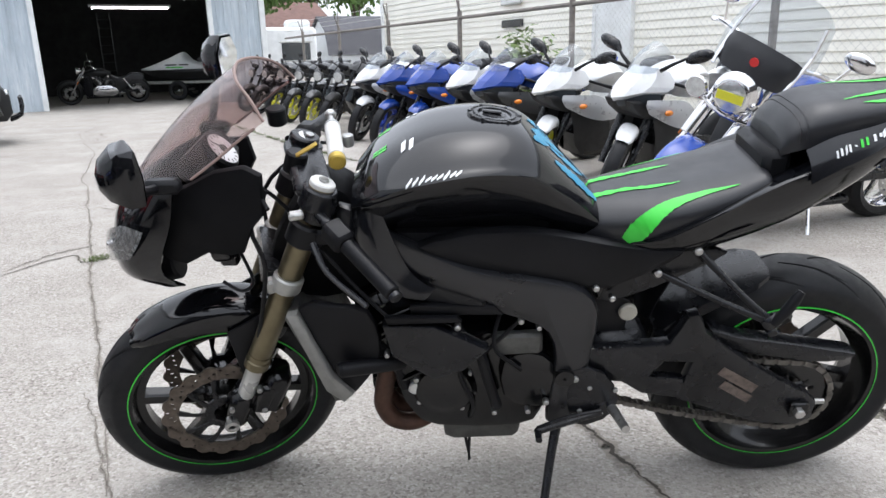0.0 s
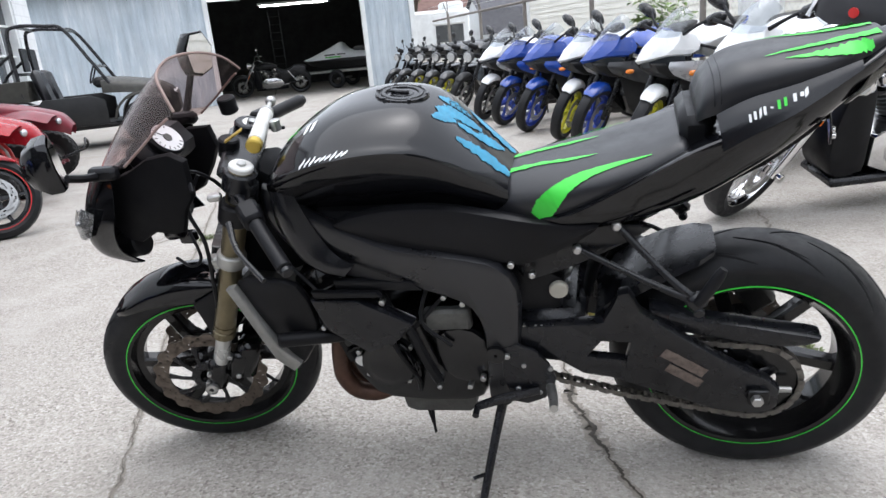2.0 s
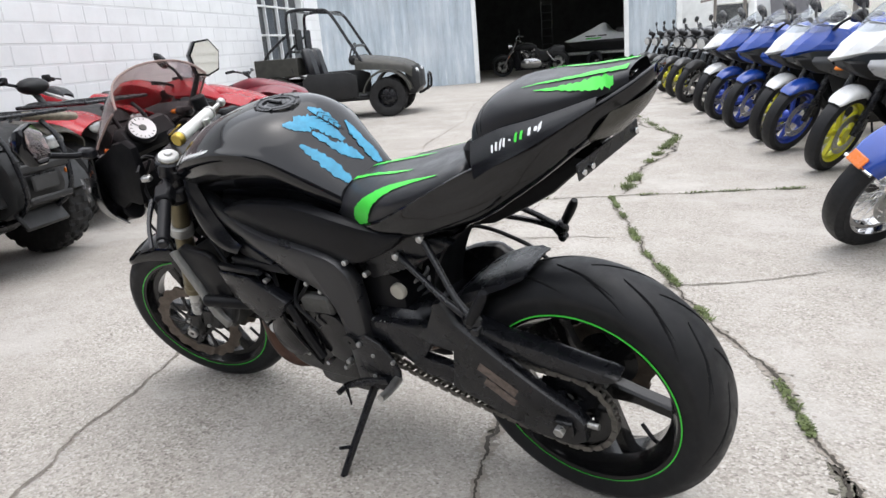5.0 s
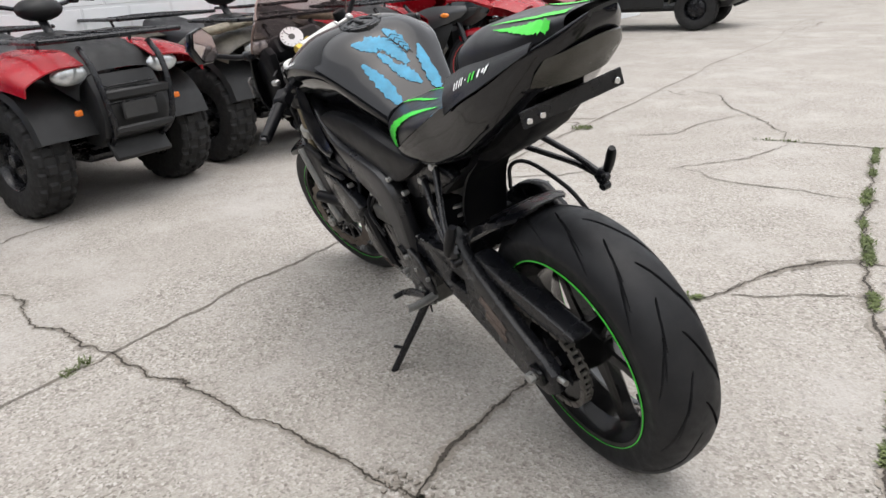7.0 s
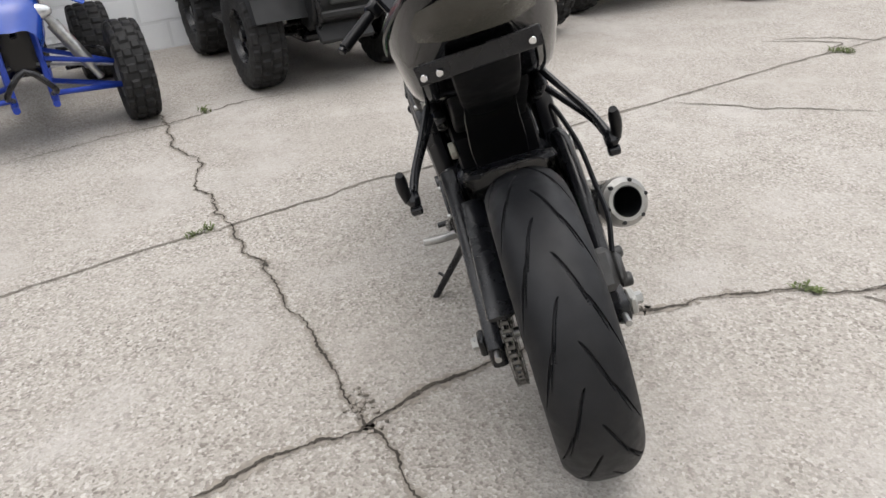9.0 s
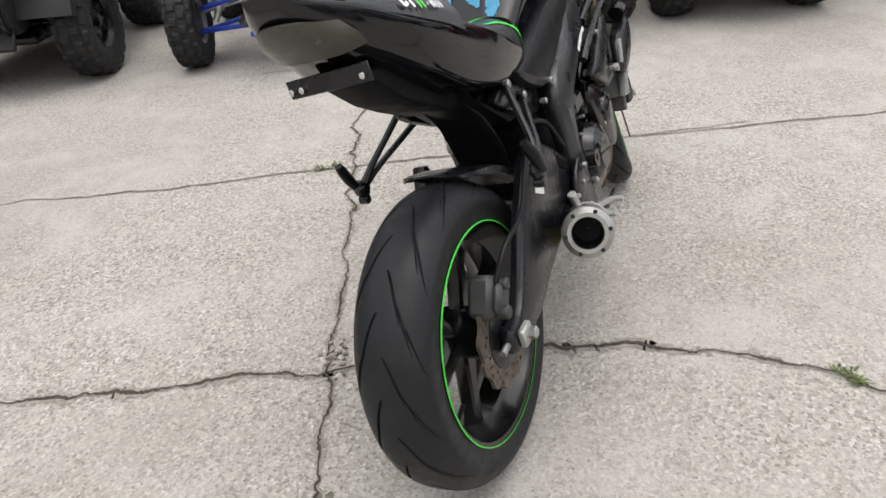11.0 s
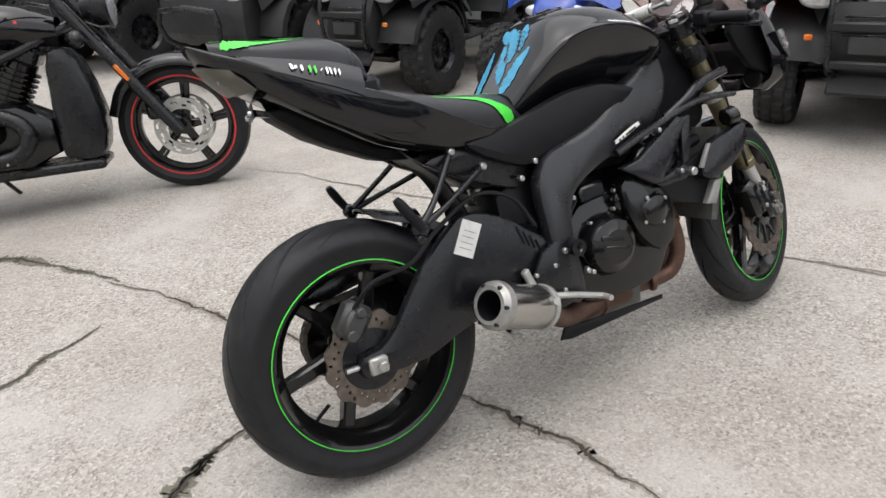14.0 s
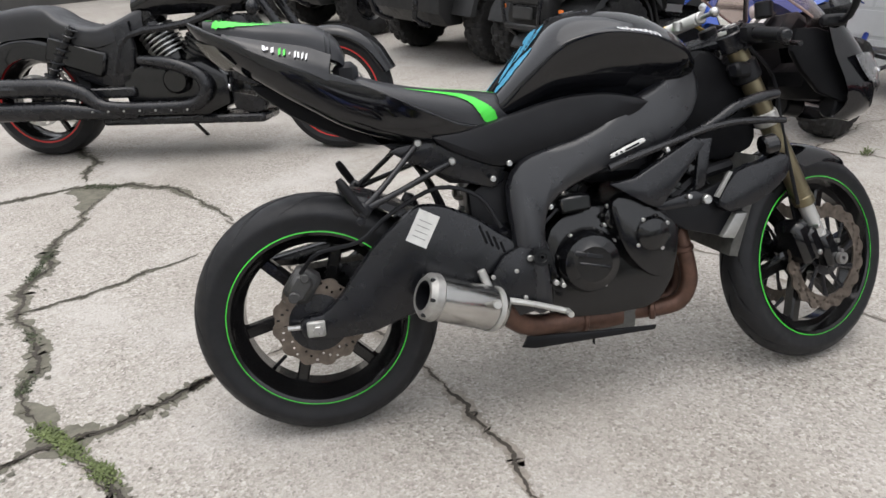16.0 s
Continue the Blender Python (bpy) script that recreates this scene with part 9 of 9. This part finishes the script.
    part("indicator", Geo().ball((1.36, 0.2, 0.80), 0.04, (0.9, 1, 1)), M_SATIN if not chrome else M_CHROME, c, "", sm)
    part("indicator", Geo().ball((1.36, -0.2, 0.80), 0.04, (0.9, 1, 1)), M_SATIN if not chrome else M_CHROME, c, "", sm)
    if screen_on:
        part("fender_marker", Geo().box((1.987, 0, 0.60), (0.012, 0.085, 0.055), Matrix.Rotation(radians(-44), 3, "Y"), 0.004), M_ORANGE, c, "square orange fender marker", sm)
        part("fender_trim", Geo().tube([(1.972, -0.078, 0.560), (1.986, 0, 0.570), (1.972, 0.078, 0.560)], 0.009, 8), M_CHROME, c, "chrome fender tip", sm)
        part("nacelle", Geo().lathe([(0.09, 0.03), (0.125, 0.0), (0.13, -0.06), (0.10, -0.13), (0.08, -0.13), (0.095, -0.05)], (0, 0, 0), 30), M_CHROME, c, "chrome headlight nacelle", sm @ pose(1.45, 0, 0.92, 0, 0, -90))
        for s in (-1, 1):
            part("fork_shroud", Geo().cyl(Vector((1.70, s * 0.11, 0.325)) + ax * 0.34, Vector((1.70, s * 0.11, 0.325)) + ax * 0.66, 0.042, 16, 0.006), M_CHROME, c, "chrome fork cover", sm)
            part("screen_brace", Geo().tube([(1.43, s * 0.20, 1.0), (1.31, s * 0.215, 1.2), (1.24, s * 0.19, 1.36)], 0.011, 6), M_CHROME, c, "", sm)
            part("axle_cap", Geo().cyl((1.70, s * 0.13, 0.325), (1.70, s * 0.165, 0.325), 0.026, 14, 0.004), M_CHROME, c, "", sm)
        for s in (-1, 1):
            sp = part("spotlight", Geo().lathe([(0.004, -0.06), (0.045, -0.04), (0.066, 0.02), (0.058, 0.03), (0.004, 0.03)], (0, 0, 0), 22), M_CHROME, c, "small chrome spotlight", sm @ pose(1.46, s * 0.20, 0.86, 0, 0, -90))
            part("glass", Geo().lathe([(0.003, 0.036), (0.055, 0.031), (0.003, 0.028)], (0, 0, 0), 22), M_HEADL, sp)
        scr = [[(1.44, 0, 1.0), (1.36, 0, 1.2), (1.26, 0, 1.46)], [(1.42, 0.14, 1.0), (1.34, 0.16, 1.2), (1.24, 0.14, 1.44)], [(1.36, 0.24, 1.02), (1.29, 0.26, 1.18), (1.20, 0.22, 1.36)]]
        part("windshield", shell(net(sym_rows(scr), 5, 5), 0.004), M_CLEARSCREEN, c, "tall clear touring windshield", sm)
        part("screen_bag", shell(net(sym_rows([[(1.452, 0, 1.02), (1.42, 0, 1.12), (1.378, 0, 1.2)], [(1.432, 0.14, 1.02), (1.40, 0.15, 1.12), (1.358, 0.155, 1.19)], [(1.40, 0.20, 1.03), (1.37, 0.21, 1.12), (1.33, 0.21, 1.17)]]), 4, 4), 0.01), M_VINYL, c, "black bag with a plain round badge", sm)
        part("badge", Geo().lathe([(0.001, 0), (0.024, 0), (0.024, 0.006), (0.001, 0.006)], (0, 0, 0), 20), M_REDLINE, c, "", sm @ pose(1.435, 0, 1.115, 0, 20, -90))
        part("headlight_tape", Geo().box((1.515, 0, 0.92), (0.004, 0.15, 0.05), Matrix.Rotation(radians(12), 3, "X"), 0.001), M_YELLOWRIM, c, "strip of yellow tape", sm)
        part("light_bar", Geo().tube([(1.44, -0.24, 0.84), (1.48, 0, 0.80), (1.44, 0.24, 0.84)], 0.012, 8), M_CHROME, c, "", sm)
    return c


# quads and utility vehicles along the white wall, noses to the lane
QT = -90
utility_quad("red utility quad bike with black racks by the white wall", lane(1.84, -1.74, 0, QT), M_REDPLA)
utility_quad("dark camouflage utility quad bike by the white wall", lane(3.12, -1.76, 0, QT - 3), M_CAMO, None, "quad bikes along the wall", True)
sport_quad("blue sport quad with blue wishbones by the white wall", lane(0.18, -1.62, 0, QT), M_BLUEPLA, M_BLUEARM)
utility_quad("red utility quad bike with black racks, partly hidden", lane(4.55, -2.05, 0, QT), M_REDPLA)
sport_bike("red sports motorcycle with red-striped wheels by the wall", lane(5.15, -2.75, 0, QT + 6), M_REDPLA, M_GREYPLA, M_RIM, "", M_REDLINE, 10)
sport_quad("red sport quad with red arms by the white wall", lane(6.75, -1.75, 0, QT), M_REDPLA, M_REDLINE)
sport_quad("faded maroon sport quad by the white wall", lane(8.1, -1.80, 0, QT), M_MAROON, M_MAROON)
side_by_side("dark camouflage side-by-side with open roll cage", lane(12.2, -1.25, 0, QT + 4), M_OLIVE)
utility_quad("black utility quad bike by the white wall", lane(-1.35, -1.66, 0, QT), M_BLKPLA)
side_by_side("black side-by-side with open roll cage by the wall", lane(-2.75, -1.70, 0, QT), M_BLKPLA)
side_by_side("black side-by-side with open roll cage by the wall", lane(-4.9, -1.70, 0, QT), M_BLKPLA)
utility_quad("black utility quad bike by the white wall", lane(-6.6, -1.7, 0, QT), M_BLKPLA)

# cruisers
cruiser("matte black cruiser with red-striped wheels on the concrete", pose(2.66, -0.93, 0, 0, 0, 171.5), False, M_GLOSS, -8, -8, None, False, M_REDLINE)
cruiser("blue and chrome touring cruiser with clear windshield", pose(2.62, 4.87, 0, 0, 0, 204), True, M_BLUEPLA, -14, 34, M_BLUEPLA, True, None, True)

# sports motorcycles in a row along the fence
ROW = "motorcycles along the fence"
HB = 90
row = [
    (16.1, "black sports motorcycle with dark wheels in the row", M_GREYPLA, M_BLKPLA, M_RIM, True),
    (15.0, "dark naked motorcycle in the row", M_GREYPLA, M_BLKPLA, M_RIM, True),
    (13.9, "dark naked motorcycle with yellow wheels in the row", M_GREYPLA, M_BLKPLA, M_YELLOWRIM, True),
    (12.8, "dark naked motorcycle with yellow wheels in the row", M_GREYPLA, M_BLKPLA, M_YELLOWRIM, True),
    (11.7, "dark naked motorcycle with yellow wheels in the row", M_GREYPLA, M_BLKPLA, M_YELLOWRIM, True),
    (10.6, "black naked motorcycle with black wheels in the row", M_BLKPLA, M_BLKPLA, M_RIM, True),
    (9.3, "white and silver sports motorcycle in the row", M_WHITEPLA, M_SILVER, M_RIM, False),
    (8.3, "bright blue sports motorcycle with blue wheels", M_BLUEPLA, M_BLUEPLA, M_BLUERIM, False),
    (7.5, "bright blue sports motorcycle with blue wheels", M_BLUEPLA, M_BLUEPLA, M_BLUERIM, False),
    (6.7, "white sports motorcycle with yellow wheels in the row", M_WHITEPLA, M_SILVER, M_YELLOWRIM, False),
    (5.9, "blue sports motorcycle with blue wheels in the row", M_BLUEPLA, M_GREYPLA, M_BLUERIM, False),
    (5.1, "white sports motorcycle with yellow wheels in the row", M_WHITEPLA, M_SILVER, M_YELLOWRIM, False),
    (4.2, "white sports motorcycle with black wheels in the row", M_WHITEPLA, M_SILVER, M_RIM, False),
]
for u, lab, c1, c2, rm, nk in row:
    sport_bike(lab, lane(u, 3.5 + 1.40, 0, HB + 9 + 4 * math.sin(u * 5.0)), c1, c2, rm, ROW, None, 32, -9, None, nk)

# in the shed
cruiser("black and chrome cruiser parked inside the dark shed", lane(22.3, 1.75, 0, 84), True, M_BLKPLA, -8, 10)
js = thing("jet_ski", "white jet ski with dark hull on a shed trailer", "jet ski", lane(22.75, 3.15, 0, 62))
deck = [[(1.30, 0, 0.90), (1.30, 0.03, 0.89), (1.28, 0.03, 0.87)], [(0.95, 0, 1.00), (0.95, 0.26, 0.93), (0.95, 0.30, 0.86)], [(0.35, 0, 1.22), (0.35, 0.32, 1.10), (0.35, 0.48, 0.87)], [(-0.05, 0, 1.36), (-0.05, 0.30, 1.20), (-0.05, 0.52, 0.88)], [(-0.35, 0, 1.10), (-0.35, 0.34, 1.05), (-0.35, 0.52, 0.88)], [(-1.3, 0, 1.02), (-1.3, 0.36, 0.98), (-1.3, 0.48, 0.88)]]
part("deck", Geo().grid(net(sym_cols(deck), 4, 4)), M_WHITE, js, "white pointed deck")
hull = [[(1.29, 0, 0.885), (1.28, 0.03, 0.86), (1.20, 0, 0.80)], [(0.9, 0, 0.88), (0.9, 0.31, 0.85), (0.9, 0.12, 0.68)], [(0.0, 0, 0.88), (0.0, 0.53, 0.86), (0.0, 0.35, 0.58)], [(-1.3, 0, 0.88), (-1.3, 0.49, 0.86), (-1.3, 0.40, 0.60)]]
part("hull", Geo().grid(net(sym_cols(hull), 4, 4)), M_BLKPLA, js, "dark lower hull")
part("jet_seat", Geo().box((-0.85, 0, 1.10), (0.85, 0.26, 0.20), None, 0.06), M_VINYL, js)
part("trailer", Geo().tube([(-1.2, 0.4, 0.5), (1.0, 0.3, 0.5), (1.8, 0, 0.5)], 0.04, 8).tube([(-1.2, -0.4, 0.5), (1.0, -0.3, 0.5), (1.8, 0, 0.5)], 0.04, 8).cyl((0, -0.6, 0.28), (0, 0.6, 0.28), 0.03), M_STEELPOST, js)
part("trailer_wheel", road_tyre(0.28, 0.08, 0.16), M_TYRE, js, "", pose(0, 0.65, 0.28))
part("trailer_wheel", road_tyre(0.28, 0.08, 0.16), M_TYRE, js, "", pose(0, -0.65, 0.28))
for y in (-1, 1):
    for x, z, w in ((0.22, 1.0, 0.34), (-0.16, 1.0, 0.28), (0.10, 0.93, 0.5)):
        part("side_bar", Geo().box((x, y * (0.455 if z > 0.95 else 0.50), z), (w, 0.012, 0.035), Matrix.Rotation(radians(y * 25), 3, "X"), 0.002), M_BLKPLA if z > 0.95 else M_GREEN, js, "plain lettering bar")
lad = thing("ladder", "dull grey ladder leaning at the back of the shed", "ladder", lane(28.6, 1.4))
for y in (-0.2, 0.2):
    part("rail", Geo().box((0, y, 1.4), (0.05, 0.04, 2.8), None, 0.005), M_GREYPLA, lad)
for k in range(9):
    part("rung", Geo().cyl((0, -0.2, 0.25 + 0.29 * k), (0, 0.2, 0.25 + 0.29 * k), 0.015, 8), M_GREYPLA, lad)
